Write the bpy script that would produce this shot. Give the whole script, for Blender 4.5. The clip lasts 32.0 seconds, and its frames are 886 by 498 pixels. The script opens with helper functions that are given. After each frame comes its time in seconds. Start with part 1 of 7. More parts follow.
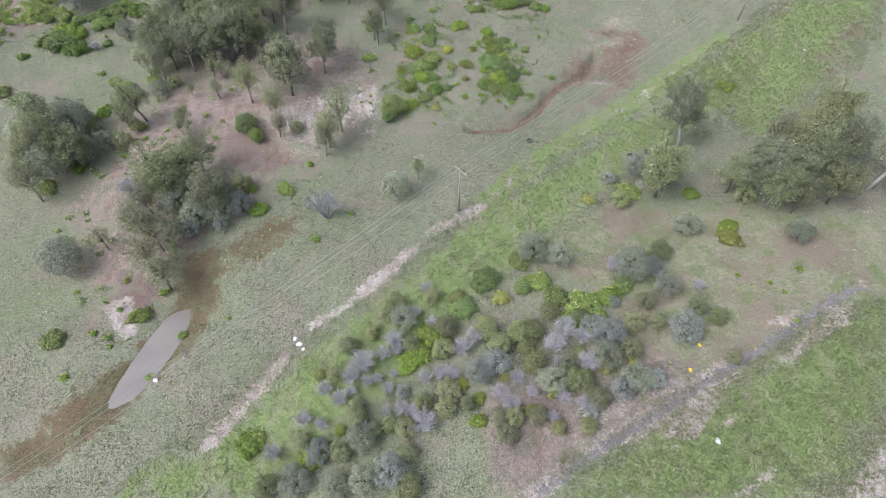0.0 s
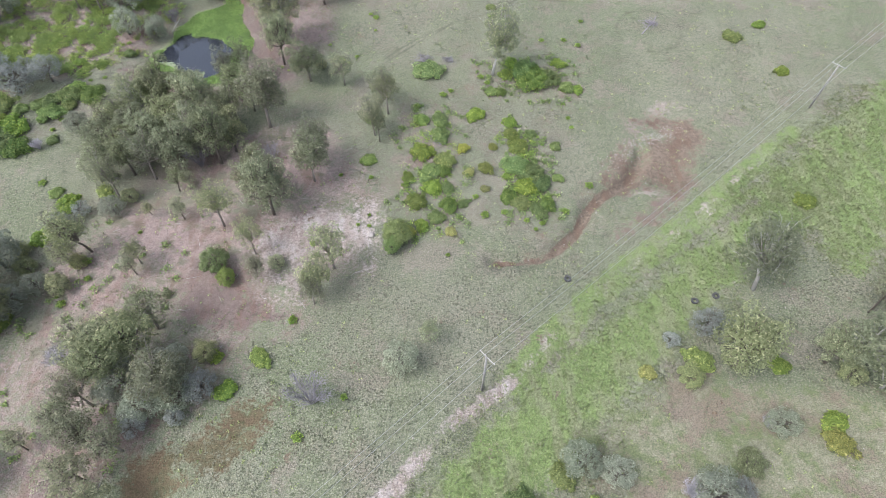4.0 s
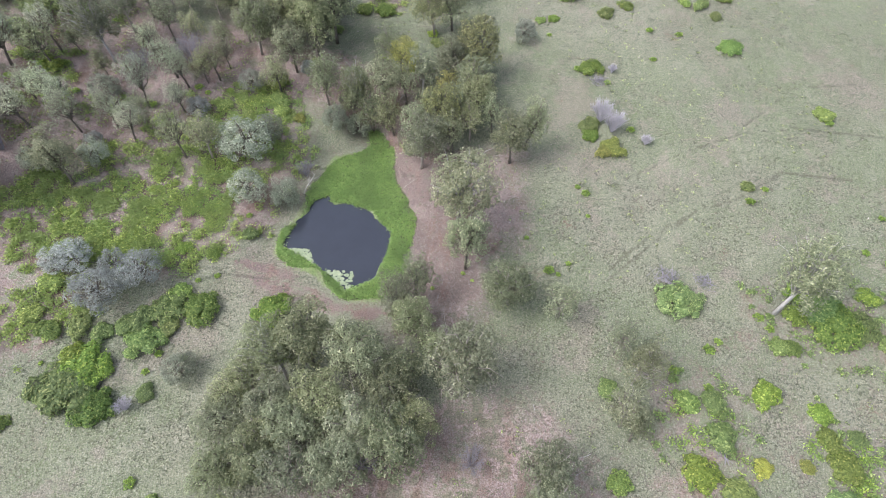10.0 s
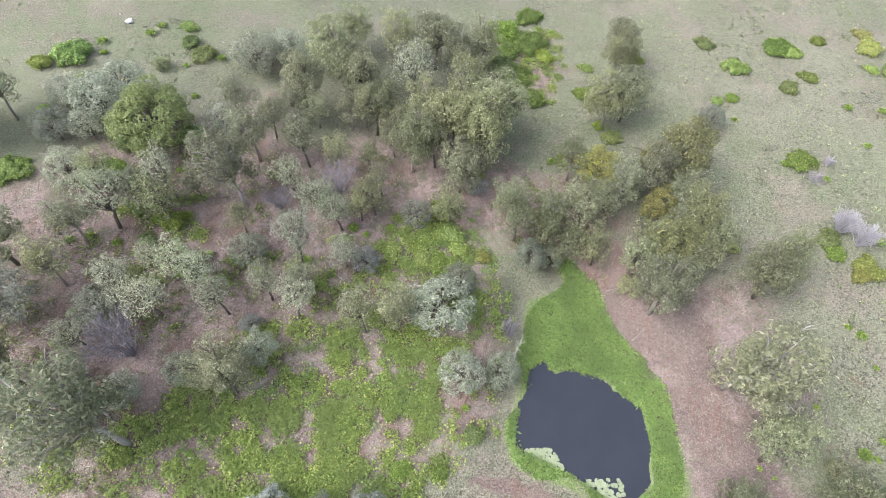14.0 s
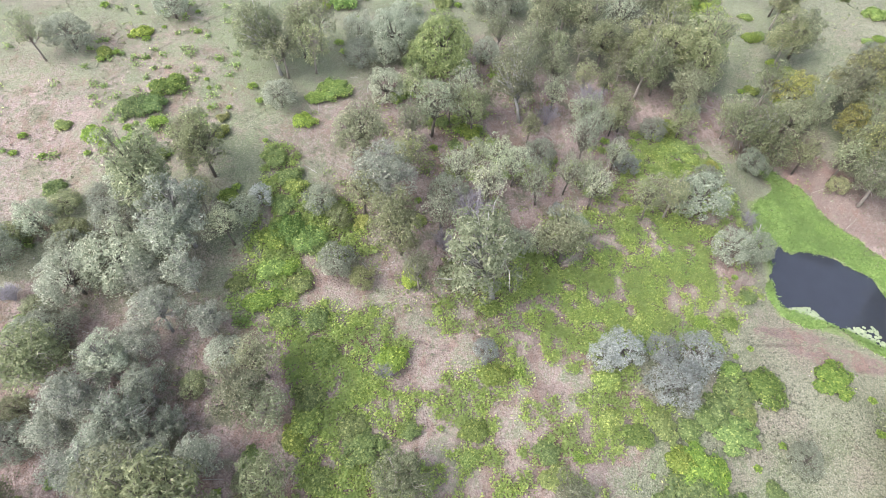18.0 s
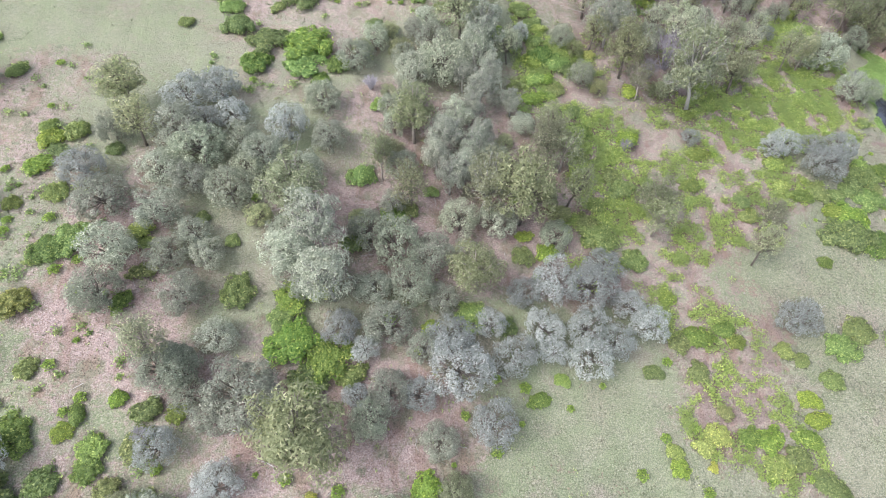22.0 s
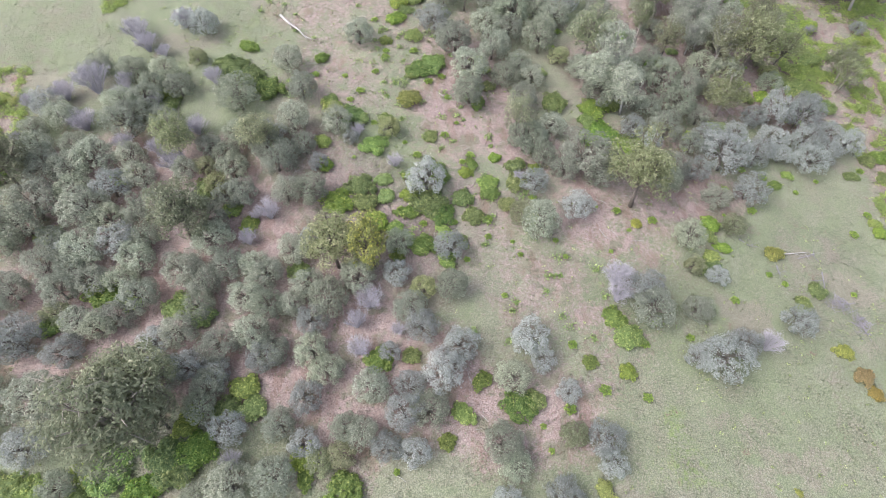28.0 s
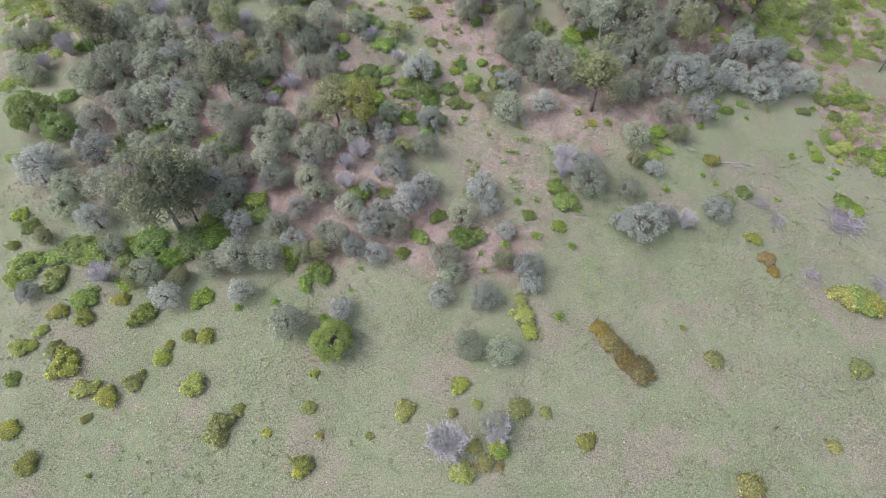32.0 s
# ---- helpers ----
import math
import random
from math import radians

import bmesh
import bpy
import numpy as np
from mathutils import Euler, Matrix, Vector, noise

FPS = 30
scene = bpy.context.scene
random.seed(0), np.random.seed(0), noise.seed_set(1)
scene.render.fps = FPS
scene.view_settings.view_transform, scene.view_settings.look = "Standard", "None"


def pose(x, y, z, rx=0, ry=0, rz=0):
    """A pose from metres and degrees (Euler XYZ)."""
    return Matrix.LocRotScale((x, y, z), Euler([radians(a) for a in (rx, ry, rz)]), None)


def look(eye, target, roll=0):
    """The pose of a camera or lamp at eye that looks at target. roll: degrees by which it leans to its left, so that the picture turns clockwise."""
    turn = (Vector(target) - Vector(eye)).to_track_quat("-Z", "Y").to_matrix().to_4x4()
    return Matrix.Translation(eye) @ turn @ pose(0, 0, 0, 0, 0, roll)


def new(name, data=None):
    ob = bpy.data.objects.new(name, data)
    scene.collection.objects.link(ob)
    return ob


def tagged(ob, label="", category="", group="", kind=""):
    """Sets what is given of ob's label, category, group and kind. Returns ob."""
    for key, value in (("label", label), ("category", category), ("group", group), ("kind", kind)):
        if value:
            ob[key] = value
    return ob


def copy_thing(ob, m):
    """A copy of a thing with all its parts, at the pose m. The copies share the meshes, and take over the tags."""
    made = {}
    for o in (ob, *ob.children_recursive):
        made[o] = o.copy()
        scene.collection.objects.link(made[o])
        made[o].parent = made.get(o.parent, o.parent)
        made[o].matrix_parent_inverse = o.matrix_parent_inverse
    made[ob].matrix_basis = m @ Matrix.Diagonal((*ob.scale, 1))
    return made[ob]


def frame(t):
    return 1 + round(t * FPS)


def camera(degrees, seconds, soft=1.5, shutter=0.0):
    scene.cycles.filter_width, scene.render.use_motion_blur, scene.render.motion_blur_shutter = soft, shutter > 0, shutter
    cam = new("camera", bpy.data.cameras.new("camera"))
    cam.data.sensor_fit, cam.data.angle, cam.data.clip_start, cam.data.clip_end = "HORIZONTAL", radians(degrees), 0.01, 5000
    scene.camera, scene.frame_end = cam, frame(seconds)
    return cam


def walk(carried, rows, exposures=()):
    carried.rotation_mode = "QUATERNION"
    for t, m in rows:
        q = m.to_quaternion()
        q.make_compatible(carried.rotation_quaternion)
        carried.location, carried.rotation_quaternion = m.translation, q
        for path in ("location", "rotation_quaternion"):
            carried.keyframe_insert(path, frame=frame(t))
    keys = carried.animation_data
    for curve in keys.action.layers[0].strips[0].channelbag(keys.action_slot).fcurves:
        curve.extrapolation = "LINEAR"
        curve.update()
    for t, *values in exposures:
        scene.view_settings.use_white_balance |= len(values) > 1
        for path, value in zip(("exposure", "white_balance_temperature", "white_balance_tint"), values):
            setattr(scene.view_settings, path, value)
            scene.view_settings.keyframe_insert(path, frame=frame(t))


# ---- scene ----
cam = camera(79.1, 32.0, soft=0.75)
METRES, EYE, TILT, LEAN, TURN = 300.0, 57.4, -52.0, 0.0, 0.0
ROWS = [
    (0.0, 0.0, 0.0, 0.0, 0.0, 0.0, -0.0),
    (0.5, -0.0008, 0.0052, 0.0066, 0.04, 0.01, -0.04),
    (1.0, -0.0018, 0.0117, 0.0146, 0.02, 0.05, -0.03),
    (1.5, -0.0029, 0.0189, 0.0238, -0.02, 0.06, -0.03),
    (2.0, -0.0041, 0.0267, 0.0335, -0.04, 0.08, -0.01),
    (2.5, -0.0049, 0.0351, 0.0434, 0.01, 0.16, -0.05),
    (3.0, -0.0058, 0.0436, 0.0539, 0.02, 0.15, -0.05),
    (3.5, -0.0066, 0.0523, 0.0644, 0.04, 0.21, -0.02),
    (5.5, -0.013, 0.0874, 0.1082, 1.06, 0.33, -1.48),
    (6.0, -0.0178, 0.0963, 0.1191, 1.7, 0.34, -2.41),
    (6.5, -0.0244, 0.1049, 0.1299, 2.27, 0.31, -3.2),
    (7.0, -0.033, 0.1132, 0.1402, 2.69, 0.29, -3.76),
    (7.5, -0.0431, 0.1212, 0.1503, 2.81, 0.27, -3.91),
    (8.0, -0.0541, 0.129, 0.1603, 2.93, 0.27, -4.02),
    (8.5, -0.066, 0.1367, 0.1701, 2.92, 0.21, -4.06),
    (9.0, -0.0782, 0.1442, 0.1799, 3.03, 0.1, -4.22),
    (9.5, -0.0907, 0.152, 0.1896, 3.15, 0.05, -4.39),
    (10.0, -0.1036, 0.1597, 0.199, 3.29, 0.08, -4.57),
    (10.5, -0.1167, 0.1674, 0.2087, 3.35, 0.05, -4.63),
    (11.0, -0.1301, 0.175, 0.2186, 3.39, -0.02, -4.63),
    (11.5, -0.1435, 0.1826, 0.2284, 3.36, -0.08, -4.67),
    (12.0, -0.1566, 0.1902, 0.2381, 3.39, -0.03, -4.68),
    (12.5, -0.1703, 0.1974, 0.2471, 3.11, 0.12, -4.29),
    (13.0, -0.1852, 0.203, 0.255, 1.37, 0.17, -2.16),
    (13.5, -0.2008, 0.2069, 0.2605, 0.15, 0.17, -0.54),
    (14.0, -0.2168, 0.2095, 0.2637, -0.22, 0.26, -0.09),
    (14.5, -0.2333, 0.2107, 0.2655, -0.46, 0.3, 0.15),
    (16.5, -0.297, 0.1978, 0.2487, -1.58, 0.56, 1.3),
    (17.0, -0.3115, 0.1911, 0.2396, -1.84, 0.7, 1.5),
    (17.5, -0.3258, 0.1835, 0.23, -1.89, 0.76, 1.4),
    (18.0, -0.34, 0.1755, 0.2194, -1.81, 0.86, 1.38),
    (18.5, -0.3539, 0.1671, 0.2086, -1.73, 0.82, 1.25),
    (19.0, -0.3678, 0.1585, 0.1975, -1.71, 0.87, 1.3),
    (19.5, -0.3814, 0.1494, 0.1864, -1.67, 0.82, 1.16),
    (20.0, -0.3952, 0.1407, 0.1748, -1.63, 0.92, 0.95),
    (20.5, -0.409, 0.1315, 0.1638, -1.58, 0.77, 1.1),
    (21.0, -0.4224, 0.1226, 0.1525, -1.62, 0.76, 1.11),
    (21.5, -0.4364, 0.1137, 0.141, -1.6, 0.76, 1.15),
    (22.0, -0.4505, 0.1048, 0.1295, -1.63, 0.78, 1.05),
    (22.5, -0.4647, 0.0962, 0.1177, -1.65, 0.86, 1.11),
    (23.0, -0.4787, 0.0875, 0.1061, -1.66, 0.93, 1.02),
    (23.5, -0.4927, 0.0788, 0.095, -1.62, 0.91, 1.15),
    (24.0, -0.5065, 0.0701, 0.0837, -1.55, 0.99, 1.04),
    (24.5, -0.5203, 0.0617, 0.0726, -1.46, 1.08, 1.01),
    (25.0, -0.5343, 0.0535, 0.0619, -1.15, 1.12, 0.64),
    (25.5, -0.5471, 0.046, 0.0534, -0.85, 1.01, 0.21),
    (27.5, -0.5729, 0.0314, 0.0375, -0.46, 1.25, 0.05),
    (28.0, -0.5754, 0.0286, 0.0343, 0.43, 1.3, -1.09),
    (28.5, -0.5767, 0.0245, 0.0288, 2.17, 1.42, -3.45),
    (29.0, -0.5758, 0.0192, 0.0221, 3.5, 1.34, -5.16),
    (29.5, -0.5726, 0.0131, 0.0144, 4.28, 1.26, -5.99),
    (30.0, -0.5675, 0.0067, 0.0058, 4.68, 1.24, -6.59),
    (30.5, -0.5606, 0.0, -0.0029, 5.03, 1.17, -6.92),
    (31.0, -0.5518, -0.0069, -0.012, 5.26, 1.09, -7.09),
    (31.5, -0.5429, -0.0135, -0.0208, 5.36, 1.09, -7.2),
    (32.0, -0.5325, -0.0205, -0.0302, 5.4, 1.04, -7.29),
]
EXPOSURES = [(0.0, 1.0, 6050, 8), (2.0, 1.1, 6050, 8), (6.0, 1.17, 6020, 8), (8.0, 1.2, 5980, 8), (9.5, 1.3, 6050, 9), (12.0, 1.4, 6200, 10), (13.0, 1.28, 6250, 9), (14.0, 1.5, 6250, 10), (17.0, 1.66, 6300, 8), (20.0, 1.67, 6250, 8), (23.0, 1.5, 6150, 10), (28.0, 1.4, 6200, 11), (29.0, 1.39, 6180, 10), (30.0, 1.2, 6250, 10), (31.0, 1.06, 6230, 10), (32.0, 1.05, 6230, 11)]
walk(cam, [(t, pose(0, 0, EYE, TILT, LEAN, TURN) @ pose(METRES * x, METRES * y, METRES * z, 90 + pitch, roll, yaw)) for t, x, y, z, yaw, pitch, roll in ROWS], EXPOSURES)

# ---- sky and sun: bright overcast, light from the west ----
world = bpy.data.worlds.new("sky")
scene.world = world
world.use_nodes = True
wt = world.node_tree
sky = wt.nodes.new("ShaderNodeTexSky")
sky.sky_type, sky.sun_disc = "NISHITA", False
sky.sun_elevation, sky.sun_rotation = radians(52), radians(-114)
sky.air_density, sky.dust_density, sky.ozone_density = 1.0, 5.0, 1.0
grey = wt.nodes.new("ShaderNodeHueSaturation")
grey.inputs["Saturation"].default_value = 0.55
wt.links.new(sky.outputs[0], grey.inputs["Color"])
back = wt.nodes["Background"]
wt.links.new(grey.outputs[0], back.inputs[0])
back.inputs[1].default_value = 0.15
sun = new("sun", bpy.data.lights.new("sun", "SUN"))
sun.data.energy, sun.data.angle, sun.data.color = 0.9, radians(35), (1.0, 0.98, 0.96)
sun.matrix_world = look((-80, -35, 110), (0, 0, 0))

# ---- materials ----
def material(name):
    m = bpy.data.materials.new(name)
    m.use_nodes = True
    t = m.node_tree
    return m, t, t.nodes["Principled BSDF"]


def noise_node(t, scale, detail=4.0, rough=0.6, coords=None):
    n = t.nodes.new("ShaderNodeTexNoise")
    n.inputs["Scale"].default_value, n.inputs["Detail"].default_value, n.inputs["Roughness"].default_value = scale, detail, rough
    if coords:
        t.links.new(coords, n.inputs["Vector"])
    return n.outputs["Fac"]


def ramp(t, fac, lo, hi, a=0.0, b=1.0):
    n = t.nodes.new("ShaderNodeMapRange")
    n.interpolation_type = "SMOOTHSTEP"
    t.links.new(fac, n.inputs[0])
    for i, v in enumerate((lo, hi, a, b)):
        n.inputs[i + 1].default_value = v
    return n.outputs[0]


def sums(t, op, a, b):
    n = t.nodes.new("ShaderNodeMath")
    n.operation = op
    for i, v in enumerate((a, b)):
        if isinstance(v, (int, float)):
            n.inputs[i].default_value = v
        else:
            t.links.new(v, n.inputs[i])
    return n.outputs[0]


def blend(t, fac, a, b):
    n = t.nodes.new("ShaderNodeMix")
    n.data_type = "RGBA"
    for i, v in ((0, fac), (6, a), (7, b)):
        if isinstance(v, tuple):
            n.inputs[i].default_value = (*v, 1)
        elif isinstance(v, (int, float)):
            n.inputs[i].default_value = v
        else:
            t.links.new(v, n.inputs[i])
    return n.outputs[2]


def bump(t, b, height, strength, distance):
    n = t.nodes.new("ShaderNodeBump")
    n.inputs["Strength"].default_value, n.inputs["Distance"].default_value = strength, distance
    t.links.new(height, n.inputs["Height"])
    t.links.new(n.outputs[0], b.inputs["Normal"])


def plain(name, a, b, scale=3.0, rough=0.85, relief=0.03, metal=0.0):
    """Two-tone surface with grain and relief."""
    m, t, p = material(name)
    at = t.nodes.new("ShaderNodeTexCoord").outputs["Object"]
    f = noise_node(t, scale, 6, 0.65, at)
    t.links.new(blend(t, ramp(t, f, 0.35, 0.65), a, b), p.inputs["Base Color"])
    p.inputs["Roughness"].default_value, p.inputs["Metallic"].default_value = rough, metal
    if relief:
        bump(t, p, noise_node(t, scale * 4, 4, 0.6, at), 0.6, relief)
    return m


def foliage(name, dark, light, tip, through_leaf=0.6, drift=None):
    """Leaves: hue varies plant by plant and leaf by leaf, a little light comes through."""
    m, t, p = material(name)
    ob = t.nodes.new("ShaderNodeObjectInfo").outputs["Random"]
    leaf = t.nodes.new("ShaderNodeNewGeometry").outputs["Random Per Island"]
    base = blend(t, leaf, dark, light)
    base = blend(t, ramp(t, leaf, 0.82, 1.0, 0.0, 0.75), base, tip)
    if drift:
        at = t.nodes.new("ShaderNodeTexCoord").outputs["Object"]
        base = blend(t, ramp(t, noise_node(t, 0.22, 4, 0.65, at), 0.42, 0.6, 0.0, 0.75), base, drift)
    hsv = t.nodes.new("ShaderNodeHueSaturation")
    t.links.new(base, hsv.inputs["Color"])
    t.links.new(ramp(t, ob, 0, 1, 0.484, 0.511), hsv.inputs["Hue"])
    other = sums(t, "FRACT", sums(t, "MULTIPLY", ob, 7.31), 0.0)
    t.links.new(ramp(t, other, 0, 1, 0.8, 1.22), hsv.inputs["Value"])
    t.links.new(ramp(t, sums(t, "FRACT", sums(t, "MULTIPLY", ob, 3.7), 0.0), 0, 1, 0.76, 1.02), hsv.inputs["Saturation"])
    t.links.new(hsv.outputs[0], p.inputs["Base Color"])
    p.inputs["Roughness"].default_value = 0.6
    p.inputs["Specular IOR Level"].default_value = 0.35
    tr = t.nodes.new("ShaderNodeBsdfTranslucent")
    t.links.new(hsv.outputs[0], tr.inputs[0])
    mix = t.nodes.new("ShaderNodeMixShader")
    mix.inputs[0].default_value = through_leaf
    t.links.new(p.outputs[0], mix.inputs[1])
    t.links.new(tr.outputs[0], mix.inputs[2])
    t.links.new(mix.outputs[0], t.nodes["Material Output"].inputs["Surface"])
    return m


def ground_material():
    m, t, p = material("ground_cover")
    at = t.nodes.new("ShaderNodeTexCoord").outputs["Object"]
    big, mid, small, fine = (noise_node(t, s, d, r, at) for s, d, r in ((0.045, 4, 0.6), (0.35, 5, 0.65), (2.1, 5, 0.72), (5.5, 3, 0.7)))

    patchy_cover = noise_node(t, 0.14, 5, 0.75, at)
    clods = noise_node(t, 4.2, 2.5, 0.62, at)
    place = t.nodes.new("ShaderNodeSeparateXYZ")
    t.links.new(at, place.inputs[0])
    grazed = ramp(t, place.outputs[0], -125, -70, 0.0, 1.0)
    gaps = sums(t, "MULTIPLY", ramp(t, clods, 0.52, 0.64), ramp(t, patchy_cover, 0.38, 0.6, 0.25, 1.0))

    def weights(name):
        a = t.nodes.new("ShaderNodeAttribute")
        a.attribute_name = name
        s = t.nodes.new("ShaderNodeSeparateColor")
        t.links.new(a.outputs["Color"], s.inputs[0])
        return [*s.outputs[:3], a.outputs["Alpha"]]

    def mask(w, grain=0.9, lo=0.32, hi=0.68):
        ragged = sums(t, "ADD", sums(t, "MULTIPLY", sums(t, "SUBTRACT", mid, 0.5), grain), sums(t, "MULTIPLY", sums(t, "SUBTRACT", small, 0.5), grain * 0.9))
        ragged = sums(t, "ADD", ragged, sums(t, "MULTIPLY", sums(t, "SUBTRACT", patchy_cover, 0.5), grain * 0.8))
        return ramp(t, sums(t, "ADD", w, ragged), lo, hi)

    litter, bare, lush, mud = weights("cover_a")
    red, dry, weed, trail = weights("cover_b")
    speck = ramp(t, small, 0.36, 0.64)
    grit = ramp(t, fine, 0.38, 0.66)
    streak_at = t.nodes.new("ShaderNodeMapping")
    streak_at.inputs["Scale"].default_value = (1.0, 0.35, 1.0)
    streak_at.inputs["Rotation"].default_value = (0, 0, 0.6)
    t.links.new(at, streak_at.inputs[0])
    streaks = noise_node(t, 0.5, 4, 0.65, streak_at.outputs[0])
    patch = ramp(t, noise_node(t, 0.028, 5, 0.62, at), 0.4, 0.6)
    col = blend(t, patch, (0.136, 0.152, 0.092), (0.17, 0.166, 0.122))
    col = blend(t, ramp(t, big, 0.48, 0.62, 0.0, 0.6), col, (0.122, 0.146, 0.077))
    col = blend(t, ramp(t, patchy_cover, 0.5, 0.62, 0.0, 0.65), col, (0.182, 0.162, 0.128))
    col = blend(t, ramp(t, streaks, 0.5, 0.66, 0.0, 0.45), col, (0.2, 0.196, 0.152))
    col = blend(t, ramp(t, mid, 0.5, 0.66, 0.0, 0.45), col, (0.11, 0.132, 0.068))
    col = blend(t, sums(t, "MULTIPLY", ramp(t, small, 0.5, 0.6, 0.0, 0.8), sums(t, "ADD", sums(t, "MULTIPLY", grazed, 0.55), 0.45)), col, (0.085, 0.095, 0.062))
    col = blend(t, ramp(t, fine, 0.48, 0.62, 0.0, 0.8), col, (0.245, 0.243, 0.192))
    col = blend(t, sums(t, "MULTIPLY", sums(t, "SUBTRACT", 1.0, grazed), ramp(t, mid, 0.38, 0.62, 0.1, 0.6)), col, (0.165, 0.19, 0.115))
    bald = ramp(t, noise_node(t, 0.09, 6, 0.72, at), 0.52, 0.61, 0.0, 0.65)
    col = blend(t, bald, col, blend(t, grit, (0.172, 0.148, 0.122), (0.25, 0.22, 0.19)))
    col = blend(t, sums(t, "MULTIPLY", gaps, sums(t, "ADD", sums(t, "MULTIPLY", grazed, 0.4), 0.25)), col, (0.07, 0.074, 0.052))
    grass = blend(t, speck, (0.122, 0.17, 0.06), (0.172, 0.216, 0.092))
    grass = blend(t, ramp(t, streaks, 0.46, 0.62, 0.0, 0.75), grass, (0.195, 0.2, 0.125))
    grass = blend(t, ramp(t, fine, 0.48, 0.7, 0.0, 0.6), grass, (0.223, 0.241, 0.137))
    grass = blend(t, sums(t, "MULTIPLY", gaps, 0.2), grass, (0.062, 0.09, 0.03))
    col = blend(t, mask(lush, 1.5), col, grass)
    straw = blend(t, speck, (0.15, 0.152, 0.098), (0.225, 0.215, 0.16))
    straw = blend(t, ramp(t, mid, 0.46, 0.62, 0.0, 0.8), straw, (0.12, 0.147, 0.068))
    straw = blend(t, ramp(t, patchy_cover, 0.48, 0.6, 0.0, 0.8), straw, (0.19, 0.152, 0.125))
    col = blend(t, mask(dry, 1.5), col, straw)
    leafy = blend(t, speck, (0.188, 0.134, 0.121), (0.275, 0.21, 0.195))
    leafy = blend(t, sums(t, "MULTIPLY", grit, 0.75), leafy, (0.325, 0.272, 0.26))
    leafy = blend(t, ramp(t, mid, 0.5, 0.62, 0.0, 0.75), leafy, (0.138, 0.142, 0.094))
    leafy = blend(t, ramp(t, streaks, 0.5, 0.62, 0.0, 0.5), leafy, (0.175, 0.112, 0.092))
    leafy = blend(t, sums(t, "MULTIPLY", gaps, 0.22), leafy, (0.09, 0.065, 0.052))
    col = blend(t, mask(litter, 1.6, 0.25, 0.8), col, leafy)
    earth = blend(t, speck, (0.15, 0.112, 0.102), (0.195, 0.152, 0.138))
    earth = blend(t, ramp(t, streaks, 0.46, 0.62, 0.0, 0.6), earth, (0.172, 0.11, 0.09))
    col = blend(t, mask(red, 1.7, 0.4, 0.8), col, earth)
    sand = blend(t, speck, (0.25, 0.202, 0.182), (0.335, 0.29, 0.27))
    sand = blend(t, ramp(t, streaks, 0.46, 0.66, 0.0, 0.8), sand, (0.41, 0.367, 0.353))
    col = blend(t, mask(bare, 1.7, 0.35, 0.8), col, sand)
    wet = blend(t, speck, (0.118, 0.09, 0.07), (0.195, 0.155, 0.125))
    wet = blend(t, ramp(t, streaks, 0.48, 0.6, 0.0, 0.7), wet, (0.135, 0.092, 0.07))
    col = blend(t, mask(mud, 1.5), col, wet)
    bog = blend(t, speck, (0.078, 0.074, 0.04), (0.14, 0.118, 0.075))
    bog = blend(t, ramp(t, mid, 0.46, 0.6, 0.0, 0.8), bog, (0.125, 0.09, 0.06))
    col = blend(t, mask(weed, 1.6), col, bog)
    col = blend(t, sums(t, "MULTIPLY", mask(trail, 0.5, 0.35, 0.75), 0.6), col, (0.094, 0.094, 0.068))
    grain = t.nodes.new("ShaderNodeHueSaturation")
    t.links.new(col, grain.inputs["Color"])
    t.links.new(ramp(t, noise_node(t, 7.5, 2, 0.6, at), 0.32, 0.68, 0.74, 1.26), grain.inputs["Value"])
    t.links.new(grain.outputs[0], p.inputs["Base Color"])
    p.inputs["Roughness"].default_value = 0.95
    p.inputs["Specular IOR Level"].default_value = 0.15
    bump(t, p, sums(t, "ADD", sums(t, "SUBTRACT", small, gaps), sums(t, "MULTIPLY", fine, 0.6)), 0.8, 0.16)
    return m


GROUND = ground_material()
GUM_LEAF = foliage("gum_leaves", (0.157, 0.182, 0.097), (0.337, 0.355, 0.206), (0.565, 0.56, 0.355))
MIST_LEAF = foliage("grey_gum_leaves", (0.231, 0.258, 0.195), (0.45, 0.479, 0.376), (0.664, 0.677, 0.539))
THIN_LEAF = foliage("young_gum_leaves", (0.25, 0.28, 0.19), (0.47, 0.5, 0.35), (0.7, 0.71, 0.51))
GOLD_LEAF = foliage("new_gum_leaves", (0.155, 0.165, 0.065), (0.365, 0.365, 0.13), (0.69, 0.61, 0.165))
WATTLE_LEAF = foliage("wattle_leaves", (0.209, 0.233, 0.176), (0.413, 0.444, 0.339), (0.627, 0.644, 0.527))
SCRUB_LEAF = foliage("scrub_leaves", (0.19, 0.215, 0.105), (0.375, 0.395, 0.205), (0.56, 0.56, 0.32))
PALE_LEAF = foliage("pale_leaves", (0.246, 0.265, 0.248), (0.44, 0.463, 0.442), (0.628, 0.651, 0.629))
DENSE_LEAF = foliage("dense_leaves", (0.14, 0.2, 0.065), (0.285, 0.365, 0.12), (0.44, 0.5, 0.18))
BUSH_LEAF = foliage("lantana_leaves", (0.138, 0.209, 0.05), (0.352, 0.451, 0.11), (0.616, 0.66, 0.176))
THICK_LEAF = foliage("thick_lantana_leaves", (0.113, 0.194, 0.049), (0.313, 0.432, 0.108), (0.572, 0.626, 0.173))
OLIVE_LEAF = foliage("olive_leaves", (0.195, 0.233, 0.0649), (0.493, 0.519, 0.143), (0.752, 0.714, 0.208))
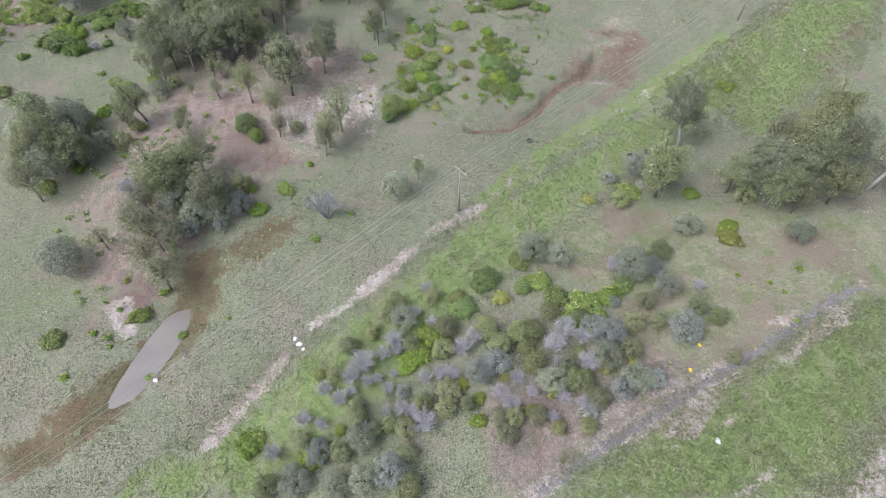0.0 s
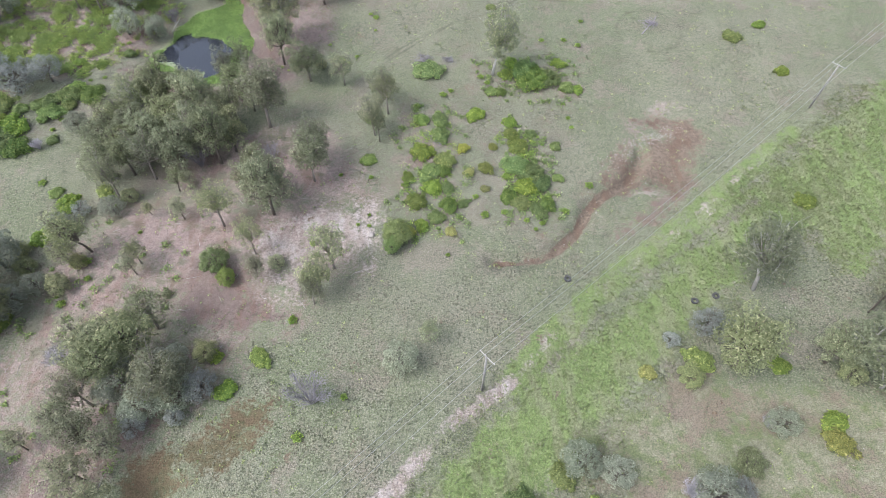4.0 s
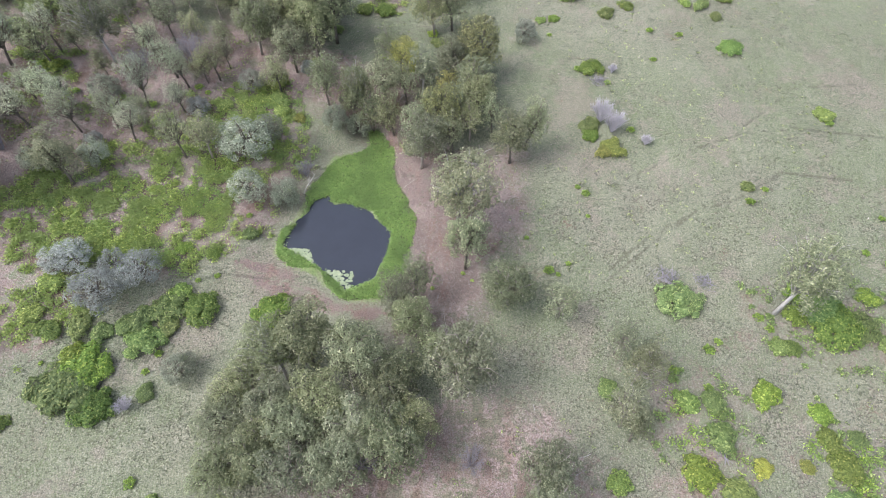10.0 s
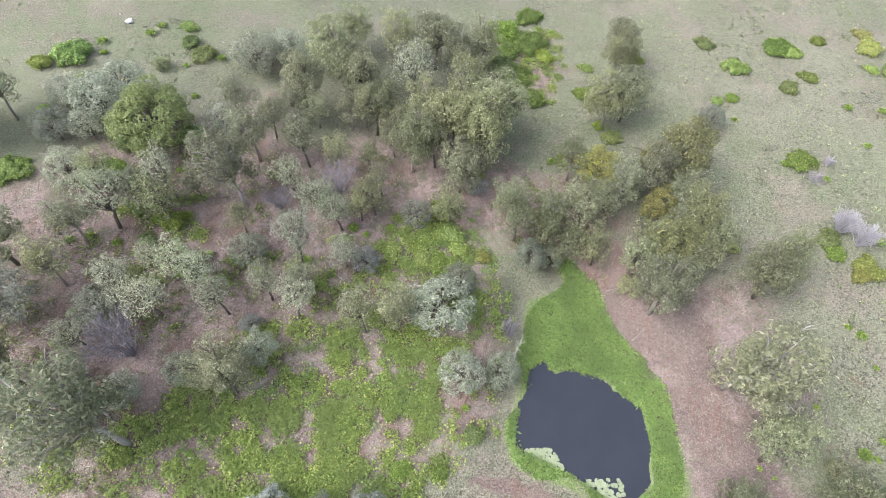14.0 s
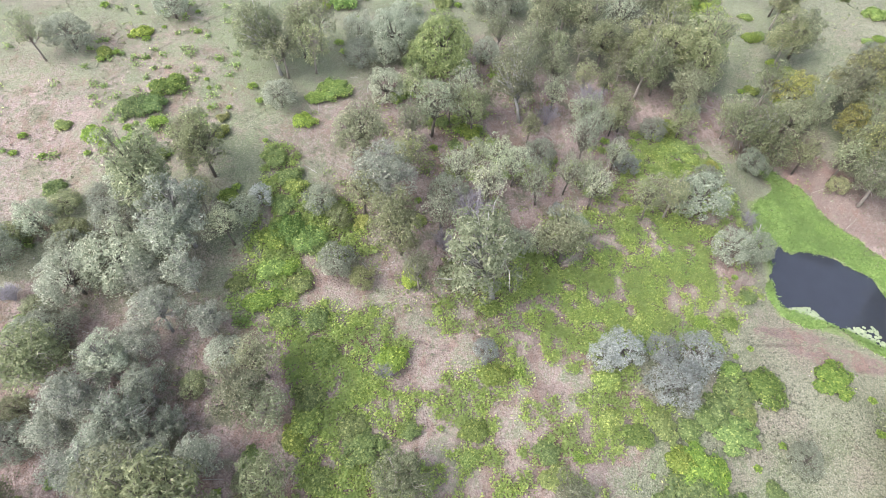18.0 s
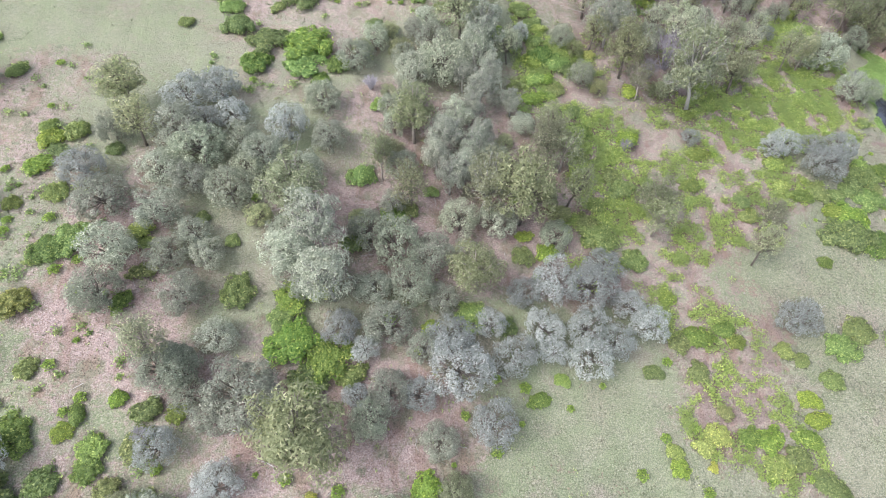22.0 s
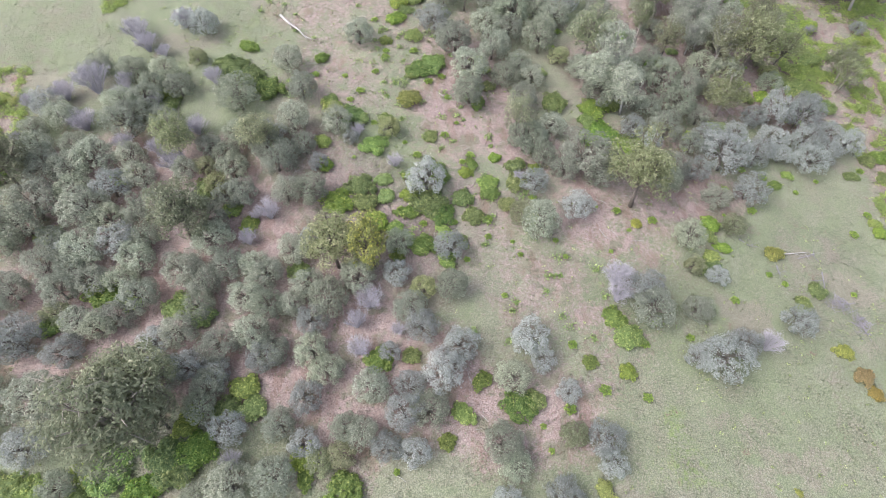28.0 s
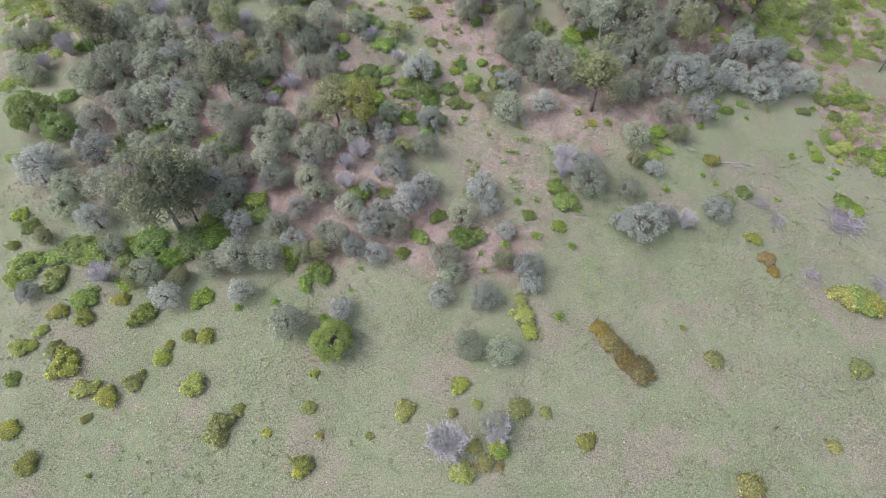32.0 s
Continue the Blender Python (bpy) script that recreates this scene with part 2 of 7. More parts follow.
RUST_LEAF = foliage("rusty_leaves", (0.2, 0.17, 0.06), (0.36, 0.285, 0.1), (0.46, 0.345, 0.12))
COVER_LEAF = foliage("weed_leaves", (0.205, 0.325, 0.042), (0.43, 0.58, 0.086), (0.67, 0.735, 0.13), 0.6, (0.26, 0.37, 0.08))
TUFT_LEAF = foliage("tuft_blades", (0.12, 0.142, 0.075), (0.195, 0.22, 0.13), (0.3, 0.3, 0.22))
REED_LEAF = foliage("reed_blades", (0.23, 0.425, 0.069), (0.402, 0.621, 0.127), (0.54, 0.713, 0.196), 0.6, (0.218, 0.38, 0.0805))
BANK_LEAF = foliage("bank_grass_blades", (0.19, 0.25, 0.085), (0.31, 0.375, 0.155), (0.42, 0.44, 0.25))
LILY_LEAF = foliage("lily_pads", (0.19, 0.25, 0.12), (0.27, 0.32, 0.18), (0.34, 0.38, 0.22), 0.1)
PALE_BARK = plain("pale_bark", (0.34, 0.3, 0.275), (0.2, 0.17, 0.155), 2.5)
DARK_BARK = plain("dark_bark", (0.1, 0.085, 0.075), (0.17, 0.145, 0.125), 4)
DEAD_WOOD = plain("dead_twigs", (0.405, 0.383, 0.425), (0.295, 0.278, 0.303), 5, relief=0)
BLEACHED = plain("bleached_wood", (0.4, 0.38, 0.37), (0.26, 0.24, 0.23), 3)
GREY_WOOD = plain("grey_branches", (0.255, 0.235, 0.27), (0.165, 0.152, 0.172), 5, relief=0)
STONE = plain("pale_stone", (0.36, 0.33, 0.31), (0.23, 0.2, 0.19), 6)
DRAIN_STONE = plain("drain_stone", (0.12, 0.11, 0.12), (0.2, 0.185, 0.195), 8)
RUBBER = plain("tyre_rubber", (0.035, 0.035, 0.038), (0.08, 0.078, 0.08), 12)
POLE_WOOD = plain("pole_timber", (0.2, 0.19, 0.185), (0.3, 0.285, 0.275), 5)
WHITE = plain("white_paint", (0.55, 0.55, 0.56), (0.42, 0.42, 0.43), 5, 0.5, 0)
WIRE = plain("wire_metal", (0.3, 0.31, 0.3), (0.4, 0.4, 0.4), 5, 0.45, 0, 0.8)
ARM_TIMBER = plain("weathered_timber", (0.38, 0.37, 0.36), (0.28, 0.27, 0.26), 5, 0.7, 0)
YELLOW = plain("yellow_plastic", (0.75, 0.5, 0.03), (0.6, 0.38, 0.03), 8, 0.4, 0)


def water_material(name, colour, rough):
    m, t, p = material(name)
    at = t.nodes.new("ShaderNodeTexCoord").outputs["Object"]
    t.links.new(blend(t, noise_node(t, 0.3, 4, 0.6, at), colour, tuple(0.65 * c for c in colour)), p.inputs["Base Color"])
    p.inputs["Roughness"].default_value, p.inputs["IOR"].default_value = rough, 1.55
    bump(t, p, noise_node(t, 2.0, 3, 0.5, at), 0.05, 0.02)
    return m


POND_WATER = water_material("pond_water", (0.026, 0.029, 0.041), 0.02)
MUD_WATER = water_material("muddy_water", (0.2, 0.178, 0.165), 0.1)

# ---- lie of the land ----
HILL_X = [-265 + 42 * i for i in range(10)]
HILL_Y = [-35 + 42 * i for i in range(7)]
HILLS = [
    [-0.5, -1.2, -0.3, 3.1, 5.1, 3.3, 1.6],
    [-1.1, -2.0, -0.4, 1.4, 6.0, 6.6, 4.6],
    [-2.2, -2.2, 4.7, -0.1, 2.7, 4.4, 5.0],
    [-1.5, -3.2, 1.2, -0.4, 5.1, 0.6, 5.8],
    [0.6, -1.5, -3.3, -3.1, 8.0, 3.1, 8.0],
    [-1.8, -4.9, 3.9, -2.5, -5.8, -2.6, 0.8],
    [-0.8, -5.7, 0.5, 2.7, 3.0, 4.4, 2.7],
    [2.2, 3.8, -3.2, -5.0, -1.5, -0.2, 4.0],
    [-1.3, 2.0, -0.3, 0.5, 1.8, -0.6, 2.1],
    [-1.6, -0.7, 0.5, 2.0, 1.3, -0.7, 0.4],
]
POND_LEVEL, MUD_LEVEL = -1.0, -7.4


def lumps(x, y, size, seed=0):
    """Smooth random field, -1 to 1, with bumps of that size."""
    u, v = np.asarray(x, float) / size + 17.3 * seed, np.asarray(y, float) / size - 9.1 * seed
    i, j = np.floor(u), np.floor(v)
    f, g = u - i, v - j
    f, g = f * f * (3 - 2 * f), g * g * (3 - 2 * g)

    def corner(a, b):
        s = np.sin(a * 127.1 + b * 311.7 + seed * 74.7) * 43758.5453
        return 2 * (s - np.floor(s)) - 1
    top = corner(i, j) * (1 - f) + corner(i + 1, j) * f
    low = corner(i, j + 1) * (1 - f) + corner(i + 1, j + 1) * f
    return top * (1 - g) + low * g


def line_distance(x, y, pts, closed=False):
    """Metres to a line through pts; negative inside where it is closed."""
    best, inside = np.full(np.shape(x), 1e9), np.zeros(np.shape(x), bool)
    ends = list(zip(pts, pts[1:] + pts[:1])) if closed else list(zip(pts, pts[1:]))
    for (ax, ay), (bx, by) in ends:
        dx, dy = bx - ax, by - ay
        s = np.clip(((x - ax) * dx + (y - ay) * dy) / (dx * dx + dy * dy + 1e-9), 0, 1)
        best = np.minimum(best, np.hypot(x - ax - s * dx, y - ay - s * dy))
        if closed and abs(by - ay) > 1e-9:
            inside ^= ((ay > y) != (by > y)) & (x < ax + (y - ay) * dx / dy)
    return np.where(inside, -best, best) if closed else best


def step(d, lo, hi):
    s = np.clip((d - lo) / (hi - lo), 0, 1)
    return s * s * (3 - 2 * s)


POND = [(-52.9, 129.7), (-52.3, 128.5), (-49.9, 128.5), (-47.4, 127.7), (-46.1, 127.3), (-44.2, 125.0), (-42.8, 123.9), (-42.6, 121.4), (-43.1, 117.5), (-43.6, 115.5), (-45.9, 114.1), (-47.1, 113.3), (-48.5, 114.8), (-51.3, 116.6), (-53.3, 117.8), (-56.5, 119.4), (-57.1, 120.0), (-56.7, 122.5), (-55.1, 126.9), (-54.9, 128.3)]
REEDS = [(-49.8, 144.7), (-47.5, 143.3), (-45.5, 140.4), (-45.0, 136.2), (-43.4, 132.2), (-41.9, 128.4), (-40.1, 125.0), (-39.6, 121.7), (-39.6, 118.1), (-39.8, 115.3), (-41.8, 112.4), (-46.6, 112.2), (-50.1, 114.2), (-51.7, 115.6), (-55.7, 117.5), (-57.7, 118.6), (-57.9, 121.5), (-56.9, 124.1), (-55.9, 128.3), (-55.0, 132.0), (-54.8, 135.7), (-53.8, 137.8), (-50.8, 138.8), (-48.8, 140.5), (-49.8, 143.1)]
MUD_POOL = [(-35.7, 40.2), (-34.9, 37.7), (-35.6, 33.8), (-36.9, 30.1), (-38.9, 26.5), (-41.3, 25.2), (-42.1, 26.4), (-41.3, 30.5), (-40.0, 34.9), (-38.4, 38.9)]
MUD_EDGE = [(-25.6, 51.3), (-35.0, 44.7), (-34.9, 37.7), (-38.5, 31.4), (-42.6, 25.7), (-49.0, 20.4), (-52.1, 18.2)]
CREEK = [(31.0, 97.8), (29.4, 94.2), (27.5, 90.9), (23.7, 88.6), (20.4, 85.7), (18.7, 82.7), (17.2, 80.1), (14.1, 77.2), (12.0, 75.8), (8.6, 75.1), (4.8, 74.8)]
HOLE = [(23.9, 95.2), (27.1, 101.6), (32.5, 107.9), (37.4, 111.7), (39.9, 109.2), (41.0, 104.7), (43.0, 101.9), (40.3, 94.7), (38.5, 90.6), (32.6, 84.4), (30.9, 87.8), (26.1, 87.5), (22.4, 90.1)]
CHURNED = [(30.9, 87.8), (39.9, 94.7), (38.3, 89.8), (32.4, 83.6), (23.7, 78.2), (20.0, 76.0), (24.9, 83.0)]
LOW_LANTANA = [
    [(-7.6, 103.5), (-2.0, 104.0), (0.2, 94.2), (2.7, 84.9), (-0.2, 79.1), (-7.9, 75.1), (-11.1, 76.7), (-10.1, 80.7), (-5.5, 84.1), (-9.2, 88.3), (-7.4, 96.9)],
    [(8.3, 102.4), (12.4, 103.0), (14.9, 92.6), (15.2, 85.6), (11.3, 82.3), (8.2, 84.8), (6.8, 93.3)],
]
BURNT = [(67.0, 92.5), (76.6, 99.4), (86.1, 105.6), (74.1, 78.9), (70.6, 84.3)]
DRAIN = [(9.6, 14.3), (18.8, 19.8), (23.4, 22.2), (28.4, 25.1), (34.4, 28.3), (39.8, 31.1), (43.3, 33.2), (48.8, 36.5), (54.8, 39.6)]
PATHS = [
    [(5.8, 56.6), (-2.0, 50.9), (-7.5, 44.4), (-12.7, 39.5), (-16.9, 36.2)],
    [(-20.6, 30.7), (-23.5, 26.8), (-26.3, 23.1), (-28.2, 20.8)],
]
TRACKS = [
    [(56.3, 100.4), (37.2, 85.0), (21.2, 72.0), (10.6, 62.0)],
    [(42.5, 87.4), (21.1, 71.4), (5.8, 56.6)],
]
BARE = [
    [(24.3, 20.1), (28.8, 24.3), (32.5, 25.2), (30.2, 22.3), (27.5, 19.4)],
    [(28.6, 20.1), (31.5, 21.9), (34.2, 23.4), (32.5, 21.7)],
    [(39.9, 28.9), (42.5, 30.8), (47.4, 34.4), (52.8, 37.3), (51.2, 34.2), (44.2, 30.4), (41.3, 28.1)],
    [(17.8, 24.1), (22.2, 25.0), (20.4, 22.4), (18.0, 22.0)],
    [(22.1, 24.6), (25.6, 26.4), (29.3, 27.3), (26.9, 24.6)],
    [(41.0, 34.2), (44.3, 35.9), (45.9, 35.8), (43.5, 33.6)],
    [(40.2, 13.4), (43.2, 16.1), (46.4, 18.4), (43.8, 13.3)],
    [(28.9, 13.6), (32.4, 15.5), (36.8, 18.0), (34.7, 15.7), (31.1, 13.6)],
    [(-47.6, 39.6), (-43.8, 41.3), (-41.4, 36.2), (-42.9, 34.6)],
]
BARE += [
    [(-31.4, 76.3), (-26.0, 80.5), (-20.9, 84.6), (-11.9, 84.8), (-9.3, 79.3), (-12.1, 71.7), (-18.1, 76.3), (-21.6, 65.9), (-25.0, 67.0), (-29.2, 73.5)],
    [(-31.2, 76.8), (-26.5, 78.9), (-20.7, 76.4), (-22.1, 70.2), (-25.2, 67.7), (-24.9, 71.8), (-29.2, 73.9)],
]
RED = [
    [(-38.2, 69.6), (-36.2, 73.9), (-31.0, 72.7), (-26.4, 67.6), (-21.3, 64.7), (-29.5, 62.5), (-37.1, 64.6)],
    [(-37.3, 72.9), (-33.8, 75.0), (-29.3, 72.1), (-30.7, 69.4), (-34.6, 69.4)],
    [(-43.7, 49.3), (-39.9, 50.6), (-34.5, 56.4), (-32.2, 55.6), (-35.1, 50.6), (-39.8, 47.9)],
    [(-38.6, 55.7), (-34.5, 56.7), (-32.2, 54.5), (-35.3, 53.0)],
    [(-46.4, 40.5), (-46.5, 44.1), (-41.6, 45.3), (-38.9, 41.0), (-42.5, 38.7)],
    # reddish path beside the pond; its dark tone includes shade of the trees
    [(-41.9, 132.7), (-37.8, 133.8), (-34.7, 131.6), (-36.7, 126.6), (-37.7, 122.8), (-33.5, 122.8), (-27.2, 123.7), (-30.1, 118.1), (-32.4, 112.8), (-39.2, 112.5), (-38.5, 119.0), (-38.6, 125.4)],
]
RED += [
    [(-37.1, 74.5), (-33.0, 74.0), (-30.6, 70.3), (-34.1, 68.8)],
    [(-93.0, 127.8), (-87.9, 130.8), (-87.4, 127.2), (-91.3, 124.0), (-92.2, 120.2), (-94.7, 118.1), (-94.6, 122.2)],
]
LITTER = [
    [(-59.0, 56.8), (-56.9, 71.8), (-53.3, 84.9), (-43.1, 87.2), (-33.4, 84.4), (-18.4, 85.7), (-10.1, 81.2), (-13.6, 71.4), (-21.9, 62.9), (-28.0, 56.4), (-35.1, 50.6), (-38.9, 45.3), (-39.6, 39.3), (-50.5, 38.2)],
    [(-47.5, 89.3), (-46.5, 94.7), (-32.3, 103.4), (-20.9, 101.2), (-14.2, 94.8), (-12.1, 84.3), (-52.5, 80.7), (-48.2, 85.5)],
    [(-45.0, 139.0), (-35.2, 138.2), (-25.6, 138.8), (-23.3, 127.6), (-27.6, 117.5), (-32.5, 107.6), (-39.3, 107.0), (-38.8, 123.3), (-42.5, 132.3)],
    [(-118.0, 143.8), (-92.3, 161.1), (-80.2, 156.1), (-74.4, 159.3), (-42.8, 154.9), (-42.5, 135.3), (-49.5, 143.0), (-68.3, 144.8), (-80.9, 130.3), (-90.7, 126.9), (-96.1, 122.0), (-94.9, 114.2), (-108.0, 113.8)],
]
LITTER += [
    [(-121.1, 138.7), (-114.1, 146.9), (-91.3, 161.2), (-88.5, 163.4), (-85.8, 146.7), (-78.7, 139.4), (-64.0, 133.0), (-80.7, 127.3), (-91.2, 118.6), (-96.4, 113.4), (-101.1, 116.6), (-109.5, 121.0), (-115.0, 130.0)],
    [(-148.9, 110.9), (-142.5, 118.4), (-122.1, 115.2), (-111.3, 114.7), (-113.1, 100.9), (-109.2, 85.5), (-152.1, 85.4), (-156.0, 97.2), (-144.7, 102.1)],
    [(-179.3, 80.6), (-173.5, 98.6), (-170.4, 104.0), (-158.7, 79.9), (-137.2, 83.1), (-127.0, 71.3), (-130.8, 65.5), (-140.6, 60.1), (-143.9, 56.0), (-157.2, 57.4), (-162.4, 64.3), (-165.4, 69.4), (-172.4, 74.7)],
    [(-197.0, 78.0), (-189.8, 75.1), (-185.2, 71.7), (-172.9, 61.8), (-170.8, 56.8), (-172.3, 51.2), (-187.4, 51.5)],
]
LITTER += [
    [(5.8, 25.9), (14.7, 26.9), (27.2, 29.4), (30.9, 28.4), (20.1, 21.1), (10.8, 17.1), (5.9, 15.5)],
    [(-231.8, 60.7), (-227.5, 74.5), (-196.2, 72.3), (-178.9, 52.0), (-167.9, 43.4), (-153.5, 41.0), (-155.8, 33.5), (-168.1, 31.3), (-181.0, 29.8), (-191.1, 34.5), (-202.9, 37.8), (-221.4, 36.4)],
    [(-154.3, 56.4), (-140.3, 64.3), (-139.2, 58.1), (-149.9, 55.2)],
    [(-178.1, 96.0), (-172.5, 98.1), (-169.7, 82.1), (-174.0, 79.3)],
]
SOIL = [
    [(-61.4, 114.6), (-54.4, 114.2), (-47.8, 111.2), (-41.7, 111.2), (-42.3, 108.9), (-50.1, 109.8), (-57.7, 112.0)],
    [(-111.4, 91.7), (-99.4, 102.1), (-87.5, 84.8), (-94.7, 72.5), (-101.6, 84.1)],
]
LUSH = [
    [(-16.5, 32.6), (-6.6, 41.6), (6.6, 55.4), (34.1, 77.3), (57.1, 94.3), (59.8, 86.9), (29.5, 65.0), (9.3, 44.2), (-1.7, 32.2), (-12.4, 22.4), (-22.5, 15.0), (-37.6, 15.3), (-26.2, 22.7)],
    [(12.8, 14.1), (20.7, 18.6), (33.7, 25.3), (56.8, 37.2), (49.6, 24.1), (38.0, 14.5), (35.9, 13.4)],
    [(42.1, 85.8), (75.5, 110.6), (89.9, 108.0), (76.9, 92.5), (54.6, 71.7), (49.6, 86.7)],
    [(-153.8, 38.4), (-146.8, 40.2), (-140.7, 32.6), (-143.4, 29.7), (-154.4, 30.3)],
    [(-214.5, 91.8), (-205.8, 104.0), (-195.8, 96.3), (-199.5, 86.0), (-207.5, 86.7)],
]
DRY = [
    [(12.2, 50.4), (27.9, 57.2), (64.0, 51.0), (57.2, 38.1), (35.0, 29.0), (23.4, 22.3), (13.2, 17.0), (7.1, 15.5), (7.5, 21.7), (23.3, 36.2), (17.2, 44.0)],
]
LILIES = [
    [(-56.1, 119.3), (-54.2, 119.5), (-52.2, 117.4), (-54.9, 118.1)],
    [(-51.1, 116.2), (-48.9, 116.4), (-46.6, 112.9), (-47.9, 112.4), (-50.2, 114.0)],
]
COVER = [
    [(-98.0, 116.8), (-84.9, 131.1), (-73.6, 141.1), (-67.8, 149.7), (-58.9, 144.6), (-55.9, 134.8), (-61.1, 130.6), (-65.2, 123.0), (-61.4, 117.9), (-69.7, 112.9), (-85.2, 114.1), (-91.5, 108.4)],
    [(-121.0, 121.6), (-118.3, 131.7), (-113.1, 125.9), (-104.4, 113.9), (-87.0, 126.5), (-55.5, 138.8), (-59.8, 119.9), (-82.1, 113.0), (-76.6, 105.5), (-83.9, 95.7), (-100.2, 91.9), (-106.9, 85.4), (-117.9, 86.5), (-118.0, 94.9), (-114.4, 100.9), (-115.5, 112.8)],
    [(-121.5, 137.0), (-117.5, 135.8), (-115.4, 128.5), (-107.3, 123.7), (-115.7, 120.6), (-121.6, 115.6), (-122.4, 123.9), (-119.8, 129.5)],
]
COVER += [
    [(-108.4, 116.7), (-106.2, 105.5), (-98.8, 97.9), (-94.6, 84.5), (-93.1, 72.5), (-91.2, 65.6), (-97.2, 63.5), (-108.3, 69.1), (-105.6, 82.1), (-119.6, 93.7), (-112.0, 104.7)],
    [(-56.7, 185.8), (-44.6, 188.4), (-44.2, 178.7), (-47.6, 169.7), (-53.4, 171.3)],
    [(-120.6, 121.0), (-116.3, 122.9), (-114.6, 114.7), (-108.5, 116.5), (-106.0, 111.5), (-106.2, 102.0), (-108.5, 97.8), (-107.5, 93.7), (-114.8, 93.7), (-114.7, 102.9), (-116.3, 110.8), (-120.1, 115.6)],
    [(-121.5, 136.2), (-117.1, 137.7), (-115.9, 129.1), (-108.4, 127.6), (-108.4, 122.2), (-115.0, 122.2), (-120.1, 122.5)],
    [(-88.5, 124.6), (-67.7, 133.8), (-64.4, 125.6), (-72.1, 116.7), (-84.5, 110.2), (-89.9, 110.6), (-88.0, 118.4)],
]
COVER += [
    [(-262.7, 82.5), (-257.3, 85.6), (-237.1, 86.3), (-234.0, 76.9), (-235.4, 66.6), (-239.5, 59.2), (-245.5, 54.1)],
    [(-229.3, 97.1), (-224.5, 103.0), (-217.5, 105.7), (-232.3, 105.4)],
]
TRAILS = [
    [(-13.9, 118.0), (-5.6, 125.7), (-0.3, 130.4), (4.9, 132.6), (13.1, 138.6), (23.2, 138.7)],
    [(-13.7, 132.6), (-1.2, 140.7), (8.3, 145.3), (17.9, 147.8), (41.7, 147.6)],
    [(8.5, 146.6), (18.5, 156.7), (29.8, 159.1)],
    [(-13.8, 119.4), (-7.5, 125.4), (-1.0, 130.0)],
    [(-143.7, 33.5), (-135.1, 24.9), (-127.1, 17.3), (-123.5, 12.2)],
    [(-63.1, 113.8), (-58.2, 114.4), (-54.1, 112.4), (-50.1, 109.8)],
    [(-143.1, 141.4), (-137.8, 149.3), (-131.5, 157.7), (-125.3, 163.7)],
]
SLIP = [(-26.3, 27.5), (-21.9, 32.9), (-19.0, 32.8), (-22.0, 29.4), (-26.4, 21.9), (-28.1, 20.8)]
WORN = [
    [(-146.2, 155.1), (-131.8, 162.1), (-124.7, 138.2), (-127.1, 130.8), (-136.8, 128.4)],
    [(-173.1, 147.4), (-127.0, 152.3), (-128.7, 133.4), (-136.6, 127.1), (-147.4, 117.4), (-160.3, 110.4)],
    [(-210.3, 117.6), (-176.8, 121.0), (-175.6, 102.6), (-178.3, 79.0), (-197.0, 78.0)],
    [(-187.6, 98.9), (-178.2, 100.0), (-167.2, 76.8), (-155.5, 58.8), (-145.4, 47.2), (-154.8, 40.9), (-167.8, 45.4), (-173.5, 58.8), (-182.4, 79.6)],
    [(-59.0, 56.8), (-56.9, 71.8), (-53.3, 84.9), (-43.1, 87.2), (-35.9, 53.4), (-42.7, 42.8), (-51.0, 39.3)],
    [(-11.2, 106.0), (-1.7, 106.8), (1.7, 95.3), (0.7, 82.5), (-1.5, 78.4), (-7.1, 77.1), (-9.2, 88.6)],
    [(7.9, 105.4), (12.7, 100.5), (16.1, 90.9), (13.7, 81.2), (7.3, 83.1)],
]
WORN += [
    [(2.0, 116.8), (22.2, 121.3), (21.8, 111.3), (7.2, 107.6)],
]
FADED = [
    [(-42.5, 134.0), (-35.2, 133.8), (-36.5, 123.5), (-35.1, 115.5), (-38.2, 112.8), (-38.8, 123.3), (-40.9, 128.4)],
]
RUBBLE = [(23.2, 93.9), (28.7, 97.8), (31.9, 100.3), (35.0, 101.7), (38.3, 102.8)]
DAM_TRACK = [(-61.7, 116.0), (-58.7, 115.7), (-55.7, 115.0), (-52.2, 113.2), (-49.4, 111.7), (-45.5, 109.9), (-40.5, 110.2)]
COVER += [
    [(-103.5, 142.7), (-91.9, 145.7), (-82.3, 139.4), (-71.3, 147.0), (-64.3, 152.0), (-59.0, 141.9), (-70.0, 137.7), (-88.7, 134.3), (-98.1, 133.9)],
]
SLOPE = [
    [(-67.3, 151.7), (-61.6, 151.7), (-58.5, 143.1), (-55.7, 140.2), (-54.9, 137.5), (-59.3, 133.2), (-60.6, 128.8), (-63.0, 125.9), (-66.0, 123.9), (-68.9, 121.3), (-73.5, 121.4), (-69.5, 129.3), (-65.9, 132.4), (-66.9, 138.2), (-70.4, 140.1), (-66.6, 144.8)],
    [(-87.1, 127.5), (-79.5, 130.2), (-71.0, 131.8), (-66.4, 129.6), (-65.5, 124.5), (-68.9, 121.3), (-67.9, 117.4), (-68.2, 113.2), (-90.7, 112.1), (-94.7, 116.2), (-94.6, 117.7), (-89.5, 119.2), (-87.6, 122.1)],
    [(-122.7, 118.3), (-119.2, 121.3), (-116.6, 118.1), (-118.0, 114.8), (-112.0, 115.0), (-107.8, 114.7), (-105.4, 111.1), (-106.0, 105.4), (-115.1, 105.4), (-117.0, 108.9), (-122.2, 113.7)],
]
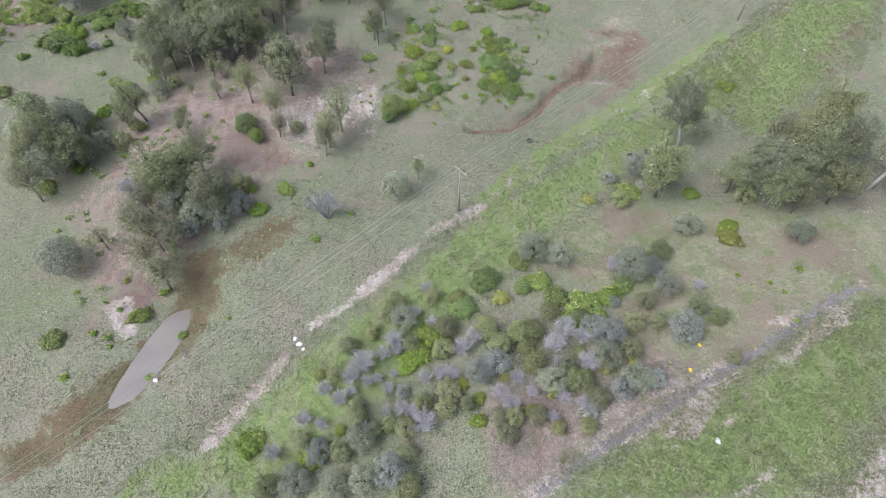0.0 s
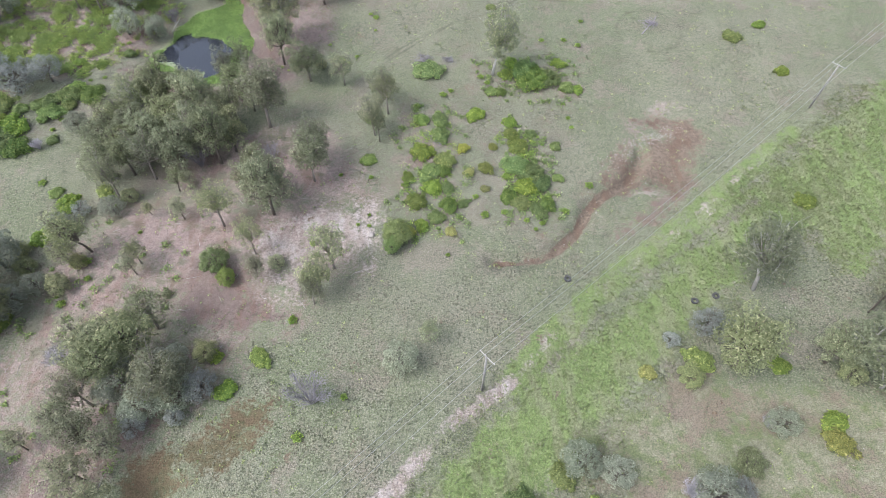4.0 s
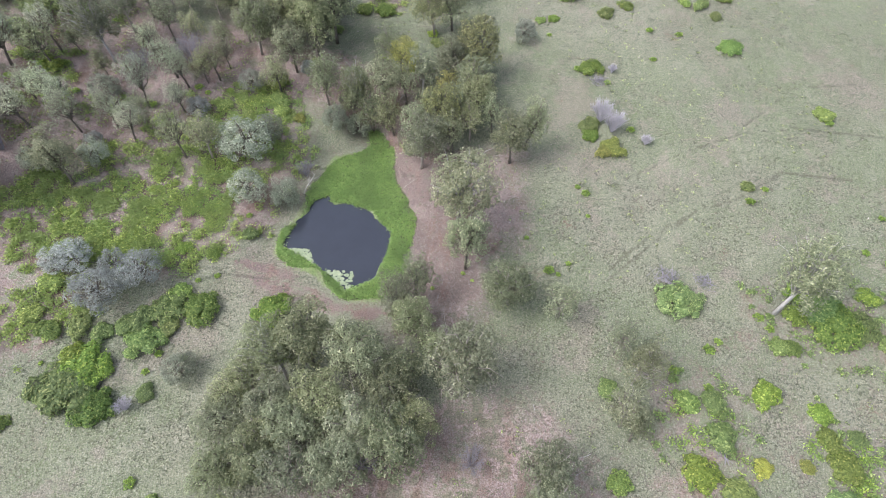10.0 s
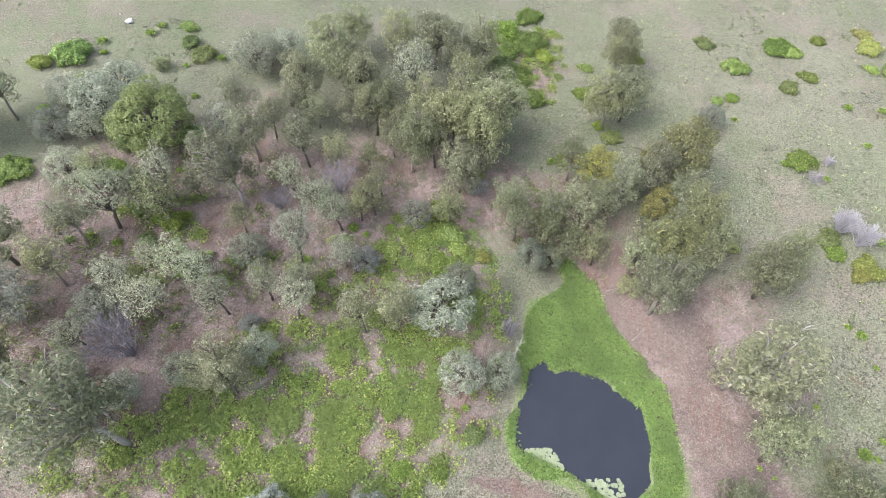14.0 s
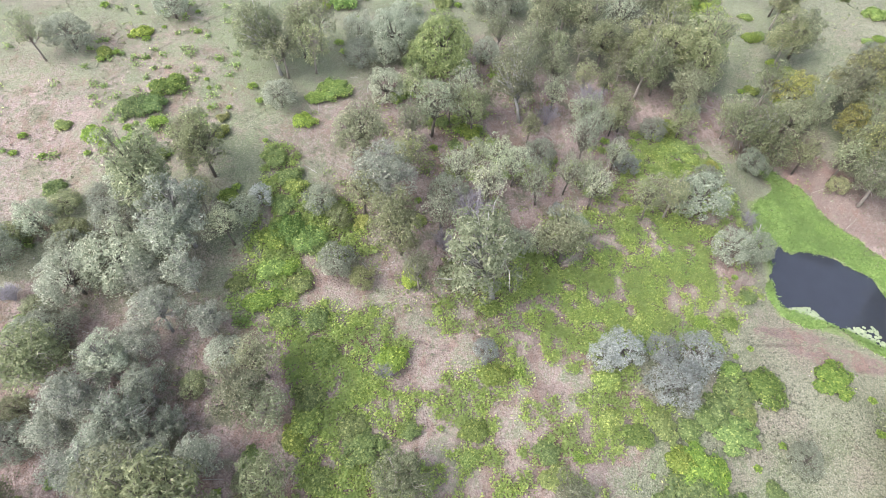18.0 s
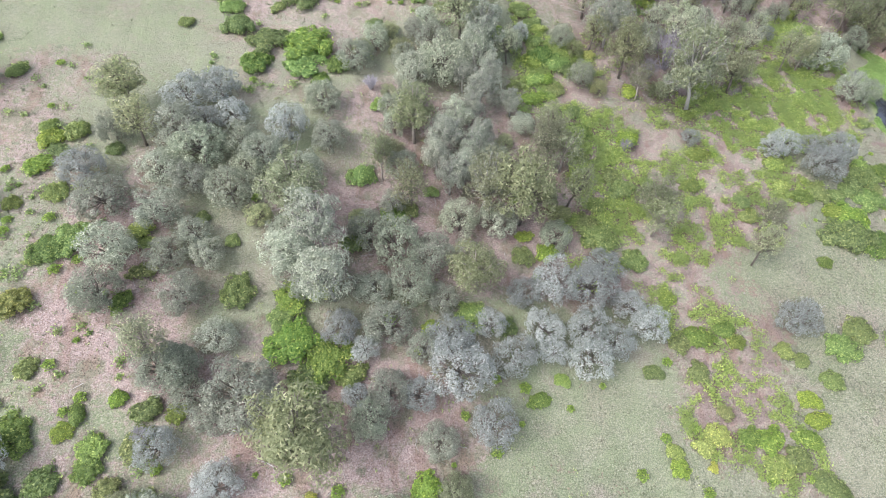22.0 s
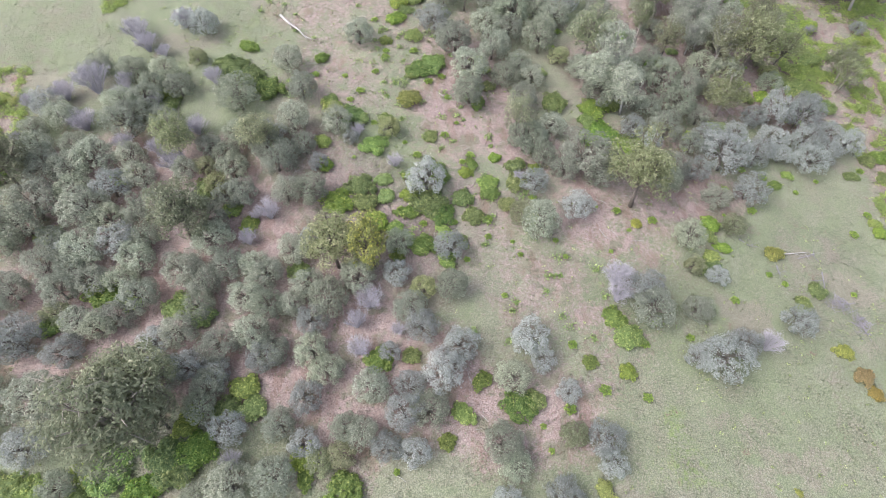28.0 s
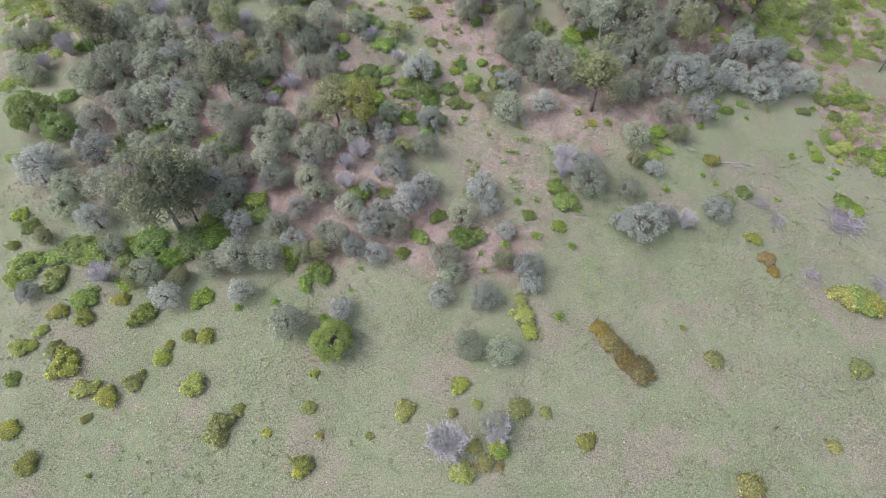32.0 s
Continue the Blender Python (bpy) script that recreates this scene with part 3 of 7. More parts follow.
# mauve path earth and litter, with the trees' shade put into its darker colour
TRODDEN_SHADED = [(-51.1, 150.9), (-43.9, 148.6), (-40.7, 144.2), (-36.2, 136.7), (-30.9, 138.3), (-34.2, 124.0), (-30.1, 118.6), (-29.3, 113.7), (-39.5, 113.5), (-39.5, 121.7), (-41.9, 129.1), (-44.7, 135.4), (-47.2, 143.6)]
COVER_COUNT = [2994, 5584, 463, 2274, 600, 816, 409, 1210, 2052, 171, 1500]
COVER_GAPS = [-0.2, -0.05, -0.9, 0.35, -0.5, -0.9, -0.9, -0.4, -0.5, -0.3, 0.2]


def land(x, y):
    """Height of the ground."""
    x, y = np.asarray(x, float), np.asarray(y, float)
    h = np.zeros(np.shape(x))
    for i, hx in enumerate(HILL_X):
        ex = np.exp(-(x - hx) ** 2 / 3200)
        for j, hy in enumerate(HILL_Y):
            h = h + HILLS[i][j] * ex * np.exp(-(y - hy) ** 2 / 3200)
    h = h + 0.22 * lumps(x, y, 9, 1) + 0.1 * lumps(x, y, 3.1, 2)
    d = line_distance(x, y, POND, True) + 0.5 * lumps(x, y, 2.2, 5)
    w = line_distance(x, y, REEDS, True)
    h = h + (POND_LEVEL + 0.12 - h) * (1 - step(w, 0.0, 5.0))
    h = h - 0.9 * (1 - step(d, -1.2, 0.15))
    d = line_distance(x, y, MUD_POOL, True)
    h = h + (MUD_LEVEL + 0.1 + np.clip(d, 0, 9) * 0.09 - h) * (1 - step(d, 0.5, 9.0))
    h = h - 0.6 * (1 - step(d, -1.0, 0.2))
    h = h - 1.0 * (1 - step(line_distance(x, y, CREEK) + 0.3 * lumps(x, y, 1.7, 22), 0.5, 1.5))
    h = h - 0.6 * (1 - step(line_distance(x, y, HOLE, True), -5.0, 0.5))
    h = h - 0.5 * (1 - step(line_distance(x, y, DRAIN), 0.25, 1.0))
    return h


def height(x, y):
    return float(land(np.array([x]), np.array([y]))[0])


# ---- mesh helpers ----
def mesh_from(name, verts, faces, mat, smooth=False):
    me = bpy.data.meshes.new(name)
    me.from_pydata([tuple(v) for v in verts], [], [tuple(f) for f in faces])
    me.materials.append(mat)
    if smooth:
        me.polygons.foreach_set("use_smooth", [True] * len(me.polygons))
    me.update()
    return me


def part(name, me, parent, label=""):
    ob = new(name, me)
    ob.parent = parent
    return tagged(ob, label) if label else ob


def quads_mesh(name, quads, mat):
    """A mesh of separate leaves: quads is n leaves x corners x 3."""
    n, k = quads.shape[:2]
    me = bpy.data.meshes.new(name)
    me.vertices.add(k * n)
    me.vertices.foreach_set("co", np.ascontiguousarray(quads, dtype=np.float32).ravel())
    me.loops.add(k * n)
    me.loops.foreach_set("vertex_index", np.arange(k * n, dtype=np.int32))
    me.polygons.add(n)
    me.polygons.foreach_set("loop_start", np.arange(0, k * n, k, dtype=np.int32))
    me.materials.append(mat)
    me.update(calc_edges=True)
    me.validate()
    return me


def unit(v):
    return v / (np.linalg.norm(v, axis=-1, keepdims=True) + 1e-9)


def tufts(rng, centre, w, flat, groups, per, size, slim, core, droop=0.15):
    """The leaves of one clump: a rounded, lumpy shell that is open below, with stray leaves at its edge."""
    n = groups * per
    out = unit(np.asarray(centre) - core)
    d = unit(rng.normal(size=(n, 3)) + 0.55 * out + (0, 0, 0.5))
    lump = unit(rng.normal(size=(groups, 3)) + 0.4 * out + (0, 0, 0.5))
    near = np.max(d @ lump.T, axis=1, keepdims=True)
    r = (0.62 + 0.42 * near ** 3) * (0.8 + 0.25 * rng.random((n, 1)))
    r = np.where(rng.random((n, 1)) < 0.14, r * (1.05 + 0.35 * rng.random((n, 1))), r)
    p = np.asarray(centre) + d * r * (w, w, w * flat) * 1.25
    p[:, 2] -= droop * w * (1 - d[:, 2]) * rng.random(n)
    nrm = unit(0.8 * d + 0.3 * out + rng.normal(size=p.shape) * 0.42 + (0, 0, 0.35))
    a = unit(np.cross(nrm, rng.normal(size=p.shape)))
    b = np.cross(nrm, a)
    s = size * (0.6 + 0.8 * rng.random((n, 1)))
    a, b = a * s, b * s * slim
    return np.stack([p - 0.8 * a - b, p - 0.8 * a + b, p + 1.2 * a], 1)


def tube(verts, faces, pts, radii, sides=5):
    """Adds a tapered bent tube to verts and faces."""
    pts = [np.asarray(p, float) for p in pts]
    start = len(verts)
    for k, p in enumerate(pts):
        way = pts[min(k + 1, len(pts) - 1)] - pts[max(k - 1, 0)]
        way = way / (np.linalg.norm(way) + 1e-9)
        side = np.cross(way, (0.31, 0.95, 0.07))
        side = side / (np.linalg.norm(side) + 1e-9)
        up = np.cross(way, side)
        for q in range(sides):
            a = 2 * math.pi * q / sides
            verts.append(p + radii[k] * (math.cos(a) * side + math.sin(a) * up))
    for k in range(len(pts) - 1):
        for q in range(sides):
            a, b = start + k * sides + q, start + k * sides + (q + 1) % sides
            faces.append((a, b, b + sides, a + sides))
    faces.append(tuple(range(start + sides - 1, start - 1, -1)))
    faces.append(tuple(range(start + (len(pts) - 1) * sides, start + len(pts) * sides)))


# ---- plants: one of each shape, then copies ----
def tree(name, seed, leaf, bark, clumps, per, size, flat=0.8, tall=1.25, low=0.35, slim=0.45, twigs=0, groups=8, droop=0.15, ragged=0.6):
    """A tree one unit wide: forked trunk, limbs and an uneven crown of leaf clumps."""
    rng = np.random.default_rng(seed)
    root = new(name)
    verts, faces = [], []
    lean = rng.normal(size=2) * 0.05
    mid = np.array([lean[0], lean[1], tall * 0.42])
    tube(verts, faces, [(0, 0, -0.03), (0.3 * lean[0], 0.3 * lean[1], tall * 0.2), mid, mid + (lean[0], lean[1], tall * 0.22)], [0.034, 0.027, 0.021, 0.012], 6)
    quads, core = [], np.array([lean[0], lean[1], 0.5 * (tall + low)])
    for k in range(clumps):
        up = 1 - 1.55 * (k + 0.5) / clumps
        a = 2.4 * k + rng.random() * 0.8
        side = math.sqrt(max(0.0, 1 - up * up))
        w = (0.075 + 0.1 * rng.random()) * (26 / clumps) ** 0.35 * max(1.0, tall) ** 0.3
        reach = 1.15 - ragged * rng.random()
        c = core + np.array([math.cos(a) * side * 0.36, math.sin(a) * side * 0.36, up * (0.5 * (tall - low) - 0.08)]) * reach
        quads.append(tufts(rng, c, w, flat, max(3, int(groups * (w / 0.14) ** 1.6)), per, size, slim, core, droop))
        if k % 2 == 0:
            f = 0.35 + 0.5 * rng.random()
            s = np.array([lean[0] * f, lean[1] * f, tall * 0.42 * (0.5 + 0.7 * f)])
            bend = 0.5 * (s + c) + rng.normal(size=3) * 0.03
            tube(verts, faces, [s, bend, c, c + (c - bend) * 0.3], [0.014, 0.011, 0.006, 0.002], 4)
            for _ in range(twigs):
                e = c + rng.normal(size=3) * 0.13 + (0, 0, 0.03)
                tube(verts, faces, [bend, 0.5 * (c + e), e], [0.006, 0.004, 0.0015], 3)
    part("trunk", mesh_from("trunk", verts, faces, bark, True), root)
    part("crown", quads_mesh("crown", np.concatenate(quads), leaf), root)
    return root


def bush(name, seed, leaf, lobes, per, size, tall=0.36, clumps=0):
    """A low spreading bush one unit wide, of overlapping leafy lobes down to the ground."""
    rng = np.random.default_rng(seed)
    quads, stretch = [], 0.8 + 0.4 * rng.random()
    for k in range(lobes):
        a, r = 2.4 * k + rng.random(), 0.43 * math.sqrt((k + 0.2) / lobes) * (0.7 + 0.5 * rng.random())
        w = (0.11 + 0.11 * rng.random()) * (12 / lobes) ** 0.3
        if clumps:
            q = k % clumps
            a, r = 2.4 * q + 0.35 * rng.normal() + seed, min(0.5, abs(0.46 * math.sqrt((q + 0.1) / clumps) + 0.07 * rng.normal()))
        z = tall * (0.6 - 0.85 * r) * (0.45 + 0.7 * rng.random())
        quads.append(tufts(rng, (r * math.cos(a) * stretch, r * math.sin(a) / stretch, z), w, min(1.0, tall * 0.4 / w), 9, per, size, 0.6, np.array((0, 0, -0.1)), 0.0))
    q = np.concatenate(quads)
    q[..., 2] = np.maximum(q[..., 2], -0.02)
    root = new(name)
    part("foliage", quads_mesh("foliage", q, leaf), root)
    verts, faces = [], []
    for k in range(7):
        a = 0.9 * k
        e = np.array([0.25 * math.cos(a), 0.25 * math.sin(a), tall * (0.4 + 0.3 * rng.random())])
        tube(verts, faces, [(0.04 * math.cos(a), 0.04 * math.sin(a), -0.03), 0.5 * e + (0, 0, 0.05), e], [0.012, 0.008, 0.003], 4)
    part("stem", mesh_from("stem", verts, faces, DARK_BARK), root)
    return root


def bare_shrub(name, seed, mat, stems, twigs, tall=0.8, thick=0.012):
    """A leafless shrub or tree one unit wide: forking stems and sprays of fine twigs."""
    rng = np.random.default_rng(seed)
    verts, faces, quads = [], [], []
    for k in range(stems):
        a, r = 2.4 * k + rng.random(), 0.42 * math.sqrt((k + 0.4) / stems)
        tip = np.array([r * math.cos(a), r * math.sin(a), tall * (0.98 - 0.9 * r * r - 0.25 * rng.random())])
        bend = tip * (0.45, 0.45, 0.5) + rng.normal(size=3) * 0.03
        tube(verts, faces, [(0.03 * math.cos(a), 0.03 * math.sin(a), -0.03), bend, tip], [thick, thick * 0.7, thick * 0.25], 4)
        for _ in range(twigs):
            f = rng.random()
            s = bend + (tip - bend) * f
            way = unit(tip - bend + rng.normal(size=3) * 0.16 + (0, 0, 0.05))
            e = s + way * (0.08 + 0.12 * rng.random())
            tube(verts, faces, [s, e], [thick * 0.32, thick * 0.1], 3)
        n = 40
        s = bend + (tip - bend) * rng.random((n, 1)) ** 0.5 + rng.normal(size=(n, 3)) * 0.05
        way = unit(unit(tip) + rng.normal(size=(n, 3)) * 0.5) * 0.075
        side = unit(np.cross(way, rng.normal(size=(n, 3)))) * 0.005
        quads.append(np.stack([s, s + way * 0.5 - side, s + way, s + way * 0.5 + side], 1))
    root = new(name)
    part("trunk", mesh_from("trunk", verts, faces, mat), root)
    tagged(part("brushwood", quads_mesh("brushwood", np.concatenate(quads), mat), root), kind="stuff")
    return root


def stick_pile(name, seed, n=40):
    """A heap of cut bleached branches one unit wide."""
    rng = np.random.default_rng(seed)
    root = new(name)
    for k in range(n):
        a = rng.normal() * 0.7 + (0.6 if k % 3 else 2.0)
        c = rng.normal(size=2) * 0.17
        ln = 0.12 + 0.18 * rng.random()
        z = 0.02 + 0.13 * rng.random() * math.exp(-8 * (c @ c))
        d = np.array([math.cos(a) * ln, math.sin(a) * ln, rng.normal() * 0.05])
        p = np.array([c[0], c[1], z])
        verts, faces = [], []
        tube(verts, faces, [p - d, p + rng.normal(size=3) * 0.02, p + d], [0.008, 0.0065, 0.0025], 5)
        for _ in range(4):
            s = p + d * (0.2 + 0.6 * rng.random())
            tube(verts, faces, [s, s + d * 0.35 + rng.normal(size=3) * 0.07 + (0, 0, 0.02)], [0.0035, 0.001], 3)
        verts = [np.array((v[0], v[1], max(v[2], -0.01))) for v in verts]
        part("branch", mesh_from("branch", verts, faces, GREY_WOOD), root)
    return root


SHAPES = {
    "gum": [tree("gum_tree", 10 + k, GUM_LEAF, BLEACHED if k == 3 else PALE_BARK if k % 2 else DARK_BARK, 58 + 3 * (k % 3), 21, 0.0205, 0.85, 1.45, 0.2, 0.45, 2, 8, 0.3, 0.75) for k in range(5)],
    "slim": [tree("gum_tree", 24 + k, GUM_LEAF, PALE_BARK if k % 2 else DARK_BARK, 40 + k % 3, 10, 0.026, 0.85, 1.6, 0.3, 0.42, 2, 8, 0.3, 0.75) for k in range(5)],
    "mist": [tree("gum_tree", 15 + k, MIST_LEAF, BLEACHED, 54 + 3 * k, 20, 0.021, 0.85, 1.38, 0.16, 0.42, 3, 8, 0.35, 0.7) for k in range(3)],
    "thin": [tree("gum_tree", 140 + k, THIN_LEAF, DARK_BARK, 42, 11, 0.022, 0.8, 1.5, 0.42, 0.4, 3, 7, 0.35, 0.7) for k in range(4)],
    "gold": [tree("gum_tree", 20 + k, GOLD_LEAF, DARK_BARK, 54, 24, 0.021, 0.85, 1.45, 0.12, 0.45, 1, 8, 0.25, 0.5) for k in range(2)],
    "wattle": [tree("wattle_tree", 30 + k, WATTLE_LEAF, DARK_BARK, 38, 26, 0.0212, 0.9, 0.86, 0.0, 0.4, 1, 8, 0.1, 0.32) for k in range(6)],
    "scrub": [tree("wattle_shrub", 130 + k, SCRUB_LEAF, DARK_BARK, 32, 20, 0.028, 0.9, 0.8, -0.04, 0.42, 1, 8, 0.1, 0.35) for k in range(4)],
    "pale": [tree("pale_wattle_tree", 40 + k, PALE_LEAF, DARK_BARK, 36, 25, 0.021, 0.9, 0.84, 0.0, 0.38, 2, 8, 0.1, 0.35) for k in range(4)],
    "dense": [tree("dense_tree", 50, DENSE_LEAF, DARK_BARK, 56, 34, 0.018, 0.9, 0.75, -0.08, 0.5, 0, 9, 0.1, 0.3)],
    "grey": [bare_shrub("dead_shrub", 60 + k, DEAD_WOOD, 46, 9) for k in range(3)],
    "bare": [bare_shrub("dead_tree", 70, GREY_WOOD, 26, 12, 0.85, 0.009)],
    "lantana": [bush("lantana_bush", 80 + k, BUSH_LEAF, 24, 11, 0.044) for k in range(5)],
    "thick": [bush("lantana_thicket", 86 + k, THICK_LEAF, 42, 15, 0.029, 0.34, 8 + k) for k in range(5)],
    "olive": [bush("olive_bush", 100 + k, OLIVE_LEAF, 22, 12, 0.042, 0.5) for k in range(3)],
    "rust": [bush("rusty_bush", 90 + k, RUST_LEAF, 20, 13, 0.042) for k in range(2)],
    "pile": [stick_pile("branch_heap", 95 + k) for k in range(2)],
}
LABELS = {
    "gum": ("tall grey-green gum tree with an open ragged crown", "tree", "gum trees"),
    "slim": ("slender grey-green gum tree with a thin crown", "tree", "gum trees"),
    "mist": ("pale grey-green gum tree with a feathery crown", "tree", "gum trees"),
    "thin": ("young gum tree with a thin see-through crown", "tree", "gum trees"),
    "gold": ("gum tree with golden-green new growth on top", "tree", "gum trees"),
    "wattle": ("rounded dull green wattle tree with fine foliage", "tree", "wattle trees"),
    "scrub": ("low rounded dull green wattle shrub", "shrub", "wattle shrubs"),
    "pale": ("pale silvery grey-green wattle with a soft crown", "tree", "pale wattles"),
    "dense": ("broad dense olive-green tree with foliage to the ground", "tree", "dense trees"),
    "grey": ("leafless lilac-grey dead shrub with fine twigs", "shrub", "dead shrubs"),
    "bare": ("bleached bare dead tree with spreading branches", "tree", "dead trees"),
    "lantana": ("bright yellow-green lantana bush on the open ground", "bush", "lantana bushes"),
    "thick": ("wide spreading thicket of bright green lantana", "bush", "lantana bushes"),
    "olive": ("rounded olive-yellow bush on the short grass", "bush", "olive bushes"),
    "rust": ("rusty orange-brown low bush on the grass", "bush", "rusty bushes"),
    "pile": ("heap of bleached cut branches on the grass", "branch heap", "branch heaps"),
}
USED, SEEDLINGS = set(), []
turns = np.random.default_rng(7)


def plant(kind, rows):
    """Stands one plant at each x, y, width."""
    small = kind in ("lantana", "rust", "olive")
    for x, y, w in rows:
        if kind == "lantana" and w < 1.9:
            SEEDLINGS.append((x, y, w))
            continue
        sort = "thick" if kind == "lantana" and w > 3.5 else "slim" if kind == "gum" and w < 4.7 else "scrub" if kind == "wattle" and w < 3.4 else kind
        shapes = SHAPES[sort]
        label, category, group = LABELS[sort]
        w *= {"pile": 1.0, "lantana": 1.0, "olive": 0.8, "rust": 0.98, "gum": 1.22, "mist": 1.18, "thin": 1.3, "gold": 1.2}.get(kind, 1.04)
        rise = 0.8 if sort == "thick" and w > 5 else 1.0
        k = int(turns.integers(len(shapes)))
        m = Matrix.Translation((x, y, height(x, y))) @ Matrix.Rotation(turns.random() * 6.283, 4, "Z") @ Matrix.Diagonal((w * (0.92 + 0.2 * turns.random()), w * (0.92 + 0.2 * turns.random()), w * rise * (0.86 + 0.26 * turns.random()), 1))
        if (sort, k) in USED:
            s = shapes[k].scale
            ob = copy_thing(shapes[k], m @ Matrix.Diagonal((1 / s[0], 1 / s[1], 1 / s[2], 1)))
        else:
            USED.add((sort, k))
            ob = shapes[k]
            ob.matrix_basis = m
        size = "small " if w < (1.6 if small else 3.2) else "large " if w > 7.5 else ""
        tagged(ob, size + label, category, group)


# ---- ground sheet ----
def spread(lo, hi, cell, far):
    """Grid lines: even between lo and hi, then wider and wider."""
    line, a, b, d = list(np.arange(lo, hi + cell / 2, cell)), lo, hi, cell
    while b < far:
        d *= 1.35
        a, b = a - d, b + d
        line = [a, *line, b]
    return np.array(line)


gx, gy = spread(-252, 106, 0.7, 1800), spread(-28, 216, 0.7, 1800)
X, Y = np.meshgrid(gx, gy)
nx, ny = len(gx), len(gy)
me = bpy.data.meshes.new("ground")
me.vertices.add(nx * ny)
me.vertices.foreach_set("co", np.stack([X, Y, land(X, Y)], -1).astype(np.float32).ravel())
corner = (np.arange(ny - 1)[:, None] * nx + np.arange(nx - 1)).ravel()
loops = np.stack([corner, corner + 1, corner + 1 + nx, corner + nx], 1).astype(np.int32)
me.loops.add(loops.size)
me.loops.foreach_set("vertex_index", loops.ravel())
me.polygons.add(len(loops))
me.polygons.foreach_set("loop_start", np.arange(0, loops.size, 4, dtype=np.int32))
me.polygons.foreach_set("use_smooth", np.ones(len(loops), bool))
me.update(calc_edges=True)


def area(zones, soft=3.0):
    w = np.zeros(X.shape)
    for z in zones:
        w = np.maximum(w, 1 - step(line_distance(X, Y, z, True), -soft, soft))
    return w


def strip(lines, half, soft):
    w = np.zeros(X.shape)
    for z in lines:
        w = np.maximum(w, 1 - step(line_distance(X, Y, z), half, half + soft))
    return w


wide = lumps(X, Y, 23, 9)
bare = np.maximum(np.maximum(area(BARE[:9], 0.8), 0.66 * area(BARE[9:], 3.5)), 0.85 * strip(PATHS, 0.2, 1.7) * (0.8 + 0.45 * lumps(X, Y, 5, 23)))
bare = np.maximum(bare, 0.62 * strip(TRACKS, 0.1, 0.9) * (0.6 + 0.4 * lumps(X, Y, 4, 3)))
bare = np.maximum(bare, np.maximum(0.54 * area([HOLE], 3.0) * (0.8 + 0.55 * lumps(X, Y, 4, 21)), 0.06 * area(FADED, 2.5)))
bare = np.maximum(bare, 0.75 * strip([DRAIN], 0.5, 1.6) * (0.55 + 0.7 * lumps(X, Y, 5, 12)))
mud = np.maximum(np.maximum(1.3 * strip([CREEK[1:8]], 0.35, 0.7), strip([CREEK[7:]], 0.0, 0.6)) * (0.95 + 0.25 * lumps(X, Y, 3, 4)), area([HOLE, CHURNED], 2.5) * (0.56 + 0.5 * lumps(X, Y, 5, 4)))
weed = strip([MUD_EDGE], 1.0, 4.5) * (0.75 + 0.4 * lumps(X, Y, 5, 13) + 0.2 * lumps(X, Y, 2, 14))
litter = np.maximum(np.maximum(area(LITTER[:2], 9.0) * (0.68 + 0.25 * wide + 0.25 * lumps(X, Y, 7, 14)), area(LITTER[2:], 6.0) * (0.96 + 0.2 * wide + 0.25 * lumps(X, Y, 6, 15))), np.maximum(np.maximum(0.62 * area(WORN, 11.0), 1.15 * area([TRODDEN_SHADED], 2.0)), 0.7 * area(COVER, 4.0)))
soil = np.maximum(np.maximum(0.55 * area(SOIL, 3.0), 0.95 * area(SOIL[:1], 1.5)), 0.52 * area(COVER, 4.0))
rings = np.abs(np.hypot((X - 38.5) / 1.0, (Y - 129.5) / 1.0) - 6.3)
trail = np.maximum(0.8 * strip(TRAILS, 0.0, 0.6), 0.6 * (1 - step(rings, 0.1, 0.9)))
lush = np.maximum(np.maximum(area(LUSH[:3], 4.0), area(LUSH[3:], 7.0) * (0.34 + 0.25 * lumps(X, Y, 3, 16))), strip(TRACKS, 1.2, 1.5) * 0.7)
lush = np.maximum(lush, 1.3 * area([REEDS], 1.0))
for name, layers in (("cover_a", (litter, bare, lush, mud)), ("cover_b", (np.maximum(np.maximum(np.maximum(area(RED, 3.0), 0.95 * area([TRODDEN_SHADED], 3.0)), soil), np.maximum(np.maximum(0.5 * area([HOLE], 4.0), np.maximum(0.75 * area([CHURNED], 2.5), np.maximum(0.6 * area([SLIP], 1.5), 0.55 * area([BURNT], 3.0)))), 0.7 * strip([DAM_TRACK], 0.3, 1.3))), area(DRY, 4.0), weed, trail))):
    at = me.color_attributes.new(name, "FLOAT_COLOR", "POINT")
    at.data.foreach_set("color", np.stack(layers, -1).astype(np.float32).ravel())
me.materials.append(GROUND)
tagged(new("ground", me), "rolling grazed pasture with bare pink soil and leaf litter", "ground", kind="structure")


def water(name, outline, level, mat, label):
    pts = [(x, y, level) for x, y in outline]
    cx, cy = sum(p[0] for p in pts) / len(pts), sum(p[1] for p in pts) / len(pts)
    pts = [(cx + (x - cx) * 1.12, cy + (y - cy) * 1.12, z) for x, y, z in pts]
    bm = bmesh.new()
    bm.faces.new([bm.verts.new(p) for p in pts])
    w = bpy.data.meshes.new(name)
    bm.normal_update()
    if bm.faces[:][0].normal.z < 0:
        bmesh.ops.reverse_faces(bm, faces=bm.faces[:])
    bm.to_mesh(w)
    bm.free()
    w.materials.append(mat)
    tagged(new(name, w), label, "water", kind="structure")


water("water", POND, POND_LEVEL, POND_WATER, "still dark farm pond reflecting the grey sky")
water("water", MUD_POOL, MUD_LEVEL, MUD_WATER, "shallow milky brown muddy pool")

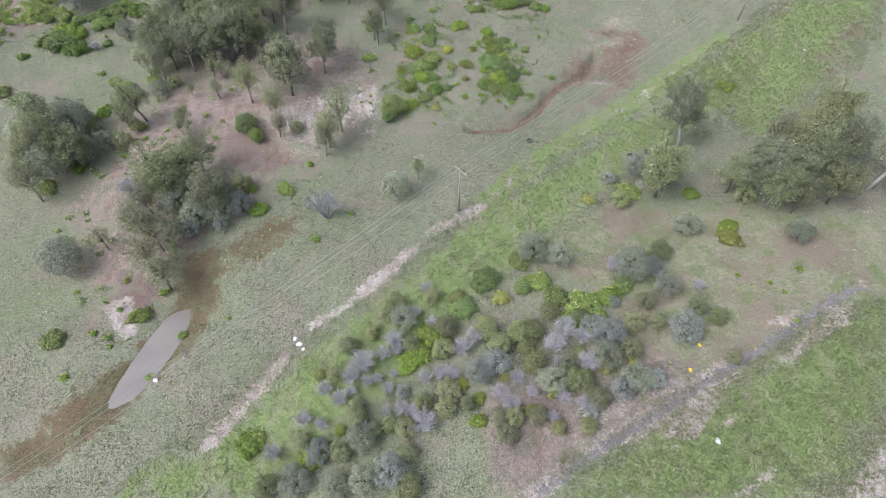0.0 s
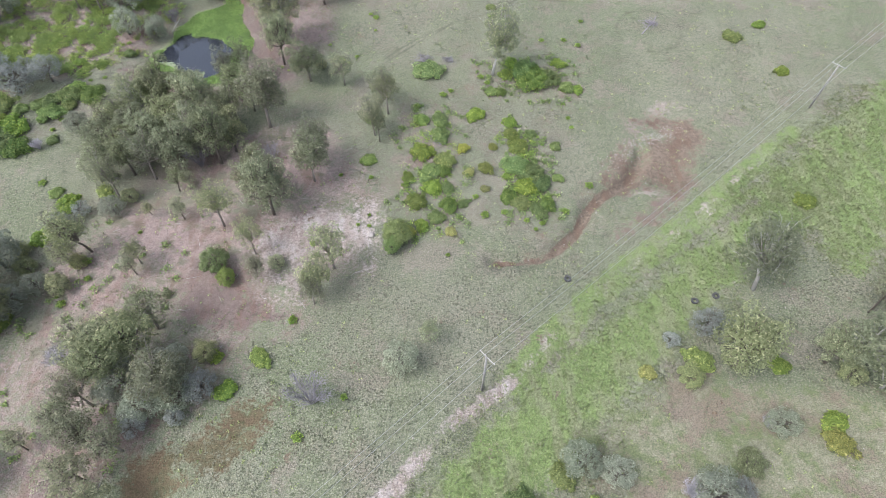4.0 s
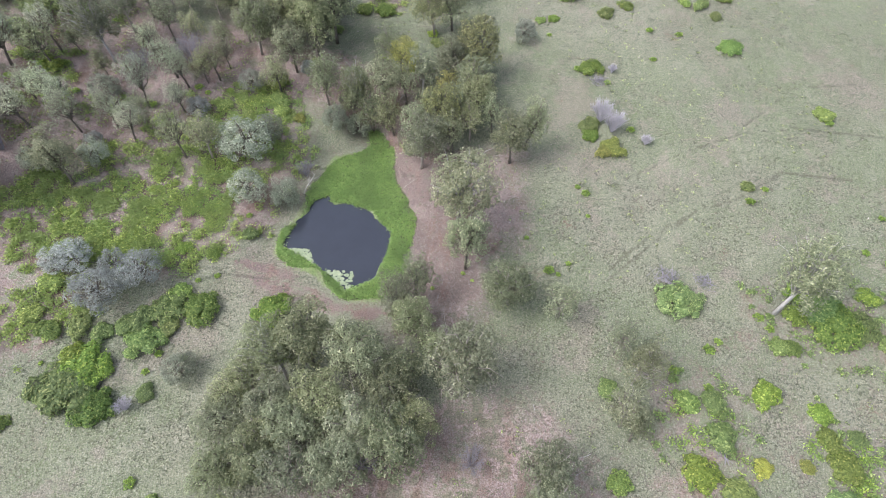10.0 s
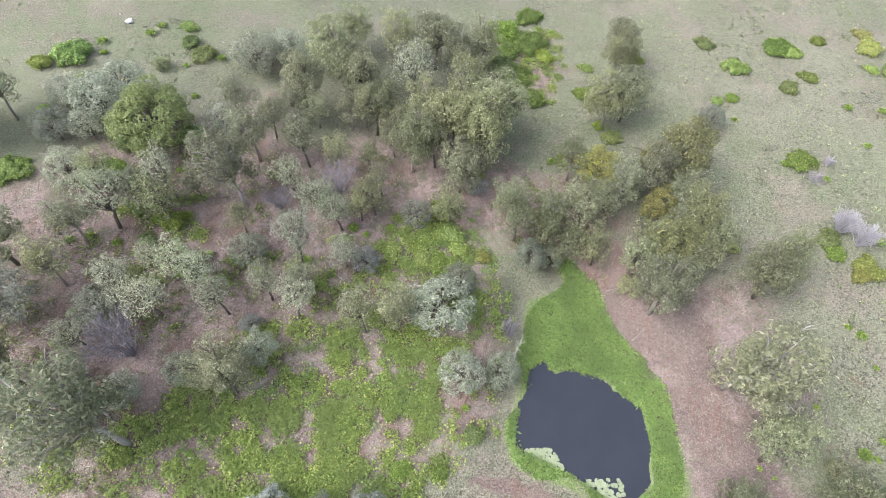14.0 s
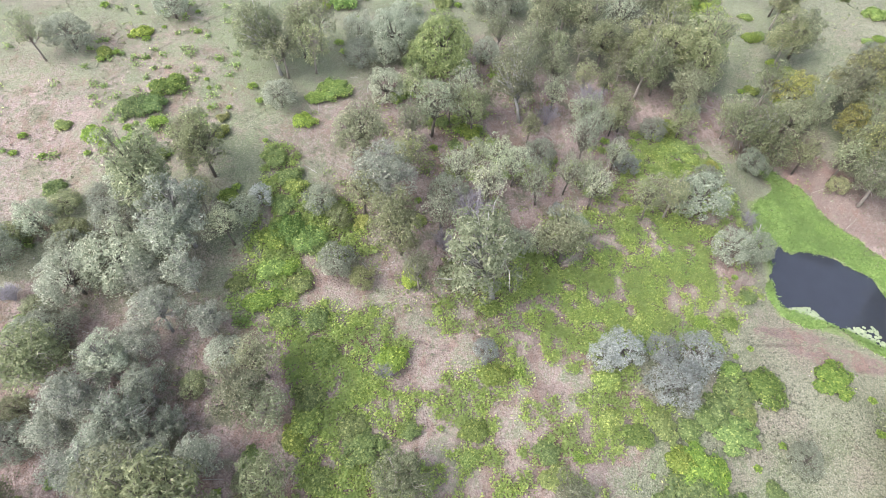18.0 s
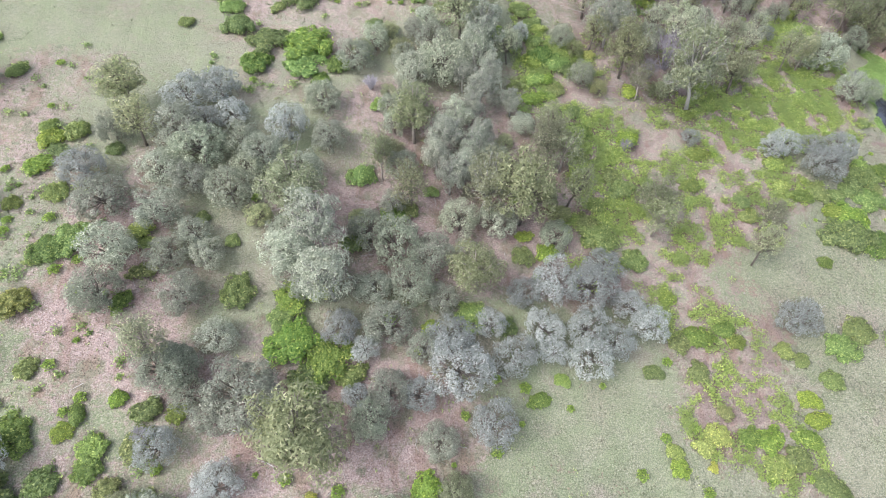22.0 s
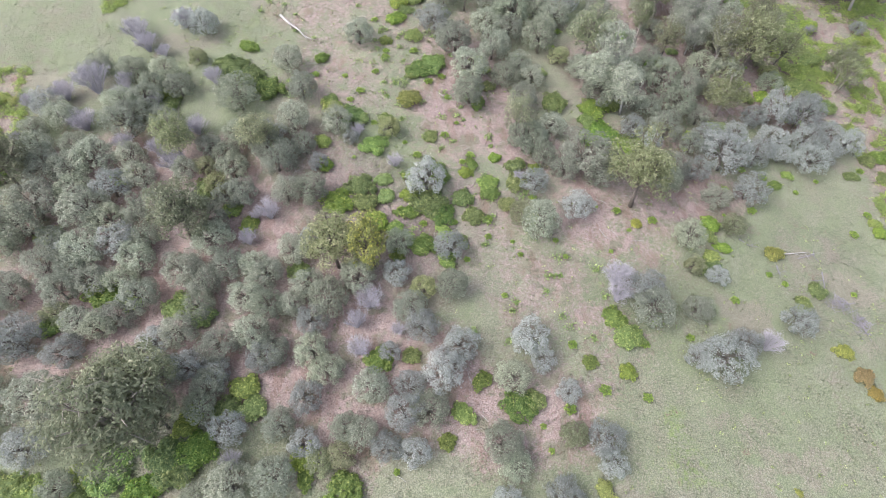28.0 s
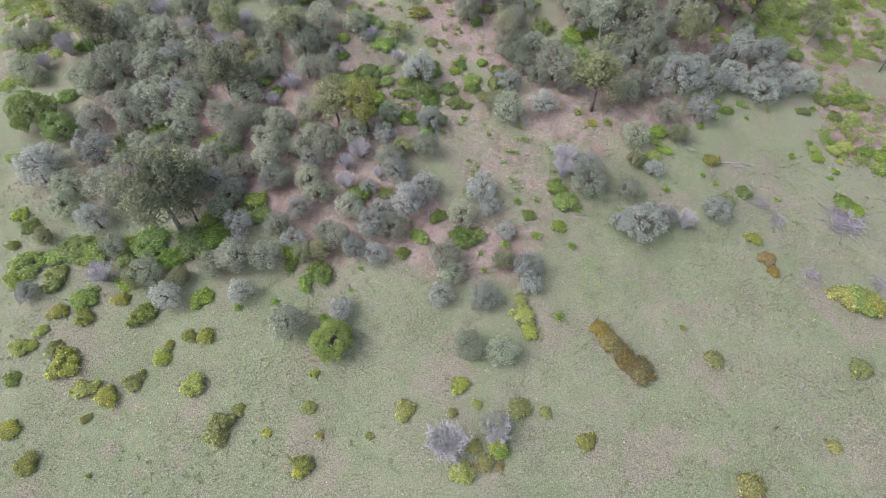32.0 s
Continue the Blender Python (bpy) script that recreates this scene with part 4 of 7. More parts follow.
# ---- trees and bushes, stretch by stretch ----
# gully and creek
plant("gum", [
    (-64.9, 69.5, 6.9), (-62.4, 66.0, 5.6), (-65.1, 63.0, 4.6), (-59.1, 65.1, 4.7), (-63.0, 57.9, 4.5), (-19.2, 67.0, 3.1),
    (-42.5, 58.5, 5.8), (-39.8, 60.1, 5.8), (-38.7, 63.5, 4.6), (-34.5, 54.4, 5.2), (-40.8, 56.8, 4.8), (-43.4, 53.5, 4.1),
    (-44.5, 51.2, 3.5), (-3.9, 61.9, 2.4), (-41.5, 45.4, 4.4), (-38.7, 42.5, 4.4), (-40.9, 48.1, 4.2), (-49.3, 48.7, 2.6),
    (40.1, 70.2, 6.8), (33.4, 58.6, 6.9), (46.8, 59.0, 6.7), (44.5, 58.9, 4.7), (51.3, 57.6, 5.2), (56.9, 64.1, 6.1),
    (63.1, 69.8, 6.5), (62.0, 62.5, 5.4), (56.2, 58.4, 5.2), (57.6, 55.0, 5.1), (52.9, 65.8, 4.3), (51.9, 53.6, 3.6),
])
plant("gum", [
    (-31.5, 101.2, 6.8), (-27.3, 82.1, 6.1), (-22.7, 92.2, 5.3), (-51.8, 75.5, 4.4), (-44.0, 73.4, 2.6), (-28.5, 75.0, 3.5),
])
plant("wattle", [
    (-7.6, 58.9, 4.3), (-54.6, 45.7, 5.9), (-35.0, 58.2, 4.3), (27.4, 57.0, 3.2), (-7.2, 36.9, 2.4), (-3.9, 32.8, 2.3),
    (-1.6, 39.6, 2.5), (-9.2, 34.4, 2.0), (-13.5, 28.9, 1.9), (-8.2, 21.9, 2.1), (-6.4, 22.5, 2.1), (-4.2, 22.1, 2.4),
    (-10.4, 25.0, 1.8), (16.6, 45.9, 3.6), (12.9, 46.8, 4.1), (26.2, 43.0, 4.7), (35.3, 50.8, 3.5), (26.6, 38.0, 2.7),
    (24.3, 34.8, 2.9), (27.1, 34.8, 2.3), (35.1, 35.2, 2.4), (11.5, 34.1, 2.9), (10.5, 31.6, 2.5), (8.4, 22.6, 2.3),
    (0.5, 24.1, 2.4), (3.0, 24.6, 2.1), (6.6, 22.7, 2.3), (15.3, 28.6, 2.6), (46.0, 56.8, 3.1), (34.7, 29.3, 1.7),
])
plant("wattle", [
    (50.7, 48.6, 3.8), (16.5, 21.3, 1.8), (13.0, 21.4, 1.8), (34.5, 62.4, 4.3), (-63.5, 73.3, 7.0), (-63.0, 63.6, 6.6),
    (-69.7, 70.0, 6.0), (-58.4, 66.4, 5.0), (-33.1, 54.0, 4.5), (-36.8, 53.0, 5.1), (-40.0, 55.9, 5.2), (-31.3, 59.7, 3.2),
    (-51.1, 82.6, 3.7), (-53.4, 69.2, 3.3),
])
plant("pale", [
    (-30.6, 55.3, 3.9), (-37.4, 50.9, 3.0), (-32.9, 51.9, 2.2), (-5.0, 26.5, 1.8), (28.8, 43.8, 2.8), (20.7, 32.7, 4.2),
    (19.1, 33.7, 3.2), (22.6, 38.3, 1.7), (20.9, 25.8, 2.8), (24.8, 26.7, 2.6), (31.4, 63.8, 3.9), (26.5, 62.2, 2.1),
    (30.1, 32.8, 4.2), (16.8, 23.3, 2.2),
])
plant("bare", [
    (-17.6, 53.9, 5.6),
])
plant("grey", [
    (-49.0, 59.1, 3.5), (-2.3, 40.9, 2.1), (-3.7, 37.3, 2.0), (-7.6, 31.4, 2.3), (-5.9, 31.8, 1.9), (-6.1, 28.8, 1.3),
    (-9.4, 27.8, 1.8), (-8.1, 28.2, 1.6), (-12.4, 25.6, 2.4), (-11.2, 26.6, 1.8), (-14.5, 26.9, 2.2), (-16.6, 23.3, 2.4),
    (-14.4, 22.7, 1.8), (-6.7, 26.8, 1.8), (-4.9, 24.2, 2.0), (-9.5, 22.3, 1.7), (-6.8, 24.1, 1.4), (-2.1, 28.0, 2.2),
    (-3.6, 23.9, 2.1), (2.5, 31.8, 2.8), (3.9, 33.2, 2.6), (-0.2, 28.5, 2.4), (1.1, 28.4, 2.3), (12.3, 34.7, 1.5),
    (13.8, 31.7, 3.1), (17.3, 32.8, 2.4), (8.8, 27.5, 2.3), (6.8, 25.7, 2.4), (7.9, 24.4, 2.5), (16.4, 24.1, 2.4),
])
plant("grey", [
    (14.1, 24.9, 2.0), (23.7, 44.0, 2.7), (29.3, 42.7, 1.9), (34.3, 40.3, 1.9), (34.6, 51.4, 1.8), (-1.5, 35.7, 1.8),
    (14.2, 29.4, 2.0), (10.5, 25.6, 1.9), (12.6, 22.6, 1.7),
])
plant("lantana", [
    (-76.2, 81.0, 4.1), (-21.6, 64.4, 1.6), (-30.3, 59.5, 2.0), (-24.7, 59.3, 2.7), (-28.1, 55.2, 2.6), (-59.5, 64.6, 2.5),
    (-63.2, 60.6, 3.1), (-14.0, 54.4, 1.1), (-41.8, 38.4, 2.7), (-44.6, 39.0, 1.0), (-44.8, 43.3, 1.2), (-39.6, 42.0, 1.7),
    (-51.9, 34.5, 2.9), (-45.0, 34.9, 1.3), (-46.9, 35.3, 1.2), (-44.3, 33.7, 0.9), (-48.5, 29.3, 1.5), (-18.8, 49.8, 1.7),
    (-35.3, 35.6, 1.6), (-38.0, 29.6, 1.8), (-51.5, 41.6, 1.0), (-29.2, 37.6, 0.8), (-22.3, 21.3, 2.4), (-3.2, 31.6, 3.1),
    (-1.5, 34.4, 3.2), (-4.5, 30.2, 2.8), (18.8, 37.0, 5.9), (16.5, 35.3, 3.7), (15.0, 39.4, 3.3), (22.2, 39.3, 3.2),
])
plant("lantana", [
    (10.7, 45.8, 2.8), (5.9, 42.6, 3.9), (13.2, 42.1, 3.3), (2.7, 38.1, 3.6), (11.0, 41.3, 2.7), (24.8, 41.4, 2.9),
    (41.9, 51.1, 2.9), (4.2, 22.7, 1.9), (-0.1, 32.2, 2.7), (48.3, 42.6, 1.2), (44.9, 38.9, 0.9), (40.1, 42.1, 1.0),
    (43.6, 40.6, 0.9), (44.5, 34.6, 0.9), (29.5, 59.5, 3.3), (39.0, 58.7, 2.4), (52.8, 85.5, 3.0), (59.7, 115.8, 2.6),
    (-64.1, 108.8, 4.4), (-54.7, 90.1, 1.9), (-80.9, 92.8, 1.9),
])
plant("olive", [
    (-3.9, 32.3, 1.9), (-11.9, 29.3, 2.1), (-15.6, 29.1, 2.1), (-6.4, 22.3, 1.8), (-4.3, 23.2, 1.9), (7.9, 39.6, 2.8),
    (2.1, 39.7, 3.2), (41.2, 48.8, 3.9), (10.7, 35.2, 2.0), (17.1, 30.9, 2.1), (17.2, 27.8, 2.4), (7.7, 28.4, 2.1),
    (5.1, 28.5, 2.1), (4.3, 25.3, 2.0), (13.2, 26.3, 2.4), (10.3, 23.6, 2.3), (19.9, 28.7, 2.5), (23.2, 29.4, 1.8),
    (22.7, 57.8, 2.5), (-12.1, 22.1, 1.9), (-9.7, 23.9, 1.7), (2.4, 27.3, 1.9),
])
# field below the dam
plant("gum", [
    (-37.8, 108.3, 4.7), (-40.4, 111.1, 4.0), (-48.8, 103.3, 6.0), (-51.3, 101.3, 5.6), (-42.8, 102.3, 6.4), (-39.0, 99.2, 5.6),
    (-45.2, 97.1, 5.6), (-51.3, 96.3, 4.7), (-55.1, 94.8, 5.1), (-37.1, 102.3, 4.5), (-34.9, 105.2, 3.6), (-20.1, 112.2, 3.8),
    (6.6, 115.3, 6.3), (-51.0, 90.7, 5.3), (-47.3, 89.7, 4.6), (-51.3, 85.5, 4.3), (-29.3, 85.8, 5.6), (-22.2, 88.7, 5.0),
    (-42.7, 86.9, 2.4), (-41.0, 87.3, 2.5), (-34.1, 79.9, 4.6), (-40.3, 81.3, 2.4), (-45.4, 82.1, 1.5), (-53.8, 73.2, 3.2),
    (-17.3, 72.7, 4.4), (-18.9, 68.8, 4.1), (-27.6, 71.3, 2.7), (-44.1, 71.6, 2.1), (-54.3, 97.4, 4.1), (-13.6, 108.0, 3.6),
])
plant("gum", [
    (-11.8, 104.5, 4.2), (-13.7, 99.4, 4.4), (-12.8, 97.9, 3.0), (-37.7, 92.8, 5.9), (-43.2, 91.1, 5.3), (-50.7, 92.8, 4.7),
    (-54.8, 91.2, 4.2), (-35.9, 95.4, 4.8), (-48.1, 94.4, 5.4), (-40.6, 95.1, 6.0), (-54.0, 99.0, 4.5), (-55.5, 89.0, 3.5),
    (-32.0, 118.2, 5.3), (-38.0, 113.7, 4.5),
])
plant("wattle", [
    (-56.2, 69.5, 3.4), (-59.3, 72.4, 2.9), (-62.0, 75.6, 2.5), (-57.1, 79.2, 3.6), (-49.5, 85.2, 2.4), (-25.1, 73.3, 2.2),
    (-38.8, 68.2, 1.3), (-52.5, 73.3, 2.3), (-63.3, 100.3, 3.7), (-24.9, 117.1, 2.5),
])
plant("pale", [
    (-55.9, 82.5, 2.5), (-75.8, 112.3, 3.9),
])
plant("dense", [
    (-33.6, 73.0, 3.9), (-31.4, 70.4, 2.6), (-9.0, 77.9, 4.4), (-9.5, 76.2, 2.8),
])
plant("bare", [
    (-40.8, 92.4, 5.2), (-29.5, 93.8, 3.4), (-56.9, 132.7, 2.8),
])
plant("grey", [
    (-68.2, 96.0, 2.3), (-56.3, 75.9, 2.3), (-13.2, 146.2, 4.1), (-6.6, 141.9, 2.0),
])
plant("pile", [
    (-6.0, 119.2, 3.9), (-1.5, 119.0, 3.0), (39.0, 131.2, 4.1), (-3.2, 98.0, 2.0),
])
plant("lantana", [
    (-71.7, 95.6, 4.7), (-66.8, 97.9, 2.2), (-5.1, 115.7, 5.2), (6.4, 111.0, 2.4), (7.9, 111.0, 2.2), (4.5, 114.5, 1.7),
    (5.7, 113.1, 1.4), (9.2, 115.4, 2.8), (14.1, 114.4, 6.3), (12.7, 116.6, 4.7), (16.8, 114.5, 4.6), (19.1, 118.9, 2.5),
    (20.0, 112.5, 2.7), (22.1, 112.3, 2.0), (10.2, 118.2, 3.2), (22.3, 151.2, 3.0), (22.7, 149.4, 1.7), (35.7, 150.4, 3.8),
    (39.3, 150.5, 4.8), (44.6, 158.6, 2.0), (7.2, 135.2, 2.1), (7.1, 132.5, 1.7), (9.7, 135.0, 1.3), (21.0, 125.8, 1.4),
    (23.6, 124.1, 1.6), (16.8, 125.8, 1.3), (25.2, 131.9, 1.2), (54.6, 141.7, 1.8), (53.9, 126.6, 3.3), (67.2, 161.7, 5.9),
])
plant("lantana", [
    (60.7, 164.4, 4.0), (62.4, 159.8, 4.2), (52.7, 156.5, 1.4), (-6.9, 106.4, 1.5), (-3.2, 104.7, 1.4), (-6.0, 102.8, 2.7),
    (-2.9, 103.1, 3.0), (3.2, 104.8, 3.0), (9.1, 103.2, 2.5), (19.1, 108.6, 0.9), (19.4, 105.0, 1.0), (-1.1, 110.7, 1.3),
    (-2.4, 109.5, 1.8), (-58.9, 84.5, 3.8), (-54.2, 86.9, 2.7), (-59.4, 79.6, 2.6), (-60.4, 78.1, 2.8), (-64.5, 88.6, 1.6),
    (-61.7, 86.8, 2.0), (-51.7, 73.6, 1.7), (-52.7, 67.0, 1.6), (-53.8, 68.2, 0.7), (-14.3, 93.4, 2.4), (-13.6, 89.8, 1.0),
    (-18.3, 90.1, 0.9), (-20.8, 76.7, 1.1), (-14.7, 80.2, 0.8), (-13.2, 82.1, 0.7), (-13.1, 80.1, 0.8), (-46.1, 78.8, 0.8),
])
plant("lantana", [
    (-50.5, 70.9, 1.2), (-38.7, 83.7, 0.9), (-36.8, 84.2, 0.8), (-5.8, 95.3, 3.4), (-2.1, 93.6, 3.4), (-2.5, 91.3, 2.6),
    (-2.9, 99.2, 3.4), (-4.3, 90.8, 3.3), (-7.8, 89.8, 2.0), (-8.1, 88.3, 1.6), (-3.9, 87.8, 2.8), (-1.8, 88.0, 2.2),
    (-6.3, 84.8, 3.1), (-1.5, 84.3, 3.0), (0.6, 84.9, 1.9), (-3.2, 82.0, 2.7), (-5.5, 80.4, 2.2), (2.7, 86.3, 1.2),
    (9.2, 100.3, 2.8), (10.1, 97.7, 3.3), (9.2, 93.2, 3.8), (11.7, 91.9, 3.8), (12.9, 89.7, 3.6), (10.6, 88.6, 3.5),
    (7.6, 86.7, 2.5), (9.5, 85.5, 3.0), (13.7, 85.2, 2.6), (12.1, 84.2, 2.6), (16.3, 84.1, 1.5), (16.4, 98.1, 2.0),
])
plant("lantana", [
    (12.5, 100.9, 2.0), (7.0, 83.4, 1.4), (12.5, 81.6, 1.1), (10.2, 82.1, 1.2), (20.7, 89.4, 1.8), (16.0, 91.0, 1.9),
    (7.7, 90.8, 1.7), (19.8, 102.7, 1.0), (11.4, 80.5, 0.8), (-1.6, 75.3, 0.8), (-14.8, 103.5, 2.2), (3.9, 82.8, 1.7),
    (-69.3, 103.8, 4.4), (-77.1, 104.7, 3.0), (-17.0, 132.9, 1.1),
])
plant("olive", [
    (-7.4, 79.1, 2.8), (-1.2, 79.4, 2.1), (4.4, 92.2, 2.8), (1.8, 91.1, 2.4), (4.2, 87.9, 1.7), (5.9, 97.2, 2.0),
    (0.9, 96.5, 2.7),
])
# pond and the wood behind it
plant("dense", [
    (-99.0, 152.5, 9.5), (-102.6, 151.2, 4.2),
])
plant("wattle", [
    (-105.5, 155.1, 6.1), (-110.4, 156.7, 4.8), (-104.4, 157.2, 5.8), (-110.0, 150.8, 4.6), (-106.8, 144.9, 5.0), (-90.5, 168.5, 6.2),
    (-87.0, 169.7, 5.5), (-92.7, 156.0, 4.3), (-86.5, 137.9, 4.4), (-68.1, 146.1, 4.3), (-99.1, 129.7, 4.8), (-95.7, 122.5, 3.8),
    (-99.0, 119.9, 3.1), (-91.1, 124.7, 3.4), (-102.6, 165.2, 2.2), (-25.4, 164.5, 4.0), (-53.9, 141.9, 4.2), (-62.8, 136.8, 4.5),
    (-58.5, 127.1, 4.4), (-50.8, 143.4, 3.5), (-41.8, 138.5, 3.1),
])
plant("thin", [
    (-100.9, 140.1, 4.8), (-95.9, 144.8, 3.7), (-68.9, 169.2, 4.8), (-83.4, 148.3, 3.4), (-79.3, 145.2, 4.0), (-77.2, 143.8, 3.3),
    (-92.2, 134.8, 3.5), (-95.5, 135.3, 2.9), (-90.8, 133.8, 3.4), (-94.2, 130.5, 3.8), (-87.9, 131.5, 3.4), (-80.7, 131.9, 3.3),
    (-88.4, 124.3, 2.6), (-83.8, 133.7, 3.4), (-98.1, 131.8, 3.4),
])
plant("gum", [
    (-81.6, 169.8, 5.3), (-78.8, 167.5, 6.1), (-76.2, 164.8, 5.2), (-77.9, 174.9, 4.8), (-71.1, 174.3, 5.0), (-66.0, 174.9, 6.5),
    (-61.6, 172.9, 5.0), (-60.3, 165.5, 5.2), (-90.6, 157.9, 4.2), (-88.0, 152.2, 4.6), (-86.6, 156.2, 3.4), (-84.4, 159.4, 3.5),
    (-81.5, 159.3, 3.5), (-77.2, 160.1, 3.7), (-82.0, 152.4, 4.1), (-87.8, 141.6, 2.8), (-70.9, 158.8, 4.0), (-63.7, 158.1, 7.0),
    (-61.0, 162.3, 5.1), (-62.5, 151.8, 5.6), (-65.9, 155.5, 4.3), (-74.7, 153.1, 2.9), (-72.7, 149.7, 2.8), (-74.9, 145.6, 2.7),
    (-93.5, 145.7, 2.5), (-80.6, 135.3, 3.0), (-73.4, 130.9, 3.8), (-36.9, 178.8, 5.2), (-38.1, 166.5, 5.6), (-38.1, 175.0, 4.9),
])
plant("gum", [
    (-58.3, 175.1, 4.9), (-58.7, 166.2, 4.0), (-47.4, 155.3, 4.5), (-47.0, 147.7, 5.5), (-43.8, 148.3, 4.1), (-33.2, 148.3, 5.5),
    (-32.1, 145.8, 5.4), (-24.7, 139.8, 4.5), (-56.4, 147.7, 4.1), (-55.6, 144.8, 4.6), (-39.8, 135.1, 6.2), (-26.8, 137.0, 5.0),
    (-33.7, 125.9, 8.1), (-26.4, 113.4, 5.4), (-39.9, 142.4, 4.0), (-50.5, 147.1, 4.8), (-48.9, 144.6, 4.1), (-41.5, 150.6, 4.8),
    (-41.6, 140.2, 4.4), (-45.3, 143.2, 4.1), (-35.5, 138.5, 3.8), (-29.8, 143.0, 3.6), (-51.8, 144.7, 3.7),
])
plant("gold", [
    (-44.4, 153.5, 5.0), (-32.6, 154.8, 6.5), (-36.5, 147.8, 4.0), (-37.5, 141.4, 5.3),
])
plant("bare", [
    (-84.6, 145.7, 3.9), (-99.6, 123.6, 3.7),
])
plant("pale", [
    (-85.4, 130.1, 2.3), (-96.0, 111.6, 2.7), (-82.7, 111.2, 3.3), (-71.8, 111.4, 5.2), (-60.4, 151.7, 2.8),
])
plant("grey", [
    (-11.4, 144.2, 3.8), (-10.7, 157.1, 1.8),
])
plant("pile", [
    (-13.0, 155.1, 3.3),
])
plant("lantana", [
    (-113.7, 165.2, 4.7), (-116.7, 162.8, 2.7), (-100.5, 171.1, 2.7), (-98.2, 168.9, 3.3), (-95.9, 168.7, 1.8), (-101.6, 174.3, 2.2),
    (-105.7, 171.4, 1.8), (-104.8, 173.4, 1.5), (-111.1, 168.5, 1.8), (-110.3, 166.3, 1.4), (-99.9, 166.4, 1.1), (-97.6, 161.0, 1.2),
    (-96.7, 154.1, 3.7), (-103.3, 147.4, 3.1), (-105.1, 146.1, 2.5), (-101.0, 145.9, 1.5), (-95.1, 151.5, 1.6), (-96.6, 148.8, 1.3),
    (-99.5, 142.5, 1.9), (-95.9, 141.7, 3.0), (-97.4, 141.4, 1.8), (-94.7, 142.6, 1.8), (-105.3, 137.9, 1.2), (-103.5, 138.6, 1.4),
    (-100.7, 138.2, 1.4), (-74.3, 143.5, 1.2), (-71.3, 145.0, 1.5), (-71.2, 141.8, 2.6), (-98.2, 134.8, 2.3), (-91.2, 138.1, 1.5),
])
plant("lantana", [
    (-64.8, 148.7, 3.3), (-63.7, 145.3, 3.3), (-62.8, 142.9, 2.6), (-65.4, 140.8, 2.6), (-67.6, 141.3, 1.9), (-80.8, 138.7, 1.8),
    (-54.8, 186.3, 5.4), (-52.8, 182.1, 5.3), (-49.9, 184.2, 5.0), (-55.6, 177.3, 5.0), (-52.8, 175.1, 4.2), (-50.9, 170.3, 3.5),
    (-54.5, 169.8, 3.2), (-48.1, 180.4, 3.0), (-49.9, 190.7, 4.6), (-20.9, 183.5, 3.0), (-9.3, 182.3, 5.1), (-7.3, 180.6, 2.6),
    (-2.3, 183.6, 2.5), (-17.6, 177.4, 3.8), (-7.1, 174.7, 2.7), (-10.7, 172.5, 3.0), (3.7, 176.5, 2.0), (6.6, 176.2, 2.9),
    (11.2, 178.7, 2.6), (8.9, 173.5, 2.3), (-3.5, 167.9, 1.7), (1.5, 167.4, 1.7), (-3.6, 160.4, 1.5), (-20.1, 170.6, 1.9),
])
plant("lantana", [
    (-22.4, 170.1, 1.9), (-20.9, 166.3, 1.2), (-14.0, 157.7, 3.7), (-16.3, 157.5, 1.8), (-11.5, 154.7, 1.4), (-41.4, 165.5, 1.9),
    (-39.9, 163.0, 3.1), (-41.0, 172.9, 2.0), (-33.0, 180.0, 2.4), (-49.3, 158.3, 1.5), (-12.1, 149.4, 1.1), (-14.8, 145.1, 3.2),
    (-14.7, 143.0, 2.6), (-8.5, 144.5, 1.6), (-27.2, 144.2, 1.9), (-58.2, 163.7, 2.2), (-95.1, 109.4, 2.8), (-65.9, 112.7, 0.9),
    (-63.7, 113.6, 1.0), (-65.3, 116.8, 1.9), (-61.5, 120.6, 2.2), (-62.4, 123.3, 1.1), (-15.9, 131.9, 1.6), (-15.7, 128.0, 0.8),
    (-21.1, 118.6, 1.8), (-20.0, 118.1, 0.9), (-32.3, 117.4, 0.8), (-36.0, 114.8, 0.7), (-31.0, 116.5, 0.6), (-24.1, 123.7, 0.8),
])
plant("lantana", [
    (-18.6, 119.9, 1.0),
])
plant("olive", [
    (-59.8, 141.9, 2.3), (5.3, 181.3, 5.0), (5.8, 185.0, 3.4), (-11.4, 140.6, 4.0), (-12.9, 139.6, 2.8),
])
# weedy slope and copse
plant("gum", [
    (-149.5, 147.4, 3.3), (-124.2, 151.4, 4.2), (-120.5, 147.4, 5.9), (-117.8, 151.3, 4.3), (-115.8, 153.1, 4.2), (-116.1, 148.4, 4.1),
    (-119.5, 147.0, 4.0), (-109.1, 134.5, 5.0), (-109.0, 127.2, 3.7), (-126.1, 125.8, 3.2), (-128.7, 133.4, 2.9), (-118.6, 104.8, 4.7),
    (-117.8, 108.3, 3.5), (-116.8, 104.2, 3.9), (-102.9, 118.5, 3.4), (-102.5, 144.4, 3.7), (-103.3, 137.6, 4.0), (-104.0, 132.8, 3.5),
    (-95.6, 141.5, 3.9), (-98.5, 142.8, 3.4), (-83.5, 162.3, 5.0), (-66.3, 160.9, 5.8), (-68.9, 154.2, 5.6), (-57.6, 160.4, 7.4),
    (-59.7, 155.8, 6.5), (-63.9, 147.0, 3.8), (-70.0, 131.8, 4.1), (-41.1, 165.0, 5.9),
])
plant("thin", [
    (-122.8, 122.2, 3.3), (-81.1, 138.3, 4.2),
])
